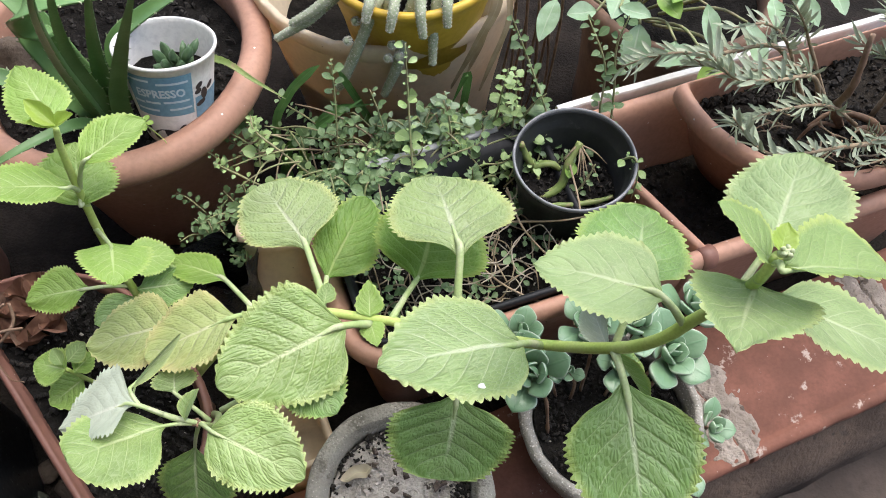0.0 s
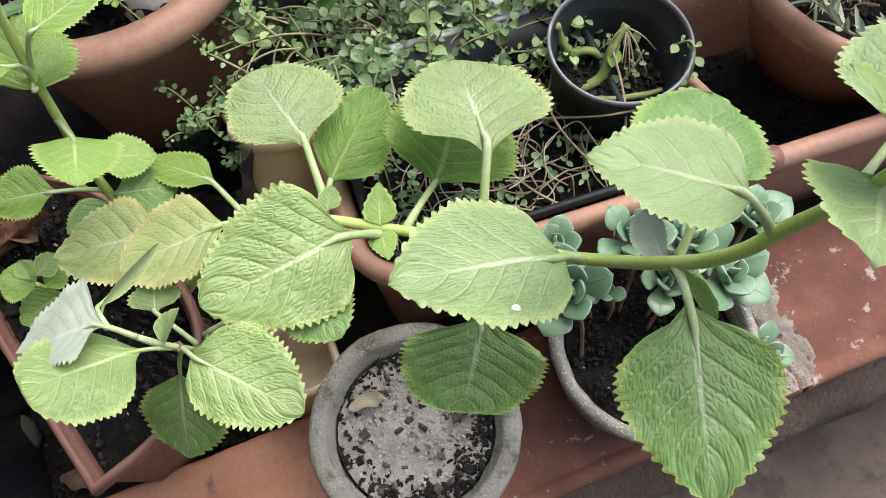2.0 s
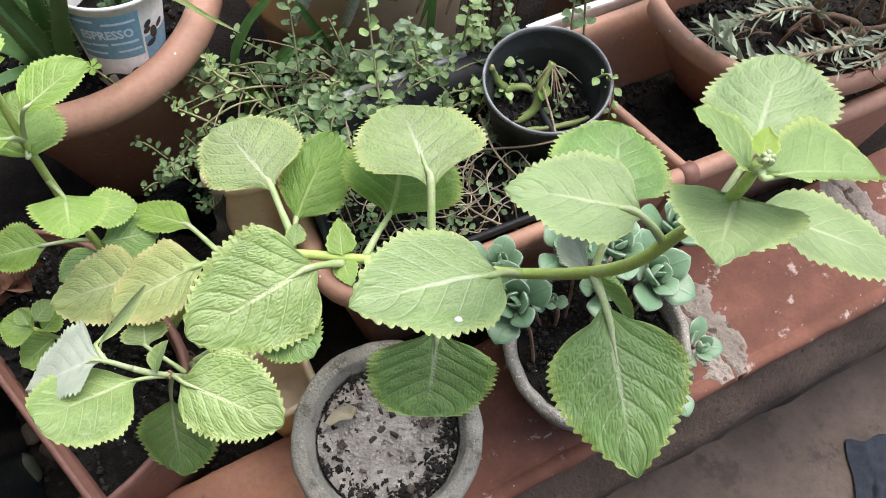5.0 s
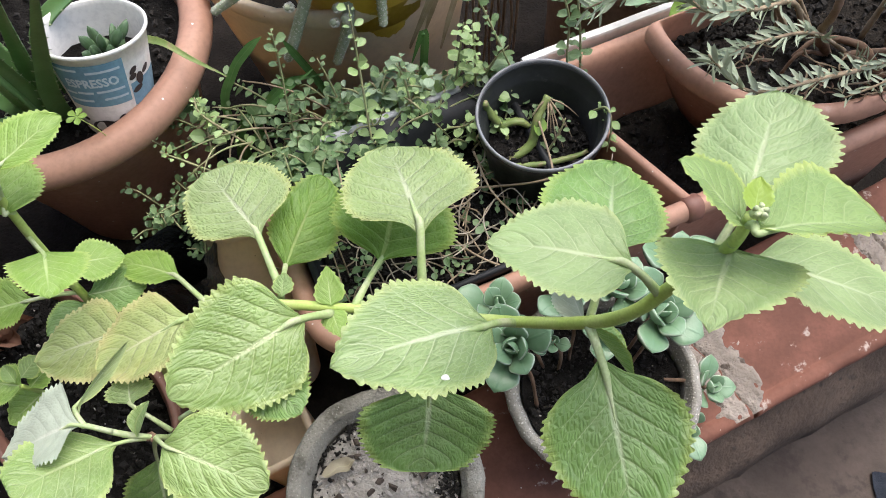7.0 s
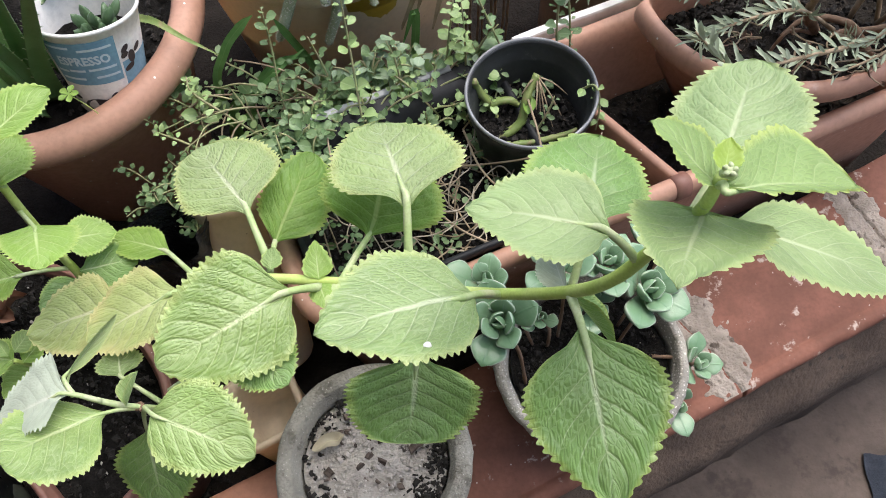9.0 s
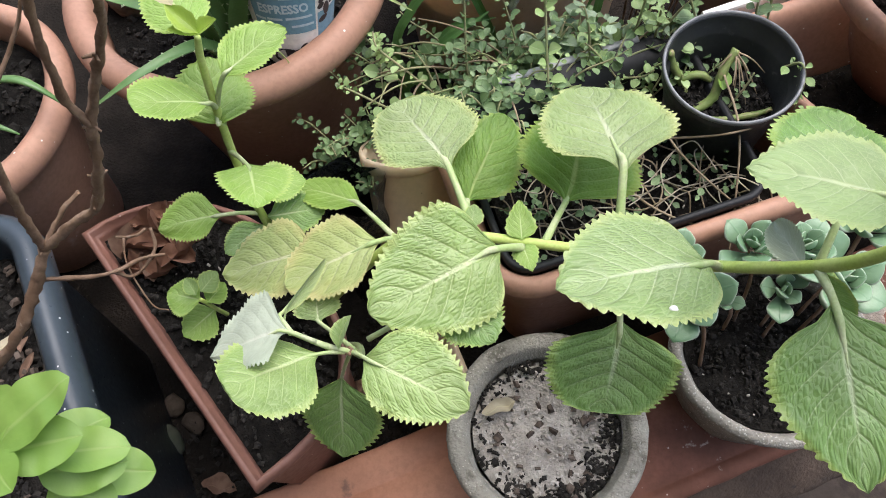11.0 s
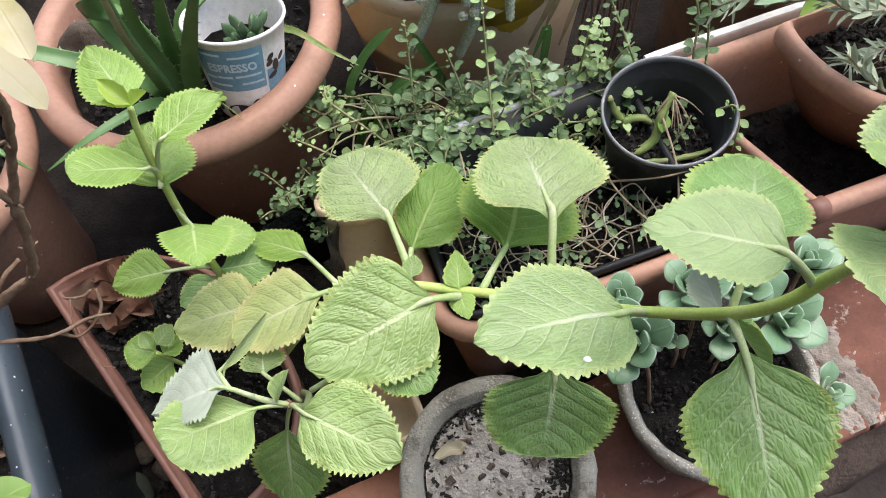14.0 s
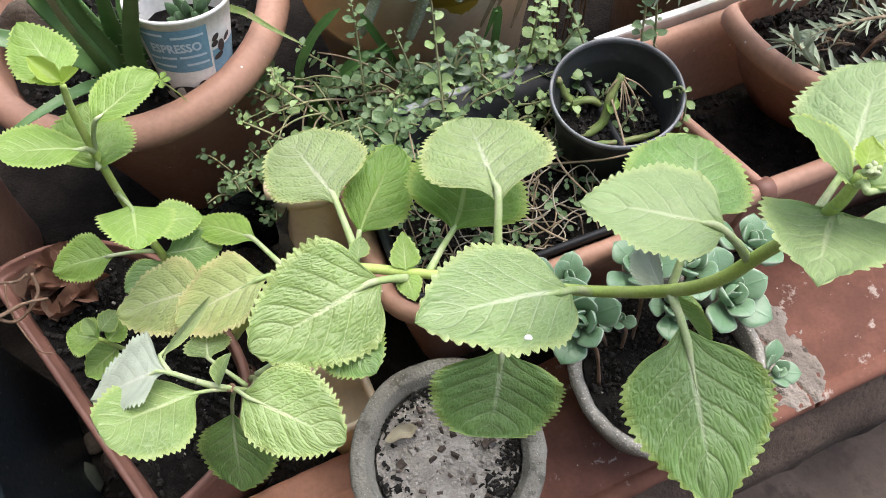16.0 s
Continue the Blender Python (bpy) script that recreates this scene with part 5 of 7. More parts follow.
aloe_leaf([(-0.290, 0.475, 0.325), (-0.245, 0.520, 0.355), (-0.212, 0.513, 0.368), (-0.176, 0.484, 0.374), (-0.145, 0.464, 0.372)], 0.008, mat=WITHERED)
aloe_leaf([(-0.33, 0.49, 0.33), (-0.38, 0.53, 0.42), (-0.44, 0.55, 0.47), (-0.50, 0.55, 0.5)], 0.02, ALOE_LIT_TINT)
aloe_pup = thing("aloe_plant", (-0.56, 0.42, 0.31), "aloe pup with low leaves in the neighbouring terracotta pot", "plant")
for pts, w in (([(-0.56, 0.42, 0.315), (-0.52, 0.405, 0.365), (-0.47, 0.393, 0.385), (-0.435, 0.380, 0.36)], 0.009), ([(-0.555, 0.42, 0.315), (-0.55, 0.40, 0.36), (-0.505, 0.36, 0.385), (-0.47, 0.35, 0.37)], 0.008), ([(-0.56, 0.43, 0.315), (-0.57, 0.46, 0.38), (-0.52, 0.5, 0.43)], 0.011)):
    bm = bmesh.new()
    tube(bm, pts, [w, w * 0.9, w * 0.6, w * 0.1][: len(pts)], 8, 8, 0, 0.5)
    uvl = bm.loops.layers.uv.verify()
    for f in bm.faces:
        for loop in f.loops:
            loop[uvl].uv = (0.5, 0.9)
    part("leaf", bm, ALOE, aloe_pup)
bm = bmesh.new()
blob(bm, (-0.425, 0.535, 0.335), 0.03, 5, 3, 0.9, 0.5)
single("rock", bm, ROCK, "brown rock on the soil of the aloe pot", "rock")

# ---- paper cup ----
CUP_TURN = Euler((radians(-17), radians(4), 0))
CUP_BASE = Vector((-0.2585, 0.473, 0.318))
CUP_M = Matrix.Translation(CUP_BASE) @ CUP_TURN.to_matrix().to_4x4()
cup = thing("paper_cup", CUP_BASE, "white paper coffee cup with blue print, leaning in the pot", "cup")


def cup_r(z):
    return 0.0310 + (0.0445 - 0.0310) * z / 0.092


prof = [(0.001, 0.003), (0.0275, 0.003), (0.030, 0.0), (0.0310, 0.0015)] + [(cup_r(z), z) for z in (0.02, 0.045, 0.07, 0.089)]
prof += [(0.0452, 0.0895), (0.0464, 0.091), (0.0464, 0.0928), (0.0452, 0.094), (0.0438, 0.0928), (0.0430, 0.089)] + [(cup_r(z) - 0.001, z) for z in (0.07, 0.045, 0.012)] + [(0.001, 0.010)]
part("body", lathe(prof, CUP_BASE, 64, turn=CUP_TURN), PAPER, cup)


def cup_patch(name, a0, a1, z0, z1, mat, parent, lift=0.00035, steps=14):
    """A printed area that follows the cup's side; degrees from the side that faces out."""
    bm = bmesh.new()
    rings = []
    for i in range(steps + 1):
        a = radians(-90 + a0 + (a1 - a0) * i / steps)
        rings.append([CUP_M @ Vector(((cup_r(z) + lift) * math.cos(a), (cup_r(z) + lift) * math.sin(a), z)) for z in (z0, (z0 + z1) / 2, z1)])
    strip_rings(bm, rings, closed=False)
    return part(name, bm, mat, parent)


panel = cup_patch("print_panel", -42, 42, 0.038, 0.0835, CUP_BLUE, cup, 0.0003)
cup_patch("print_panel", 45, 100, 0.030, 0.054, CUP_BLUE, cup, 0.0003)
for a0, a1, z0 in ((-46, -16, 0.0775), (-8, 30, 0.0745), (-46, -30, 0.0520), (-4, 30, 0.0535), (-28, -8, 0.0530), (2, 32, 0.0450), (-44, -12, 0.0440)):
    hang(cup_patch("print_bar", a0 + 7, a1 + 7, z0, z0 + 0.0024, CUP_PALE, cup, 0.0006), cup)
font = bpy.data.curves.new("cup_lettering", "FONT")
font.body, font.size, font.align_x, font.resolution_u = "ESPRESSO", 0.0122, "CENTER", 2
font.offset = 0.00045
probe = new("cup_lettering", font)
mesh = probe.evaluated_get(bpy.context.evaluated_depsgraph_get()).to_mesh()
bm = bmesh.new()
bm.from_mesh(mesh)
probe.evaluated_get(bpy.context.evaluated_depsgraph_get()).to_mesh_clear()
bpy.data.objects.remove(probe)
for v in bm.verts:
    z = 0.0605 + v.co.y
    r = cup_r(z) + 0.0007
    a = radians(-90 + 1) + v.co.x * 0.86 / r
    v.co = CUP_M @ Vector((r * math.cos(a), r * math.sin(a), z))
part("lettering", bm, CUP_PALE, cup, "pale printed word")


def cup_bean(a, z, sx, sz, tilt):
    bm = bmesh.new()
    ring = []
    for i in range(14):
        t = 2 * math.pi * i / 14
        x, y = sx * math.cos(t), sz * math.sin(t)
        x, y = x * math.cos(tilt) - y * math.sin(tilt), x * math.sin(tilt) + y * math.cos(tilt)
        r = cup_r(z + y) + 0.0005
        b = radians(-90 + a) + x / r
        ring.append(bm.verts.new(CUP_M @ Vector((r * math.cos(b), r * math.sin(b), z + y))))
    bm.faces.new(ring)
    part("print_bean", bm, CUP_INK, cup)


for a, z, sx, sz, tl in ((-6, 0.013, 0.013, 0.0085, 0.1), (14, 0.012, 0.008, 0.006, 0.2), (-36, 0.022, 0.005, 0.0025, -0.3), (22, 0.022, 0.005, 0.003, 0.9), (14, 0.0185, 0.005, 0.0022, 0.1), (34, 0.014, 0.005, 0.003, 0.6), (52, 0.066, 0.0045, 0.003, 0.7), (60, 0.055, 0.004, 0.0065, 0.1), (50, 0.060, 0.004, 0.0028, 0.4), (54, 0.046, 0.0055, 0.003, 0.3), (72, 0.060, 0.005, 0.003, 0.5), (-44, 0.012, 0.004, 0.003, 0.5), (46, 0.010, 0.005, 0.003, 0.2)):
    cup_bean(a, z, sx, sz, tl)
bm = bmesh.new()
strip_rings(bm, [[CUP_M @ Vector((r * math.cos(2 * math.pi * i / 30), r * math.sin(2 * math.pi * i / 30), 0.060 + 0.003 * noise.noise((r * 90 * math.cos(i / 5), i, 0)))) for i in range(30)] for r in (0.0385, 0.026, 0.014, 0.005)], True, False, True)
part("soil", bm, SOIL, cup)
jade = thing("small_succulent", CUP_M @ Vector((0.004, 0.004, 0.056)), "small dark green succulent growing inside the paper cup", "plant")
rnd = random.Random(5)
for i in range(13):
    a, t = i * 2.4, 0.35 + 0.045 * i
    b = Vector((0.008 + 0.006 * math.cos(a), 0.004 * math.sin(a), 0.060 + 0.006 * (i % 3)))
    d = Vector((math.cos(a) * math.sin(t * 1.6), math.sin(a) * math.sin(t * 1.6), math.cos(t) + 0.3)).normalized()
    bm = bmesh.new()
    fleshy(bm, CUP_M @ b, CUP_M @ (b + d * rnd.uniform(0.018, 0.028)), 0.0095, 0.006, CUP_M.to_3x3() @ Vector((-d.y, d.x, 0.6)), 0.6, 7, 8, 0.0)
    part("leaf", bm, JADE, jade)
seedling = thing("clover_sprig", (-0.262, 0.437, 0.335), "tiny bright green sprig in front of the paper cup", "plant")
bm = bmesh.new()
tube(bm, [(-0.250, 0.428, 0.322), (-0.254, 0.426, 0.360), (-0.263, 0.424, 0.388)], [0.0005, 0.0005, 0.0004], 5, 4)
part("stem", bm, STEM, seedling)
for a in range(5):
    bm = bmesh.new()
    d = Vector((math.cos(a * 1.26), math.sin(a * 1.26), 0.15))
    oval_leaf(bm, Vector((-0.263, 0.424, 0.388)), Vector((-0.263, 0.424, 0.388)) + d * 0.009, 0.006, (0, 0, 1), 0.1, 0.1, 6, 0.65)
    part("leaf", bm, BASIL, seedling)

# ---- white board behind the trough ----
bm = bmesh.new()
strip_rings(bm, [[trough_at(d, m + 0.0015 * noise.noise((d * 20, m * 40, 0)), z) for m, z in ((0.4275, BED), (0.4275, 0.314), (0.4285, 0.316), (0.4350, 0.316), (0.436, 0.314), (0.436, BED))] for d in np.linspace(0.272, 0.76, 40)], True, True, True)
single("white_board", bm, WHITE, "white board standing on edge behind the trough", "board", smooth=False)
collar = bmesh.new()
ring = []
for dd in (0.331, 0.333, 0.3445, 0.3465):
    k = 0.0 if dd in (0.331, 0.3465) else 0.0022
    ring.append([trough_at(dd, 0.228 + 0.009 - (0.009 + k) * math.cos(radians(a)), 0.302 + (0.012 + k) * math.sin(radians(a))) for a in range(-60, 165, 15)])
strip_rings(collar, ring, closed=False)
part("collar", collar, TERRA_DARK, trough, "raised band across the rim")

# ---- half-round planter with lavender ----
lav_pot = thing("half_round_planter", trough_at(0.50, 0.34, 0.21), "half-round terracotta planter with lavender, standing in the trough", "planter")


def half_ring(r, z, back=0.390, c=(0.507, 0.371)):
    pts = []
    for i in range(56):
        a = 2 * math.pi * i / 56
        pts.append(trough_at(c[0] + r * math.cos(a) * 1.02, min(c[1] + r * math.sin(a), back - (0.137 - r) * 0.25), z))
    return pts


bm = bmesh.new()
sec = [(0.070, 0.212), (0.076, 0.216), (0.100, 0.27), (0.120, 0.33), (0.123, 0.336)]
sec += [(0.129 + 0.008 * math.cos(radians(a)), 0.349 + 0.013 * math.sin(radians(a))) for a in (-90, -60, -30, 0, 30, 60, 90, 120, 150)]
sec += [(0.120, 0.345), (0.112, 0.32), (0.09, 0.25)]
strip_rings(bm, [half_ring(r, z) for r, z in sec], True, True, True)
part("shell", bm, TERRA, lav_pot)
bm = bmesh.new()
c1 = trough_at(0.507, 0.35, 0)
strip_rings(bm, [[Vector((*c1.lerp(p, k).xy, 0.325 + 0.006 * noise.noise(c1.lerp(p, k) * 40) + 0.003 * noise.noise(c1.lerp(p, k) * 140))) for p in half_ring(0.114, 0)] for k in np.linspace(1, 0.03, 14)], True, False, True)
part("soil", bm, DUSTY_SOIL, lav_pot)
rnd = random.Random(31)
spots = []
for _ in range(700):
    q = c1.lerp(rnd.choice(half_ring(0.110, 0)), math.sqrt(rnd.random()))
    spots.append((q.x, q.y, 0.328 + rnd.uniform(0, 0.003)))
scatter_bits("loose_soil", spots, CHIPS, lav_pot, 0.004, 0.6, 31)

lavender = thing("lavender_plant", trough_at(0.52, 0.36, 0.325), "straggling grey-green lavender with dry woody stems", "plant")


def lavender_spray(points, r0, length, step=0.007, seed=0, leafy=(0.25, 1.0), size=1.0):
    """A woody stem with pairs of narrow leaves, denser to the tip."""
    n = len(points)
    radii = [r0 * (1 - 0.7 * i / (n - 1)) for i in range(n)]
    bm = bmesh.new()
    tube(bm, points, radii, 7, 8, 0.25)
    branch = part("branch", bm, WIRY, lavender)
    rnd = random.Random(seed)
    path = [q for q, _ in smooth_path(points, radii, 16)]
    total = sum((b - a).length for a, b in zip(path, path[1:]))
    bm, run, nxt = bmesh.new(), 0.0, leafy[0] * total
    for a, b in zip(path, path[1:]):
        run += (b - a).length
        while nxt < min(run, leafy[1] * total):
            ahead = (b - a).normalized()
            side = ahead.orthogonal().normalized()
            ang = rnd.uniform(0, 6.28)
            for k in range(2):
                d = (Matrix.Rotation(ang + k * math.pi + rnd.uniform(-0.4, 0.4), 3, ahead) @ side)
                d = (d * rnd.uniform(0.4, 1.0) + ahead * rnd.uniform(0.5, 1.3) + Vector((rnd.uniform(-0.3, 0.3), rnd.uniform(-0.3, 0.3), rnd.uniform(-0.1, 0.5)))).normalized()
                ln = length * rnd.uniform(0.42, 0.92)
                oval_leaf(bm, a, a + d * ln, 0.0033 * size * rnd.uniform(0.75, 1.25), d.cross(ahead) + Vector((0, 0, 0.5)), 0.25, rnd.uniform(-0.1, 0.3), 5, 0.55, 0.5, False)
            nxt += step * rnd.uniform(0.6, 1.3)
    hang(tagged(new("foliage", to_mesh(bm, "foliage", LAVENDER)), kind="stuff"), branch)


lavender_spray([(0.40, 0.465, 0.325), (0.385, 0.415, 0.375), (0.339, 0.401, 0.382), (0.278, 0.389, 0.392), (0.245, 0.412, 0.412)], 0.003, 0.0299, 0.0044, 1, (0.15, 1.0))
lavender_spray([(0.37, 0.485, 0.325), (0.33, 0.465, 0.40), (0.285, 0.445, 0.42), (0.245, 0.440, 0.43), (0.222, 0.455, 0.445)], 0.003, 0.0345, 0.0032, 2, (0.45, 1.0), 1.2)
lavender_spray([(0.36, 0.49, 0.325), (0.30, 0.49, 0.41), (0.24, 0.475, 0.42), (0.195, 0.475, 0.42), (0.160, 0.478, 0.40)], 0.0026, 0.0276, 0.0044, 3, (0.4, 1.0))
lavender_spray([(0.42, 0.48, 0.325), (0.42, 0.48, 0.40), (0.395, 0.475, 0.44), (0.375, 0.485, 0.46)], 0.0032, 0.0345, 0.0032, 4, (0.45, 1.0), 1.2)
lavender_spray([(0.44, 0.47, 0.325), (0.43, 0.44, 0.40), (0.415, 0.43, 0.43), (0.395, 0.435, 0.45)], 0.0026, 0.0322, 0.0036, 5, (0.4, 1.0), 1.1)
lavender_spray([(0.45, 0.44, 0.335), (0.42, 0.405, 0.385), (0.385, 0.392, 0.38), (0.36, 0.388, 0.372)], 0.0022, 0.0161, 0.0057, 6, (0.2, 1.0), 0.8)
lavender_spray([(0.35, 0.50, 0.325), (0.31, 0.485, 0.41), (0.27, 0.47, 0.46), (0.235, 0.462, 0.465)], 0.0022, 0.0230, 0.0040, 7, (0.5, 1.0), 0.9)
lavender_spray([(0.38, 0.50, 0.325), (0.335, 0.505, 0.40), (0.31, 0.50, 0.44), (0.28, 0.52, 0.47)], 0.0022, 0.0299, 0.0036, 8, (0.5, 1.0))
lavender_spray([(0.44, 0.47, 0.33), (0.42, 0.475, 0.39), (0.395, 0.47, 0.415), (0.366, 0.488, 0.420)], 0.0024, 0.026, 0.0036, 21, (0.3, 1.0), 1.0)
lavender_spray([(0.46, 0.46, 0.33), (0.45, 0.47, 0.40), (0.425, 0.485, 0.43), (0.389, 0.498, 0.44)], 0.0026, 0.030, 0.0034, 22, (0.3, 1.0), 1.1)
lavender_spray([(0.40, 0.465, 0.33), (0.34, 0.440, 0.392), (0.290, 0.428, 0.400), (0.249, 0.415, 0.395)], 0.0022, 0.026, 0.0034, 23, (0.35, 1.0), 1.0)
lavender_spray([(0.38, 0.485, 0.33), (0.32, 0.472, 0.405), (0.262, 0.462, 0.412), (0.214, 0.470, 0.415)], 0.0022, 0.024, 0.0034, 24, (0.4, 1.0), 1.0)
lavender_spray([(0.44, 0.455, 0.34), (0.42, 0.425, 0.385), (0.40, 0.412, 0.385), (0.372, 0.408, 0.375)], 0.0018, 0.016, 0.0045, 25, (0.2, 1.0), 0.8)
lavender_spray([(0.47, 0.44, 0.34), (0.455, 0.425, 0.40), (0.43, 0.428, 0.42), (0.407, 0.440, 0.43)], 0.0022, 0.028, 0.0036, 26, (0.35, 1.0), 1.0)
for i in range(16):
    rnd = random.Random(1700 + i)
    p = Vector((0.300 + 0.0078 * i, 0.437 - 0.0026 * i, 0.362)) + Vector((rnd.uniform(-0.008, 0.008), rnd.uniform(-0.008, 0.02), rnd.uniform(-0.004, 0.01)))
    a = rnd.uniform(3.2, 5.4)
    pts = [p]
    for k in range(4):
        a += rnd.uniform(-0.9, 0.9)
        pts.append(pts[-1] + Vector((math.cos(a), math.sin(a), rnd.uniform(-0.3, 0.3))) * rnd.uniform(0.005, 0.011))
    bm = bmesh.new()
    tube(bm, pts, [0.0010, 0.0009, 0.0008, 0.0007, 0.0005], 5, 5, 0.4)
    twig = part("twig", bm, WIRY, lavender, "dry curled twig")
    bm = bmesh.new()
    for k in range(5):
        q = pts[1 + k % 4]
        d = Vector((rnd.uniform(-1, 1), rnd.uniform(-1, 1), rnd.uniform(-0.4, 0.6))).normalized()
        oval_leaf(bm, q, q + d * rnd.uniform(0.006, 0.011), 0.0024, d.orthogonal(), 0.5, 0.4, 5, 0.5, 0.6, False)
    hang(tagged(new("foliage", to_mesh(bm, "foliage", DEAD if i % 3 else LAVENDER)), kind="stuff"), twig)
for pts, r in (([(0.39, 0.47, 0.32), (0.36, 0.455, 0.37), (0.35, 0.44, 0.42), (0.345, 0.45, 0.47)], 0.0045), ([(0.42, 0.43, 0.335), (0.40, 0.45, 0.355), (0.37, 0.465, 0.35), (0.35, 0.46, 0.335)], 0.004), ([(0.39, 0.47, 0.32), (0.345, 0.445, 0.36), (0.333, 0.44, 0.34)], 0.002), ([(0.40, 0.46, 0.33), (0.44, 0.44, 0.36), (0.47, 0.43, 0.37)], 0.0035)):
    bm = bmesh.new()
    tube(bm, pts, [r, r * 0.9, r * 0.7, r * 0.5][: len(pts)], 8, 8, 0.5)
    part("branch", bm, BARK, lavender, "bare woody branch")

# ---- sage in the brown pot behind ----
sage = thing("sage_plant", (0.2, 0.62, 0.30), "felty grey-green sage leaves over the brown pot", "plant")


def sage_leaf(base, tip, width, up=(0, -0.3, 1), mat=None):
    base, tip = Vector(base).lerp(Vector(tip), 0.10), Vector(tip).lerp(Vector(base), 0.08)
    width *= 0.82
    bm = bmesh.new()
    oval_leaf(bm, base, tip, width, up, 0.18, 0.15, 14, 0.5, 0.75)
    for v in bm.verts:
        v.co += Vector((0, 0, 0.0016 * noise.noise(v.co * 130) + 0.0012 * noise.noise(v.co * 330)))
    part("leaf", bm, mat or SAGE, sage)
    bm = bmesh.new()
    b = Vector(base)
    root = Vector((0.205, 0.655, 0.29)).lerp(b, 0.3)
    tube(bm, [root, root.lerp(b, 0.6) + Vector((0, 0, 0.015)), b], [0.0018, 0.0016, 0.0012], 6, 4)
    part("stalk", bm, VINE_STEM, sage)


for b, t, w, mt in (((0.116, 0.598, 0.37), (0.094, 0.548, 0.355), 0.026, SAGE), ((0.195, 0.565, 0.37), (0.186, 0.525, 0.335), 0.036, SAGE), ((0.256, 0.535, 0.362), (0.205, 0.520, 0.356), 0.026, SAGE), ((0.262, 0.588, 0.372), (0.268, 0.535, 0.355), 0.024, SAGE), ((0.300, 0.572, 0.365), (0.316, 0.514, 0.352), 0.026, SAGE), ((0.155, 0.575, 0.37), (0.120, 0.570, 0.372), 0.026, SAGE), ((0.215, 0.60, 0.37), (0.235, 0.565, 0.372), 0.030, BASIL), ((0.285, 0.53, 0.35), (0.245, 0.502, 0.345), 0.030, BASIL), ((0.350, 0.60, 0.372), (0.375, 0.56, 0.365), 0.026, SAGE), ((0.18, 0.60, 0.37), (0.165, 0.56, 0.378), 0.030, SAGE), ((0.245, 0.61, 0.37), (0.225, 0.575, 0.385), 0.024, BASIL), ((0.17, 0.575, 0.375), (0.205, 0.56, 0.38), 0.022, SAGE), ((0.33, 0.595, 0.37), (0.325, 0.55, 0.375), 0.022, SAGE), ((0.14, 0.62, 0.37), (0.15, 0.585, 0.385), 0.026, SAGE), ((0.39, 0.61, 0.37), (0.40, 0.57, 0.37), 0.022, SAGE), ((0.23, 0.55, 0.36), (0.22, 0.52, 0.345), 0.02, SAGE), ((0.30, 0.61, 0.38), (0.28, 0.58, 0.39), 0.026, SAGE)):
    sage_leaf(b, t, w, mat=mt)

# ---- yellow pot and cactus in the bucket ----
yellow_pot = thing("yellow_pot", (-0.03, 0.605, 0.31), "ribbed yellow plastic pot set in the cream bucket", "pot")
prof = [(0.001, 0.3), (0.060, 0.3), (0.062, 0.305)]
for i in range(9):
    prof += [(0.063 + 0.0026 * i, 0.31 + 0.0115 * i), (0.0645 + 0.0026 * i, 0.315 + 0.0115 * i)]
prof += [(0.090, 0.416), (0.0915, 0.420), (0.090, 0.424), (0.085, 0.424), (0.083, 0.418), (0.07, 0.33), (0.001, 0.33)]
part("body", lathe(prof, (-0.03, 0.605, 0), 56), YELLOW, yellow_pot)
soil_disc("soil", (-0.03, 0.605), 0.078, 0.405, SOIL, yellow_pot, seed=12)
cactus = thing("trailing_cactus", (-0.03, 0.6, 0.405), "trailing spiny cactus hanging over the yellow pot", "cactus")


def cactus_stem(points, r):
    """A finger-thick ribbed stem with rows of spine cushions."""
    bm = bmesh.new()
    r *= 0.72
    path = smooth_path(points, [r] * (len(points) - 1) + [r * 0.75], 12)
    rings, side, cushions = [], None, []
    for i, (q, w) in enumerate(path):
        ahead = (path[min(i + 1, len(path) - 1)][0] - path[max(i - 1, 0)][0]).normalized()
        side = ahead.orthogonal().normalized() if side is None else (side - ahead * side.dot(ahead)).normalized()
        up = ahead.cross(side)
        rings.append([q + (side * math.cos(2 * math.pi * k / 16) + up * math.sin(2 * math.pi * k / 16)) * w * (1.0 if k % 2 else 0.88) for k in range(16)])
        for k in range(1, 16, 2):
            if (i + k // 2) % 2 == 0:
                o = side * math.cos(2 * math.pi * k / 16) + up * math.sin(2 * math.pi * k / 16)
                cushions.append((q + o * w, o, ahead))
    end, w = path[-1]
    rings.append([end + (p - end) * 0.6 + (path[-1][0] - path[-2][0]).normalized() * r * 0.35 for p in rings[-1]])
    strip_rings(bm, rings, True, True, True)
    stem_ob = part("stem", bm, CACTUS, cactus)
    bm = bmesh.new()
    for p, o, f in cushions:
        s = f.cross(o)
        for a in range(4):
            d = (o * 0.5 + f * math.cos(a * 1.57) + s * math.sin(a * 1.57)).normalized()
            e = d.orthogonal().normalized() * 0.00022
            v = [bm.verts.new(p + e), bm.verts.new(p - e), bm.verts.new(p + d * 0.0019)]
            bm.faces.new(v)
    hang(tagged(new("spine_cover", to_mesh(bm, "spine_cover", SPINE, False)), kind="stuff"), stem_ob)


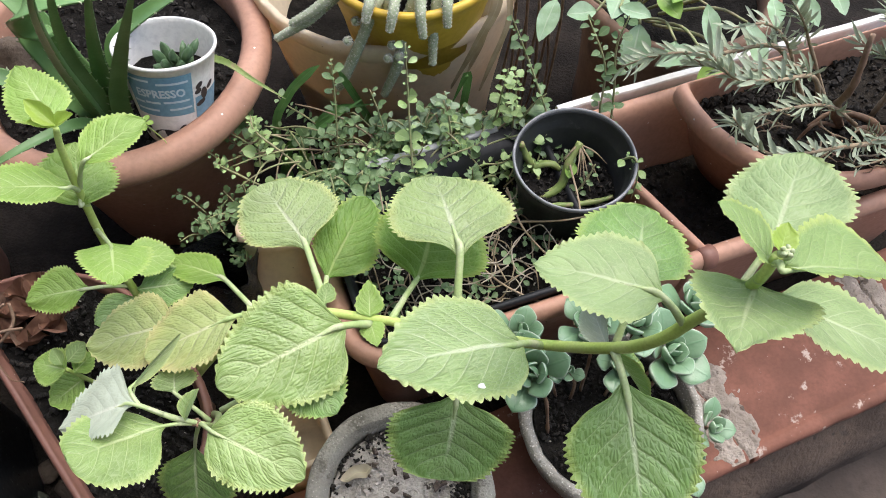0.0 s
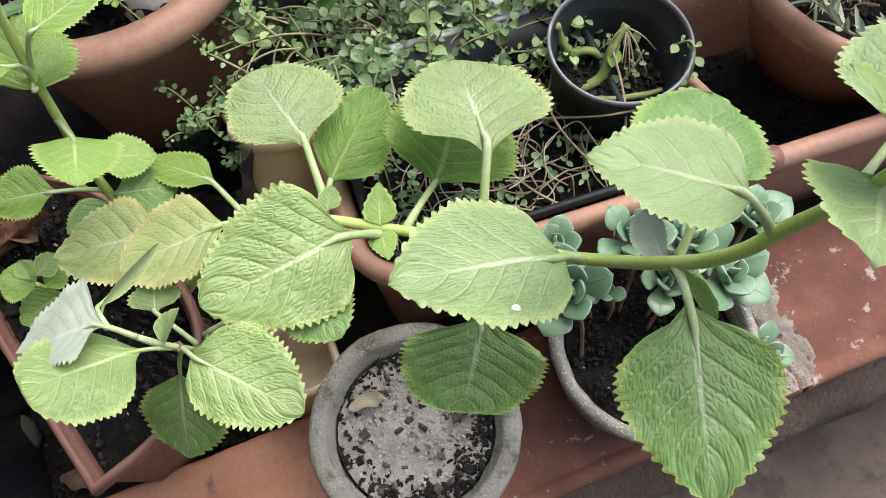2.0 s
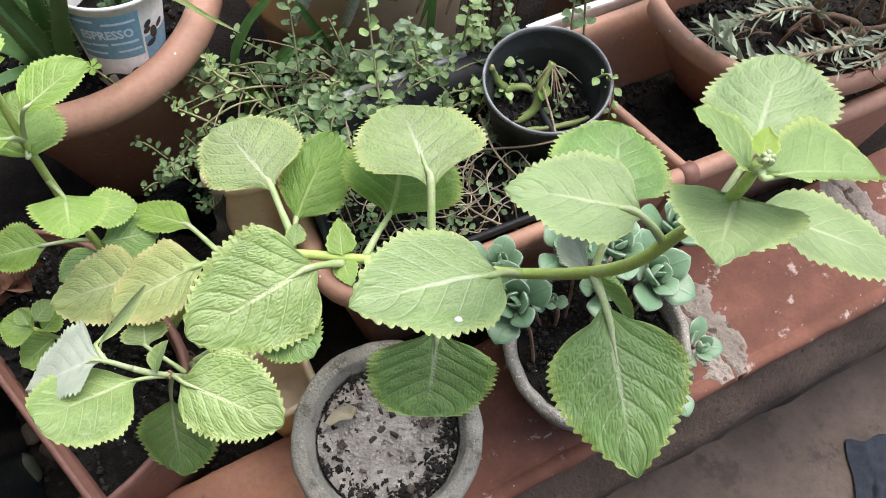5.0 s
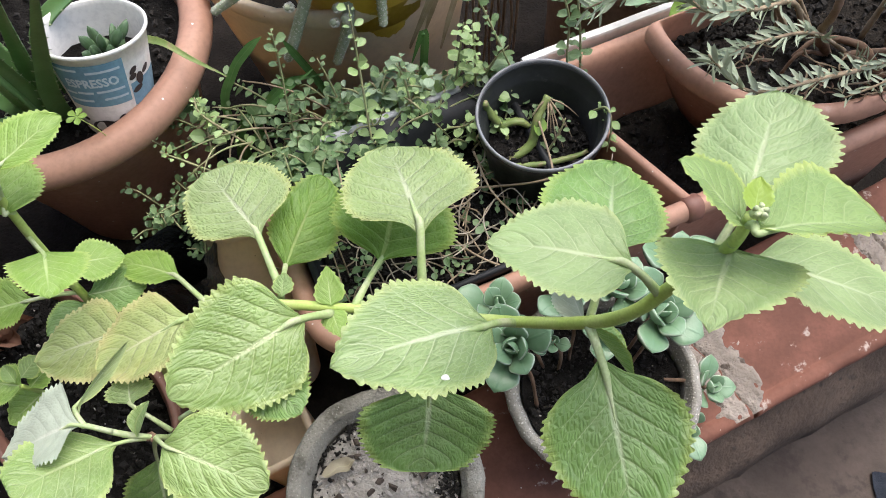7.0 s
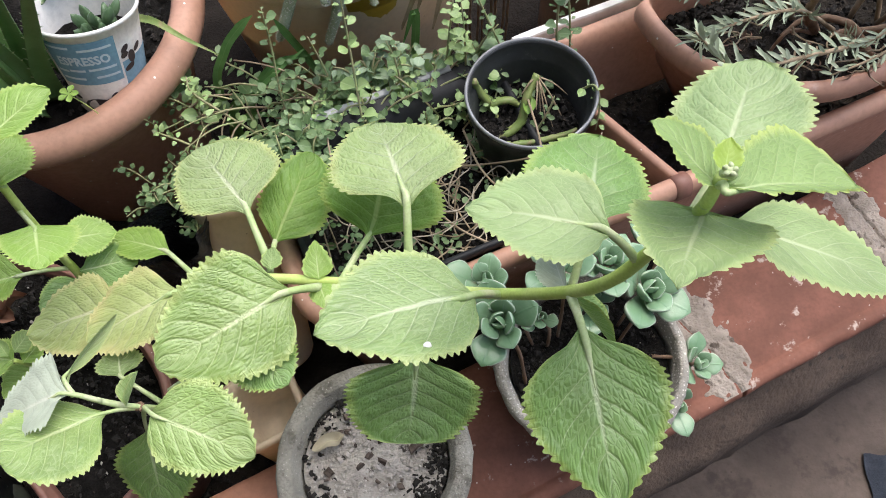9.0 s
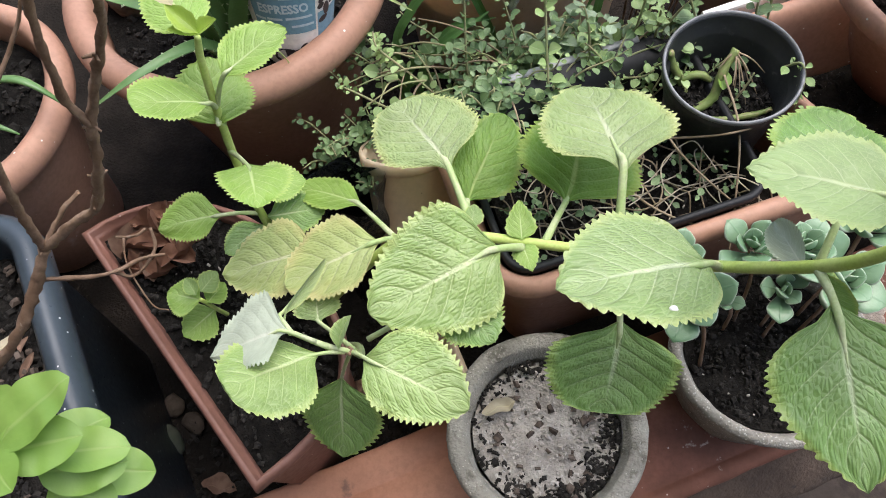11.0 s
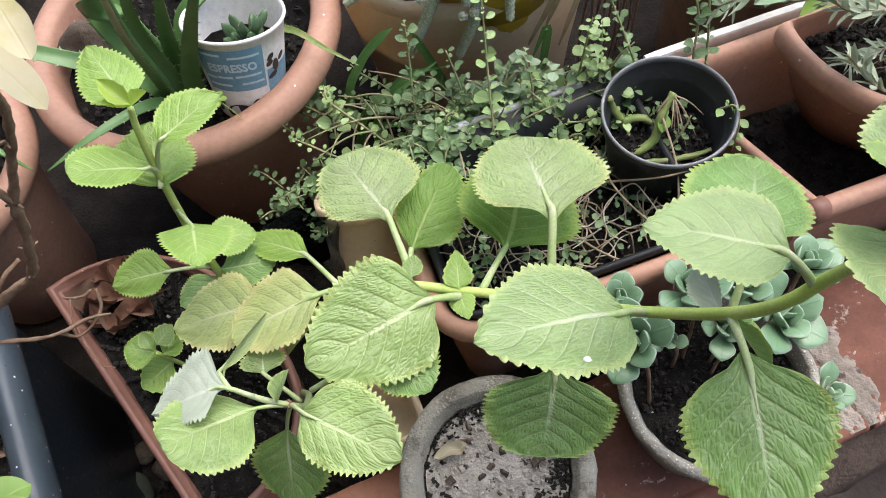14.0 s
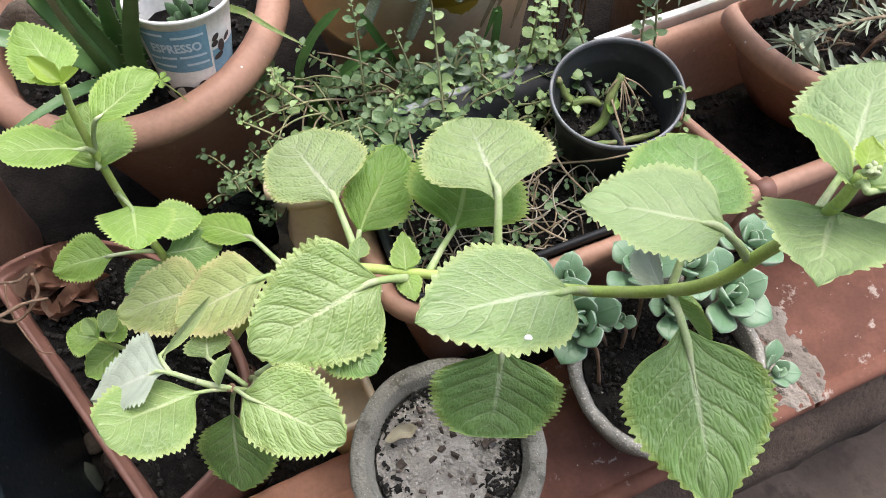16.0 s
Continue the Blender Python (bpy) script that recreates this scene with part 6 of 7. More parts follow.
cactus_stem([(-0.05, 0.585, 0.415), (-0.094, 0.557, 0.412), (-0.128, 0.541, 0.392), (-0.160, 0.537, 0.372)], 0.0075)
cactus_stem([(-0.04, 0.575, 0.42), (-0.061, 0.535, 0.418), (-0.077, 0.527, 0.382), (-0.096, 0.520, 0.34), (-0.105, 0.520, 0.32)], 0.0075)
cactus_stem([(-0.02, 0.58, 0.42), (-0.025, 0.543, 0.422), (-0.037, 0.533, 0.387), (-0.044, 0.525, 0.35), (-0.060, 0.519, 0.31)], 0.0078)
cactus_stem([(0.0, 0.59, 0.42), (-0.005, 0.553, 0.415), (-0.009, 0.530, 0.387), (-0.010, 0.516, 0.360)], 0.0070)
cactus_stem([(0.01, 0.595, 0.42), (0.019, 0.565, 0.415), (0.017, 0.545, 0.392)], 0.0065)
cactus_stem([(-0.04, 0.585, 0.42), (-0.049, 0.546, 0.424), (-0.054, 0.532, 0.398)], 0.0065)
cactus_stem([(-0.06, 0.59, 0.42), (-0.085, 0.575, 0.432), (-0.105, 0.565, 0.42)], 0.006)
cactus_stem([(-0.03, 0.60, 0.42), (-0.03, 0.575, 0.44), (-0.035, 0.56, 0.445)], 0.006)
cactus_stem([(-0.07, 0.575, 0.425), (-0.095, 0.548, 0.425), (-0.119, 0.538, 0.408), (-0.142, 0.534, 0.395)], 0.0070)
cactus_stem([(-0.01, 0.575, 0.425), (-0.018, 0.540, 0.432), (-0.020, 0.518, 0.425), (-0.018, 0.508, 0.405)], 0.0070)
cactus_stem([(0.01, 0.580, 0.425), (0.006, 0.548, 0.430), (0.004, 0.524, 0.428), (0.004, 0.514, 0.412)], 0.0066)
cactus_stem([(-0.05, 0.575, 0.425), (-0.062, 0.542, 0.432), (-0.066, 0.522, 0.430), (-0.070, 0.514, 0.418)], 0.0066)
cactus_stem([(-0.03, 0.57, 0.425), (-0.040, 0.540, 0.434), (-0.044, 0.515, 0.430), (-0.048, 0.506, 0.415)], 0.0066)
for at in ((-0.081, 0.532, 0.400), (-0.089, 0.519, 0.388), (-0.048, 0.519, 0.382), (-0.052, 0.513, 0.371), (-0.042, 0.516, 0.371)):
    cactus_stem([(at[0], at[1] + 0.004, at[2] - 0.003), at, (at[0] - 0.001, at[1] - 0.003, at[2] + 0.004)], 0.0052)

# dry straps beside the bucket, and green strap leaves
straw = thing("dry_straw", (0.04, 0.58, 0.3), "bundle of dry straw-coloured strap leaves", "plant")
for pts, w in (([(0.045, 0.575, 0.425), (0.052, 0.557, 0.40), (0.038, 0.552, 0.36), (0.008, 0.560, 0.27)], 0.0045), ([(0.05, 0.59, 0.42), (0.047, 0.575, 0.385), (0.036, 0.568, 0.33), (0.02, 0.57, 0.27)], 0.006), ([(0.06, 0.58, 0.41), (0.065, 0.565, 0.37), (0.05, 0.56, 0.31), (0.04, 0.565, 0.26)], 0.003)):
    bm = bmesh.new()
    ribbon(bm, pts, [w, w, w * 0.9, w * 0.3], (0, -1, 0.4))
    part("leaf", bm, STRAW, straw)
for k in range(9):
    bm = bmesh.new()
    x = 0.072 + 0.012 * (k % 5)
    tube(bm, [(x, 0.60 + 0.01 * (k % 3), 0.40), (x + 0.004, 0.605, 0.33), (x - 0.004 + 0.002 * k, 0.612, 0.22), (x, 0.62, 0.11)], [0.0014, 0.0016, 0.0016, 0.001], 6, 5, 0.4)
    part("root", bm, BARK, straw, "hanging brown root")
strap = thing("strap_leaf_plant", (-0.165, 0.49, 0.11), "clump of narrow arching green strap leaves", "plant")
for pts, w in (([(-0.168, 0.495, 0.11), (-0.172, 0.49, 0.28), (-0.151, 0.493, 0.34), (-0.128, 0.495, 0.37), (-0.115, 0.497, 0.38)], 0.0042), ([(-0.168, 0.485, 0.11), (-0.165, 0.476, 0.26), (-0.128, 0.482, 0.302), (-0.081, 0.501, 0.325)], 0.0050), ([(-0.165, 0.49, 0.11), (-0.15, 0.49, 0.25), (-0.115, 0.505, 0.30), (-0.075, 0.515, 0.30)], 0.0045), ([(-0.17, 0.485, 0.11), (-0.17, 0.47, 0.24), (-0.14, 0.46, 0.285), (-0.10, 0.455, 0.285)], 0.004), ([(-0.05, 0.52, 0.11), (-0.075, 0.515, 0.26), (-0.095, 0.51, 0.34), (-0.10, 0.505, 0.365)], 0.004), ([(0.0, 0.53, 0.11), (0.02, 0.528, 0.27), (0.025, 0.53, 0.33), (0.01, 0.525, 0.29)], 0.004)):
    bm = bmesh.new()
    ribbon(bm, pts, [w * 0.8] + [w] * (len(pts) - 2) + [w * 0.12], (0, -1, 0.5), 0.25)
    part("leaf", bm, STRAP, strap)

# ---- creeper with small round leaves ----
creeper = thing("creeping_vine", (-0.06, 0.47, 0.25), "dense creeping vine with small round grey-green leaves", "plant")


def pair_leaf(bm, at, d, size, rnd):
    up = Vector((rnd.uniform(-0.4, 0.4), rnd.uniform(-0.6, 0.2), 1))
    size *= rnd.choice((0.5, 0.7, 0.85, 1.0, 1.35))
    oval_leaf(bm, at, at + d * size, size * rnd.uniform(0.62, 0.92), up, rnd.uniform(0.0, 0.4), rnd.uniform(-0.1, 0.35), 5, rnd.uniform(0.45, 0.6), 0.65, False)


def vine_shoot(points, size, seed, step=0.009, mat=None, r=0.0009, shrink=0.45, leafy=0.1):
    """One shoot: a thin stem with leaf pairs that get smaller to the tip."""
    rnd = random.Random(seed)
    bm = bmesh.new()
    tube(bm, points, [r * 1.2] * (len(points) - 1) + [r * 0.6], 6, 6, 0.2)
    shoot = part("shoot", bm, VINE_STEM, creeper)
    path = [q for q, _ in smooth_path(points, [1] * len(points), 14)]
    total = sum((b - a).length for a, b in zip(path, path[1:]))
    bm, run, nxt, turn = bmesh.new(), 0.0, leafy * total, rnd.uniform(0, 3)
    for a, b in zip(path, path[1:]):
        run += (b - a).length
        while nxt < run:
            k = nxt / total
            ahead = (b - a).normalized()
            side = ahead.orthogonal().normalized()
            turn += 1.57 + rnd.uniform(-0.4, 0.4)
            for s in range(2):
                d = (Matrix.Rotation(turn + s * math.pi, 3, ahead) @ side + ahead * 0.3).normalized()
                pair_leaf(bm, a + d * 0.002, d, size * (1 - shrink * k) * rnd.uniform(0.75, 1.2), rnd)
            nxt += step * (1 - 0.45 * k) * rnd.uniform(0.75, 1.25)
    hang(tagged(new("foliage", to_mesh(bm, "foliage", mat or CREEPER)), kind="stuff"), shoot)


vine_shoot([(-0.100, 0.440, 0.29), (-0.101, 0.447, 0.325), (-0.101, 0.473, 0.368), (-0.101, 0.484, 0.402)], 0.011, 1, 0.010)
vine_shoot([(-0.029, 0.415, 0.29), (-0.029, 0.421, 0.325), (-0.032, 0.462, 0.373), (-0.033, 0.483, 0.424)], 0.014, 2, 0.013, CREEPER_TIP)
vine_shoot([(0.105, 0.465, 0.32), (0.098, 0.473, 0.345), (0.078, 0.492, 0.393), (0.059, 0.499, 0.442)], 0.011, 3, 0.010)
vine_shoot([(0.068, 0.470, 0.32), (0.068, 0.472, 0.355), (0.066, 0.470, 0.402)], 0.010, 4, 0.008, CREEPER_TIP)
vine_shoot([(0.155, 0.465, 0.31), (0.150, 0.473, 0.345), (0.150, 0.494, 0.383), (0.130, 0.518, 0.422)], 0.013, 5, 0.010)
vine_shoot([(0.050, 0.475, 0.32), (0.056, 0.482, 0.36), (0.060, 0.484, 0.39)], 0.010, 6, 0.009, CREEPER_TIP)
vine_shoot([(0.165, 0.47, 0.31), (0.162, 0.485, 0.36), (0.158, 0.50, 0.40), (0.165, 0.51, 0.43)], 0.012, 7, 0.010)
vine_shoot([(-0.05, 0.45, 0.30), (-0.06, 0.465, 0.345), (-0.068, 0.475, 0.372)], 0.012, 8, 0.011)
vine_shoot([(0.01, 0.44, 0.30), (0.006, 0.455, 0.35), (0.0, 0.46, 0.375)], 0.012, 9, 0.011)
vine_shoot([(-0.13, 0.41, 0.28), (-0.17, 0.41, 0.305), (-0.20, 0.418, 0.32), (-0.218, 0.425, 0.325)], 0.009, 10, 0.007, CREEPER_TIP)
vine_shoot([(-0.12, 0.43, 0.28), (-0.155, 0.44, 0.32), (-0.18, 0.455, 0.335), (-0.185, 0.47, 0.34)], 0.010, 11, 0.008, CREEPER_TIP)
vine_shoot([(0.165, 0.415, 0.345), (0.172, 0.405, 0.362), (0.176, 0.395, 0.350), (0.174, 0.385, 0.325)], 0.012, 12, 0.010, CREEPER_TIP)
vine_shoot([(0.12, 0.395, 0.30), (0.135, 0.405, 0.33), (0.14, 0.41, 0.345)], 0.008, 13, 0.007)
rnd = random.Random(77)
for i in range(66):
    x = rnd.uniform(-0.185, 0.105)
    lo, hi = 0.405 + 0.16 * (x + 0.19) * 0.33, 0.485 + 0.05 * (x + 0.19)
    y = rnd.uniform(lo, hi)
    p = Vector((x, y, rnd.uniform(0.262, 0.300)))
    a = rnd.uniform(0, 6.28)
    ln = rnd.uniform(0.035, 0.075)
    d = Vector((math.cos(a), math.sin(a) * 0.6, 0)) * ln
    vine_shoot([p, p + d * 0.4 + Vector((0, 0, rnd.uniform(0.012, 0.03))), p + d * 0.8 + Vector((0, 0, rnd.uniform(0.02, 0.045))), p + d + Vector((0, 0, rnd.uniform(0.015, 0.05)))], rnd.uniform(0.008, 0.0145), 300 + i, rnd.uniform(0.007, 0.011), CREEPER if rnd.random() < 0.75 else CREEPER_TIP, 0.0007, 0.35)
# larger grey-green leaves over the liner's far edge
for i in range(22):
    rnd = random.Random(2100 + i)
    p = Vector((rnd.uniform(-0.05, 0.11), rnd.uniform(0.452, 0.485), rnd.uniform(0.300, 0.320)))
    d = Vector((rnd.uniform(-0.03, 0.03), rnd.uniform(-0.006, 0.02), rnd.uniform(0.012, 0.035)))
    vine_shoot([p, p + d * 0.5 + Vector((0, 0, 0.006)), p + d], rnd.uniform(0.013, 0.019), 2200 + i, 0.013, CREEPER_PALE if rnd.random() < 0.6 else CREEPER, 0.0009, 0.25)
for i in range(44):
    rnd = random.Random(2300 + i)
    k = rnd.uniform(0.0, 0.115)
    p = trough_at(k, rnd.uniform(0.385, 0.435), rnd.uniform(0.285, 0.312))
    d = Vector((rnd.uniform(-0.035, 0.03), rnd.uniform(-0.03, 0.03), rnd.uniform(0.004, 0.026)))
    vine_shoot([p, p + d * 0.5 + Vector((0, 0, 0.010)), p + d], rnd.uniform(0.009, 0.013), 2400 + i, 0.008, CREEPER, 0.0008, 0.3)
for i in range(34):
    rnd = random.Random(2500 + i)
    a = rnd.uniform(0, 6.28)
    p = Vector((rnd.uniform(-0.17, 0.07), rnd.uniform(0.41, 0.475), rnd.uniform(0.285, 0.315)))
    d = Vector((math.cos(a), 0.5 * math.sin(a), rnd.uniform(-0.1, 0.3))) * rnd.uniform(0.05, 0.11)
    bm = bmesh.new()
    tube(bm, [p, p + d * 0.35 + Vector((0, 0, 0.010)), p + d * 0.7 + Vector((0, 0, 0.008)), p + d], [0.0009, 0.0009, 0.0008, 0.0006], 6, 6, 0.2)
    part("runner", bm, VINE_STEM if i % 2 else WIRY, creeper)
for i in range(16):
    rnd = random.Random(900 + i)
    p = Vector((rnd.uniform(-0.235, -0.165), rnd.uniform(0.345, 0.40), rnd.uniform(0.255, 0.28)))
    d = Vector((rnd.uniform(-0.03, 0.02), rnd.uniform(-0.03, 0.03), rnd.uniform(0.01, 0.035)))
    vine_shoot([p, p + d * 0.5 + Vector((0, 0, 0.008)), p + d], 0.009, 950 + i, 0.006, CREEPER, 0.0007, 0.3)

# wiry runners and small leaves over the liner soil
runners = thing("wiry_runners", trough_at(0.12, 0.32, 0.28), "tangle of thin dry runners with tiny leaves on the liner soil", "plant")
for i in range(46):
    rnd = random.Random(1200 + i)
    p = trough_at(rnd.uniform(0.035, 0.235), rnd.uniform(0.262, 0.372), 0.283)
    pts = [p]
    a = rnd.uniform(0, 6.28)
    for k in range(4):
        a += rnd.uniform(-0.8, 0.8)
        q = pts[-1] + Vector((math.cos(a), math.sin(a), 0)) * rnd.uniform(0.012, 0.026)
        q.z = rnd.uniform(0.281, 0.312)
        pts.append(q)
    bm = bmesh.new()
    tube(bm, pts, [0.0007] * 5, 5, 5, 0.2)
    part("runner", bm, WIRY, runners)
for i in range(30):
    rnd = random.Random(1600 + i)
    p = trough_at(rnd.uniform(0.06, 0.235), rnd.uniform(0.262, 0.36), rnd.uniform(0.284, 0.30))
    a, turn = rnd.uniform(0, 6.28), rnd.uniform(-0.9, 0.9)
    pts = [p]
    for k in range(6):
        a += turn + rnd.uniform(-0.4, 0.4)
        q = pts[-1] + Vector((math.cos(a), math.sin(a), 0)) * rnd.uniform(0.010, 0.020)
        q.z = min(0.335, max(0.283, q.z + rnd.uniform(-0.010, 0.014)))
        pts.append(q)
    bm = bmesh.new()
    tube(bm, pts, [0.0006] * 7, 5, 5, 0.15)
    part("runner", bm, PALE_WIRE, runners)
bm = bmesh.new()
rnd = random.Random(1300)
for i in range(150):
    p = trough_at(rnd.uniform(0.03, 0.235), rnd.uniform(0.262, 0.39), rnd.uniform(0.282, 0.305))
    a = rnd.uniform(0, 6.28)
    for s in range(2):
        pair_leaf(bm, p, Vector((math.cos(a + s * 3.1), math.sin(a + s * 3.1), 0.2)), rnd.uniform(0.004, 0.008), rnd)
part("foliage", bm, CREEPER, runners, kind="stuff")
for pts in ([(0.045, 0.375, 0.30), (0.09, 0.355, 0.335), (0.115, 0.348, 0.352), (0.16, 0.37, 0.335)], [(0.118, 0.42, 0.335), (0.124, 0.36, 0.335), (0.121, 0.30, 0.30), (0.118, 0.275, 0.285)], [(0.06, 0.40, 0.32), (0.075, 0.35, 0.325), (0.12, 0.315, 0.30), (0.15, 0.30, 0.29)], [(0.01, 0.36, 0.30), (0.05, 0.31, 0.305), (0.10, 0.29, 0.30), (0.135, 0.31, 0.30)]):
    bm = bmesh.new()
    tube(bm, pts, [0.0011, 0.001, 0.0009, 0.0008], 6, 8, 0.2)
    part("runner", bm, WIRY, runners)

# withered stems in the nursery pot
withered = thing("withered_plant", (0.113, 0.410, 0.302), "withered green fleshy stems and roots in the nursery pot", "plant")
for pts, r in (([(0.072, 0.428, 0.352), (0.076, 0.430, 0.335), (0.086, 0.425, 0.318), (0.092, 0.415, 0.308)], 0.0050), ([(0.128, 0.432, 0.348), (0.118, 0.420, 0.335), (0.112, 0.405, 0.318), (0.098, 0.398, 0.310), (0.090, 0.396, 0.308)], 0.0052), ([(0.086, 0.424, 0.32), (0.102, 0.426, 0.322), (0.112, 0.422, 0.318)], 0.0050), ([(0.086, 0.388, 0.311), (0.115, 0.385, 0.314), (0.145, 0.389, 0.314), (0.160, 0.393, 0.316)], 0.0036)):
    bm = bmesh.new()
    tube(bm, pts, [r * 0.6] + [r * 0.78] * (len(pts) - 2) + [r * 0.5], 10, 7, 0.35)
    part("stem", bm, WITHERED, withered)
for i in range(9):
    rnd = random.Random(1400 + i)
    a = Vector((0.128, 0.432, 0.345))
    b = a + Vector((rnd.uniform(-0.02, 0.03), rnd.uniform(-0.035, 0.01), rnd.uniform(-0.03, 0.0)))
    bm = bmesh.new()
    tube(bm, [a, a.lerp(b, 0.5) + Vector((0, 0, 0.004)), b], [0.0009, 0.0007, 0.0004], 5, 5, 0.3)
    part("root", bm, WIRY, withered)
fallen((0.120, 0.412, 0.328), 0.020, 0.009, 80, BASIL, "small yellow-green leaf in the nursery pot", 0.2)

# ---- echeverias ----
def echeveria(center, lean, radius, count, stem_to, seed=0, label="blue-green echeveria rosette with plump pointed leaves", long=1.0):
    """A rosette of plump leaves in a spiral, opening upwards along lean, on a bare stem."""
    rnd = random.Random(seed)
    c, up = Vector(center), Vector(lean).normalized()
    plant = thing("echeveria", stem_to, label, "succulent", "echeverias in the concrete pot")
    x = up.orthogonal().normalized()
    y = up.cross(x)
    for i in range(count):
        k = i / max(1, count - 1)
        a = i * 2.39996 + seed
        out = x * math.cos(a) + y * math.sin(a)
        tilt = radians(74 - 66 * k ** 1.2)
        d = (out * math.sin(tilt) + up * math.cos(tilt)).normalized()
        ln = radius * (1.05 - 0.62 * k) * rnd.uniform(0.9, 1.1) * long
        b = c + out * radius * 0.10 * (1 - k) - up * radius * 0.25 * (1 - k)
        bm = bmesh.new()
        fleshy(bm, b, b + d * ln, ln * 0.84 / long, ln * 0.26, up - d * up.dot(d) if k < 0.9 else -out, 0.66, 12, 14, 0.5)
        part("leaf", bm, ECHEVERIA, plant)
    bm = bmesh.new()
    s = Vector(stem_to)
    tube(bm, [s, s.lerp(c, 0.5) + Vector((0.004, 0, 0.006)), c - up * radius * 0.2], [0.0016, 0.0016, 0.0022], 8, 6, 0.4)
    part("stem", bm, BARK, plant)


echeveria((0.074, 0.216, 0.330), (-0.15, -0.35, 1), 0.033, 11, (0.095, 0.190, 0.236), 1)
echeveria((0.066, 0.250, 0.328), (0, 0.1, 1), 0.029, 9, (0.105, 0.225, 0.236), 2)
echeveria((0.125, 0.262, 0.322), (-0.1, 0.1, 1), 0.030, 10, (0.128, 0.230, 0.236), 3)
echeveria((0.166, 0.262, 0.318), (0.0, 0.1, 1), 0.030, 10, (0.150, 0.225, 0.236), 4)
echeveria((0.196, 0.244, 0.300), (0.3, -0.3, 1), 0.036, 11, (0.180, 0.220, 0.236), 5)
echeveria((0.222, 0.285, 0.305), (0.2, 0.2, 1), 0.032, 10, (0.182, 0.235, 0.236), 6)
echeveria((0.152, 0.236, 0.296), (0.0, -0.3, 1), 0.024, 8, (0.150, 0.215, 0.236), 10)
echeveria((0.243, 0.194, 0.240), (0.5, -0.2, 0.9), 0.025, 9, (0.205, 0.205, 0.236), 7, "small echeveria offset hanging over the pot rim")
echeveria((0.222, 0.164, 0.226), (0.2, -0.5, 0.8), 0.025, 6, (0.200, 0.185, 0.236), 8, "small echeveria offset with few loose leaves", 1.1)
echeveria((0.110, 0.232, 0.285), (0, -0.3, 1), 0.016, 7, (0.118, 0.222, 0.236), 9)

# ---- shrub with yellowed leaves and basil in the blue planter ----
shrub = thing("bare_shrub", (-0.459, 0.126, 0.345), "nearly bare brown shrub with a few yellowed leaves", "shrub")
twigs = [([(-0.475, 0.120, 0.335), (-0.44, 0.134, 0.38), (-0.391, 0.155, 0.425), (-0.365, 0.178, 0.458), (-0.349, 0.194, 0.482)], 0.0062, 0.0050),
         ([(-0.349, 0.194, 0.482), (-0.322, 0.200, 0.503), (-0.300, 0.204, 0.519), (-0.282, 0.208, 0.555), (-0.269, 0.212, 0.590)], 0.0046, 0.0042),
         ([(-0.269, 0.212, 0.590), (-0.254, 0.216, 0.618), (-0.230, 0.215, 0.660), (-0.216, 0.207, 0.70), (-0.204, 0.205, 0.735)], 0.0038, 0.0024),
         ([(-0.269, 0.212, 0.590), (-0.270, 0.211, 0.612), (-0.258, 0.213, 0.66), (-0.243, 0.213, 0.70), (-0.225, 0.198, 0.745)], 0.0036, 0.0022),
         ([(-0.349, 0.194, 0.482), (-0.338, 0.197, 0.53), (-0.321, 0.204, 0.590), (-0.304, 0.212, 0.63), (-0.290, 0.215, 0.66), (-0.257, 0.201, 0.725)], 0.0042, 0.0024),
         ([(-0.349, 0.194, 0.482), (-0.334, 0.212, 0.497), (-0.322, 0.222, 0.503)], 0.0026, 0.0018),
         ([(-0.305, 0.160, 0.62), (-0.285, 0.185, 0.64), (-0.262, 0.212, 0.665), (-0.245, 0.225, 0.70), (-0.225, 0.225, 0.75)], 0.0014, 0.0012),
         ([(-0.36, 0.182, 0.462), (-0.329, 0.193, 0.443), (-0.312, 0.209, 0.432), (-0.298, 0.214, 0.428)], 0.0022, 0.0014),
         ([(-0.326, 0.196, 0.440), (-0.318, 0.200, 0.425), (-0.306, 0.217, 0.428), (-0.306, 0.228, 0.44)], 0.0018, 0.0014),
         ([(-0.325, 0.222, 0.437), (-0.322, 0.205, 0.43), (-0.309, 0.184, 0.412), (-0.297, 0.180, 0.41)], 0.0010, 0.0008),
         ([(-0.309, 0.227, 0.44), (-0.318, 0.224, 0.436), (-0.334, 0.226, 0.43)], 0.0016, 0.0014)]
for pts, r0, r1 in twigs:
    bm = bmesh.new()
    tube(bm, pts, [0.68 * (r0 + (r1 - r0) * i / (len(pts) - 1)) for i in range(len(pts))], 9, 12, 0.7)
    part("branch", bm, BARK, shrub)
for at in ((-0.300, 0.204, 0.519), (-0.269, 0.212, 0.59), (-0.349, 0.194, 0.482), (-0.216, 0.207, 0.70), (-0.285, 0.206, 0.548), (-0.243, 0.214, 0.64), (-0.32, 0.204, 0.592)):
    rnd = random.Random(int(at[2] * 1000))
    for k in range(3):
        d = Vector((rnd.uniform(-1, 1), rnd.uniform(-1, 1), rnd.uniform(-0.3, 1))).normalized()
        bm = bmesh.new()
        tube(bm, [Vector(at), Vector(at) + d * rnd.uniform(0.003, 0.007)], [0.0011, 0.0006], 6, 3, 0.4)
        part("spur", bm, BARK, shrub)


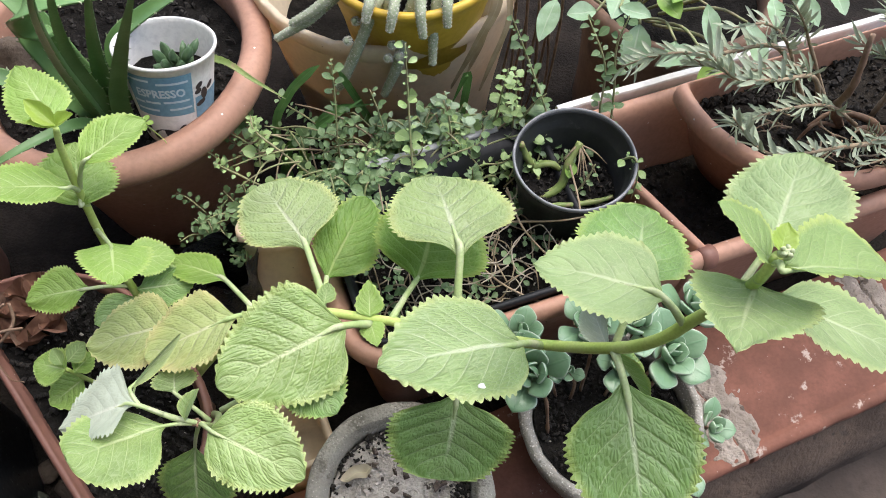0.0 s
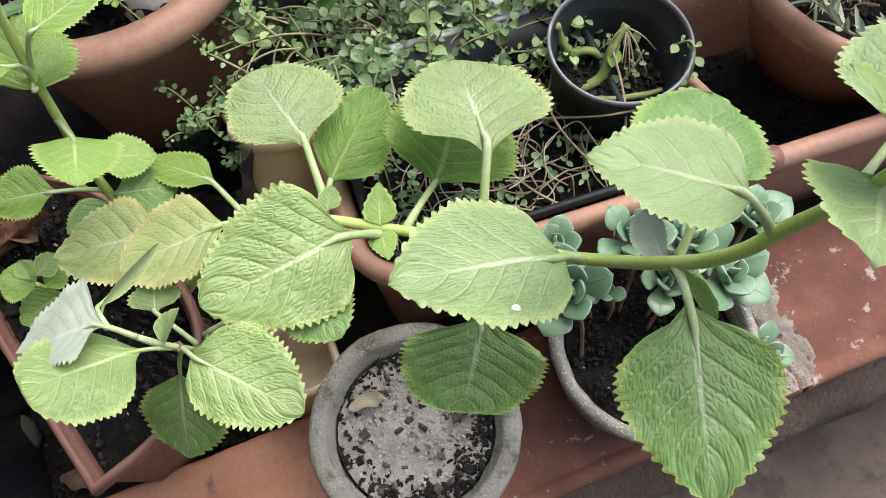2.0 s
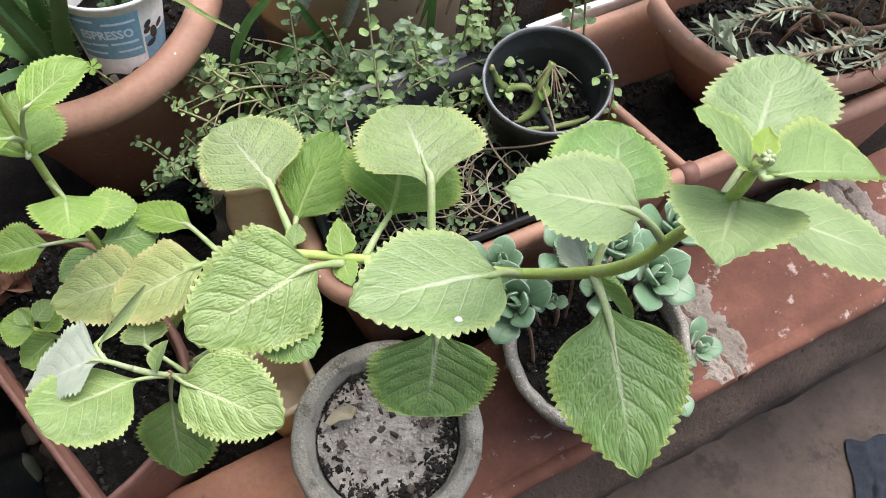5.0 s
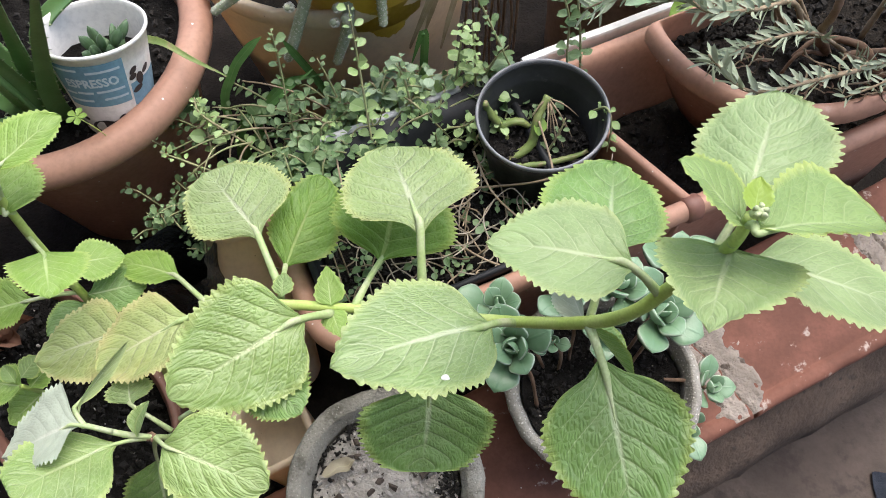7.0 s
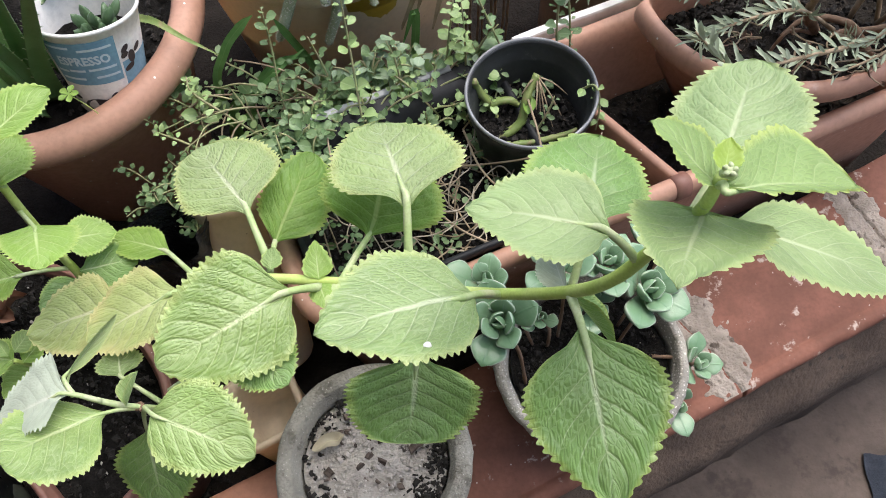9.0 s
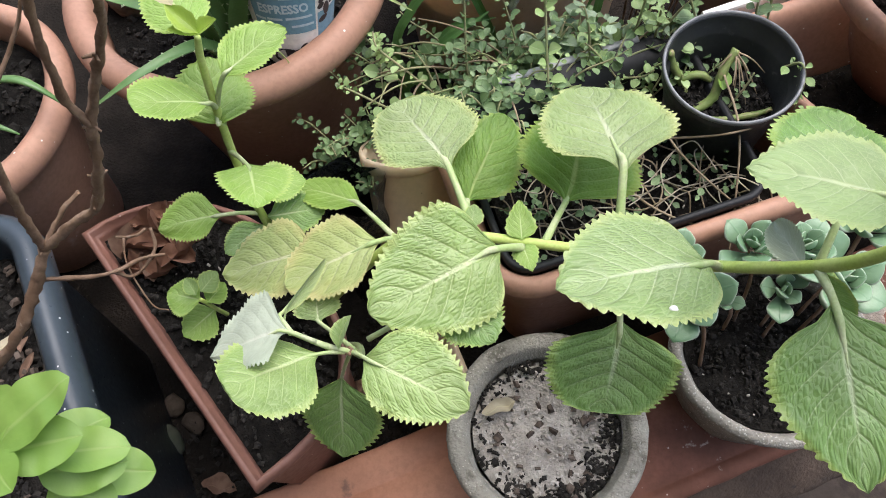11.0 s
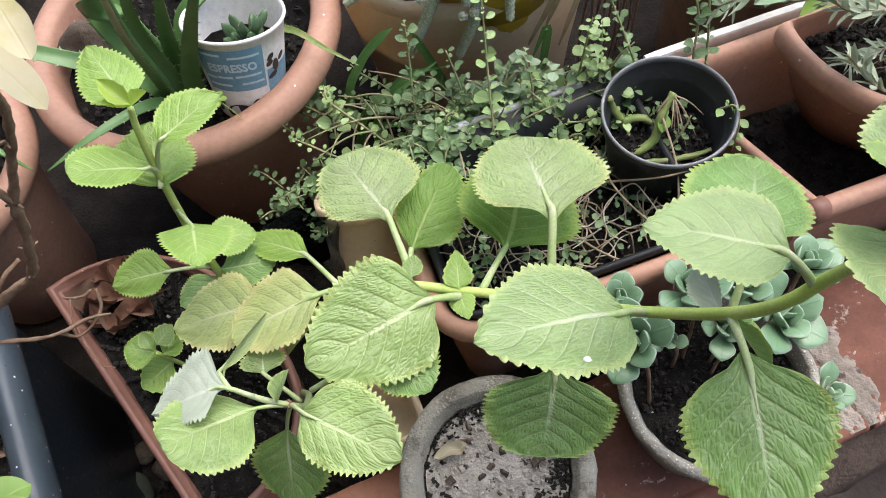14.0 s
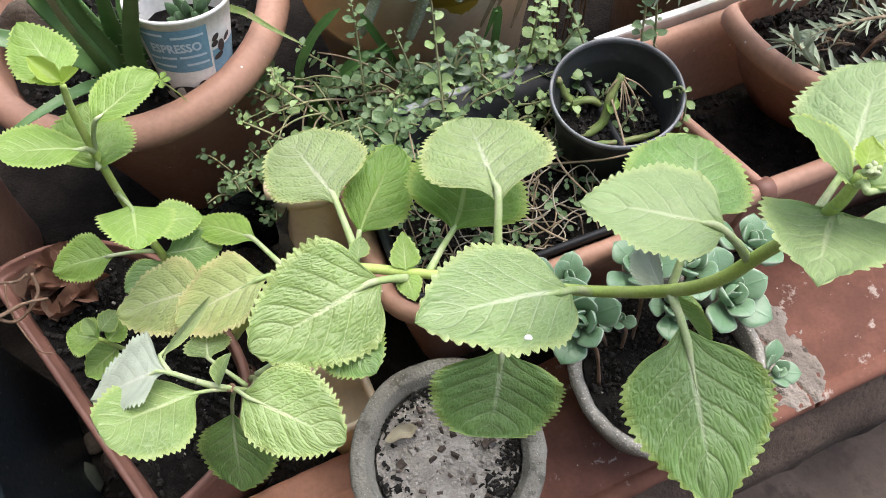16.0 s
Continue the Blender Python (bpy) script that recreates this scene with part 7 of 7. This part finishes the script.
def shrub_leaf(base, tip, width, mat, up=(0, 0.2, 1)):
    bm = bmesh.new()
    oval_leaf(bm, base, tip, width, up, 0.12, 0.1, 20, 0.52, 0.5)
    for v in bm.verts:
        v.co.z += 0.0008 * noise.noise(v.co * 150)
    part("leaf", bm, mat, shrub)


shrub_leaf((-0.218, 0.155, 0.785), (-0.1745, 0.120, 0.793), 0.0165, SHRUB_YELLOW)
shrub_leaf((-0.235, 0.138, 0.745), (-0.211, 0.132, 0.728), 0.019, SHRUB_YELLOW)
shrub_leaf((-0.238, 0.146, 0.744), (-0.210, 0.085, 0.745), 0.026, SHRUB_YELLOW)
shrub_leaf((-0.204, 0.203, 0.718), (-0.174, 0.179, 0.712), 0.0145, SHRUB_PALE, (0.3, 0.2, 1))
shrub_leaf((-0.177, 0.197, 0.745), (-0.164, 0.177, 0.738), 0.0125, SHRUB_PALE)
shrub_leaf((-0.187, 0.198, 0.740), (-0.185, 0.189, 0.735), 0.0085, SHRUB_YELLOW)
for pts in ([(-0.225, 0.198, 0.745), (-0.228, 0.175, 0.775), (-0.218, 0.155, 0.785)], [(-0.257, 0.201, 0.725), (-0.252, 0.165, 0.745), (-0.235, 0.138, 0.745)], [(-0.252, 0.165, 0.745), (-0.245, 0.155, 0.747), (-0.238, 0.146, 0.744)], [(-0.216, 0.207, 0.70), (-0.211, 0.206, 0.712), (-0.204, 0.203, 0.718)], [(-0.204, 0.205, 0.735), (-0.192, 0.203, 0.745), (-0.177, 0.197, 0.745)], [(-0.204, 0.205, 0.735), (-0.195, 0.202, 0.742), (-0.187, 0.198, 0.740)]):
    bm = bmesh.new()
    tube(bm, pts, [0.0014, 0.001, 0.0008], 6, 5, 0.2)
    part("twig", bm, BARK, shrub)

basil = thing("basil_plant", (-0.395, 0.095, 0.345), "bright green basil with smooth oval leaves", "plant")
bm = bmesh.new()
tube(bm, [(-0.395, 0.095, 0.34), (-0.345, 0.075, 0.46), (-0.295, 0.060, 0.55), (-0.277, 0.054, 0.592)], [0.003, 0.0028, 0.0024, 0.002], 8, 8)
part("stem", bm, STEM, basil)
for b, t, w, up in (((-0.274, 0.057, 0.594), (-0.2475, 0.083, 0.605), 0.023, (-0.25, 0.1, 1)), ((-0.273, 0.053, 0.594), (-0.2415, 0.0615, 0.592), 0.019, (0.1, -0.1, 1)), ((-0.262, 0.056, 0.577), (-0.2305, 0.062, 0.570), 0.016, (0.3, 0.2, 1)), ((-0.267, 0.049, 0.572), (-0.233, 0.055, 0.565), 0.018, (0.1, -0.2, 1)), ((-0.280, 0.055, 0.596), (-0.3005, 0.0695, 0.600), 0.019, (-0.2, 0.1, 1)), ((-0.255, 0.053, 0.555), (-0.229, 0.055, 0.540), 0.017, (0.2, 0, 1)), ((-0.274, 0.051, 0.597), (-0.2585, 0.0385, 0.605), 0.014, (0.1, 0.1, 1)), ((-0.277, 0.052, 0.598), (-0.286, 0.0385, 0.600), 0.015, (0, 0.2, 1)), ((-0.280, 0.058, 0.585), (-0.288, 0.084, 0.585), 0.019, (-0.2, 0, 1)), ((-0.268, 0.046, 0.560), (-0.240, 0.038, 0.552), 0.018, (0.2, 0, 1)), ((-0.270, 0.060, 0.565), (-0.250, 0.078, 0.556), 0.018, (0.1, 0.2, 1))):
    bm = bmesh.new()
    oval_leaf(bm, b, t, w * 1.30, up, 0.06, 0.12, 18, 0.47, 0.50)
    for v in bm.verts:
        v.co.z += 0.0022 * noise.noise(v.co * 110)
    lf = part("leaf", bm, BASIL, basil)
    bm = bmesh.new()
    tube(bm, [(-0.278, 0.0545, min(0.592, b[2] - 0.004)), b], [0.0012, 0.0010], 6, 4)
    hang(new("petiole", to_mesh(bm, "petiole", PALE_STEM)), lf)

# ---- cream containers and black bag between the pots ----
can = thing("cream_pot", (-0.163, 0.345, BED), "stained cream plastic pot leaning between the planters", "pot")
lean = Euler((radians(-35), radians(-4), 0))
part("body", lathe([(0.001, 0), (0.034, 0), (0.036, 0.004), (0.038, 0.09), (0.0395, 0.185), (0.041, 0.187), (0.041, 0.194), (0.039, 0.195), (0.037, 0.19), (0.033, 0.02), (0.001, 0.02)], (-0.148, 0.272, BED + 0.022), 48, turn=lean), BEIGE, can)
part("rim", lathe([(0.0405, 0.183), (0.0428, 0.185), (0.0430, 0.195), (0.0415, 0.1975), (0.0395, 0.1965)], (-0.148, 0.272, BED + 0.022), 48, 0.03, 3, turn=lean), BEIGE, can, "dirty rolled rim")
bm = bmesh.new()
rings = []
for i in range(28):
    a = 2 * math.pi * i / 28
    ring = []
    for k in range(14):
        z = 0.105 + 0.195 * k / 13
        r = 0.030 + 0.006 * noise.noise((math.cos(a) * 2, math.sin(a) * 2, z * 25)) + 0.004 * math.sin(a * 5 + z * 40)
        ring.append(Vector((-0.208 + 1.1 * r * math.cos(a), 0.332 + 1.1 * r * math.sin(a) * 0.9, z)))
    rings.append(ring)
rings.append(rings[0])
strip_rings(bm, rings, closed=False)
single("grow_bag", bm, BAG, "crumpled black plastic grow bag holding creeper", "bag")
box = thing("cream_box", (-0.15, 0.20, BED), "narrow cream plastic container behind the coping", "container")
bm = bmesh.new()


def box_at(a, b, z):
    return Vector((-0.135 + a * UX - b * UY, 0.185 + a * UY + b * UX, z))


sec = [(0.004, BED), (0.002, BED + 0.004), (0.0, 0.20), (-0.003, 0.202), (-0.003, 0.210), (0.0, 0.212), (0.003, 0.210), (0.005, 0.20), (0.007, 0.13)]
rings = [rounded_ring(-0.03 + s, 0.03 - s, -0.02 + s, 0.045 - s, 0.012, z, box_at, 5) for s, z in sec]
strip_rings(bm, rings, True, True, True)
part("body", bm, BEIGE, box)
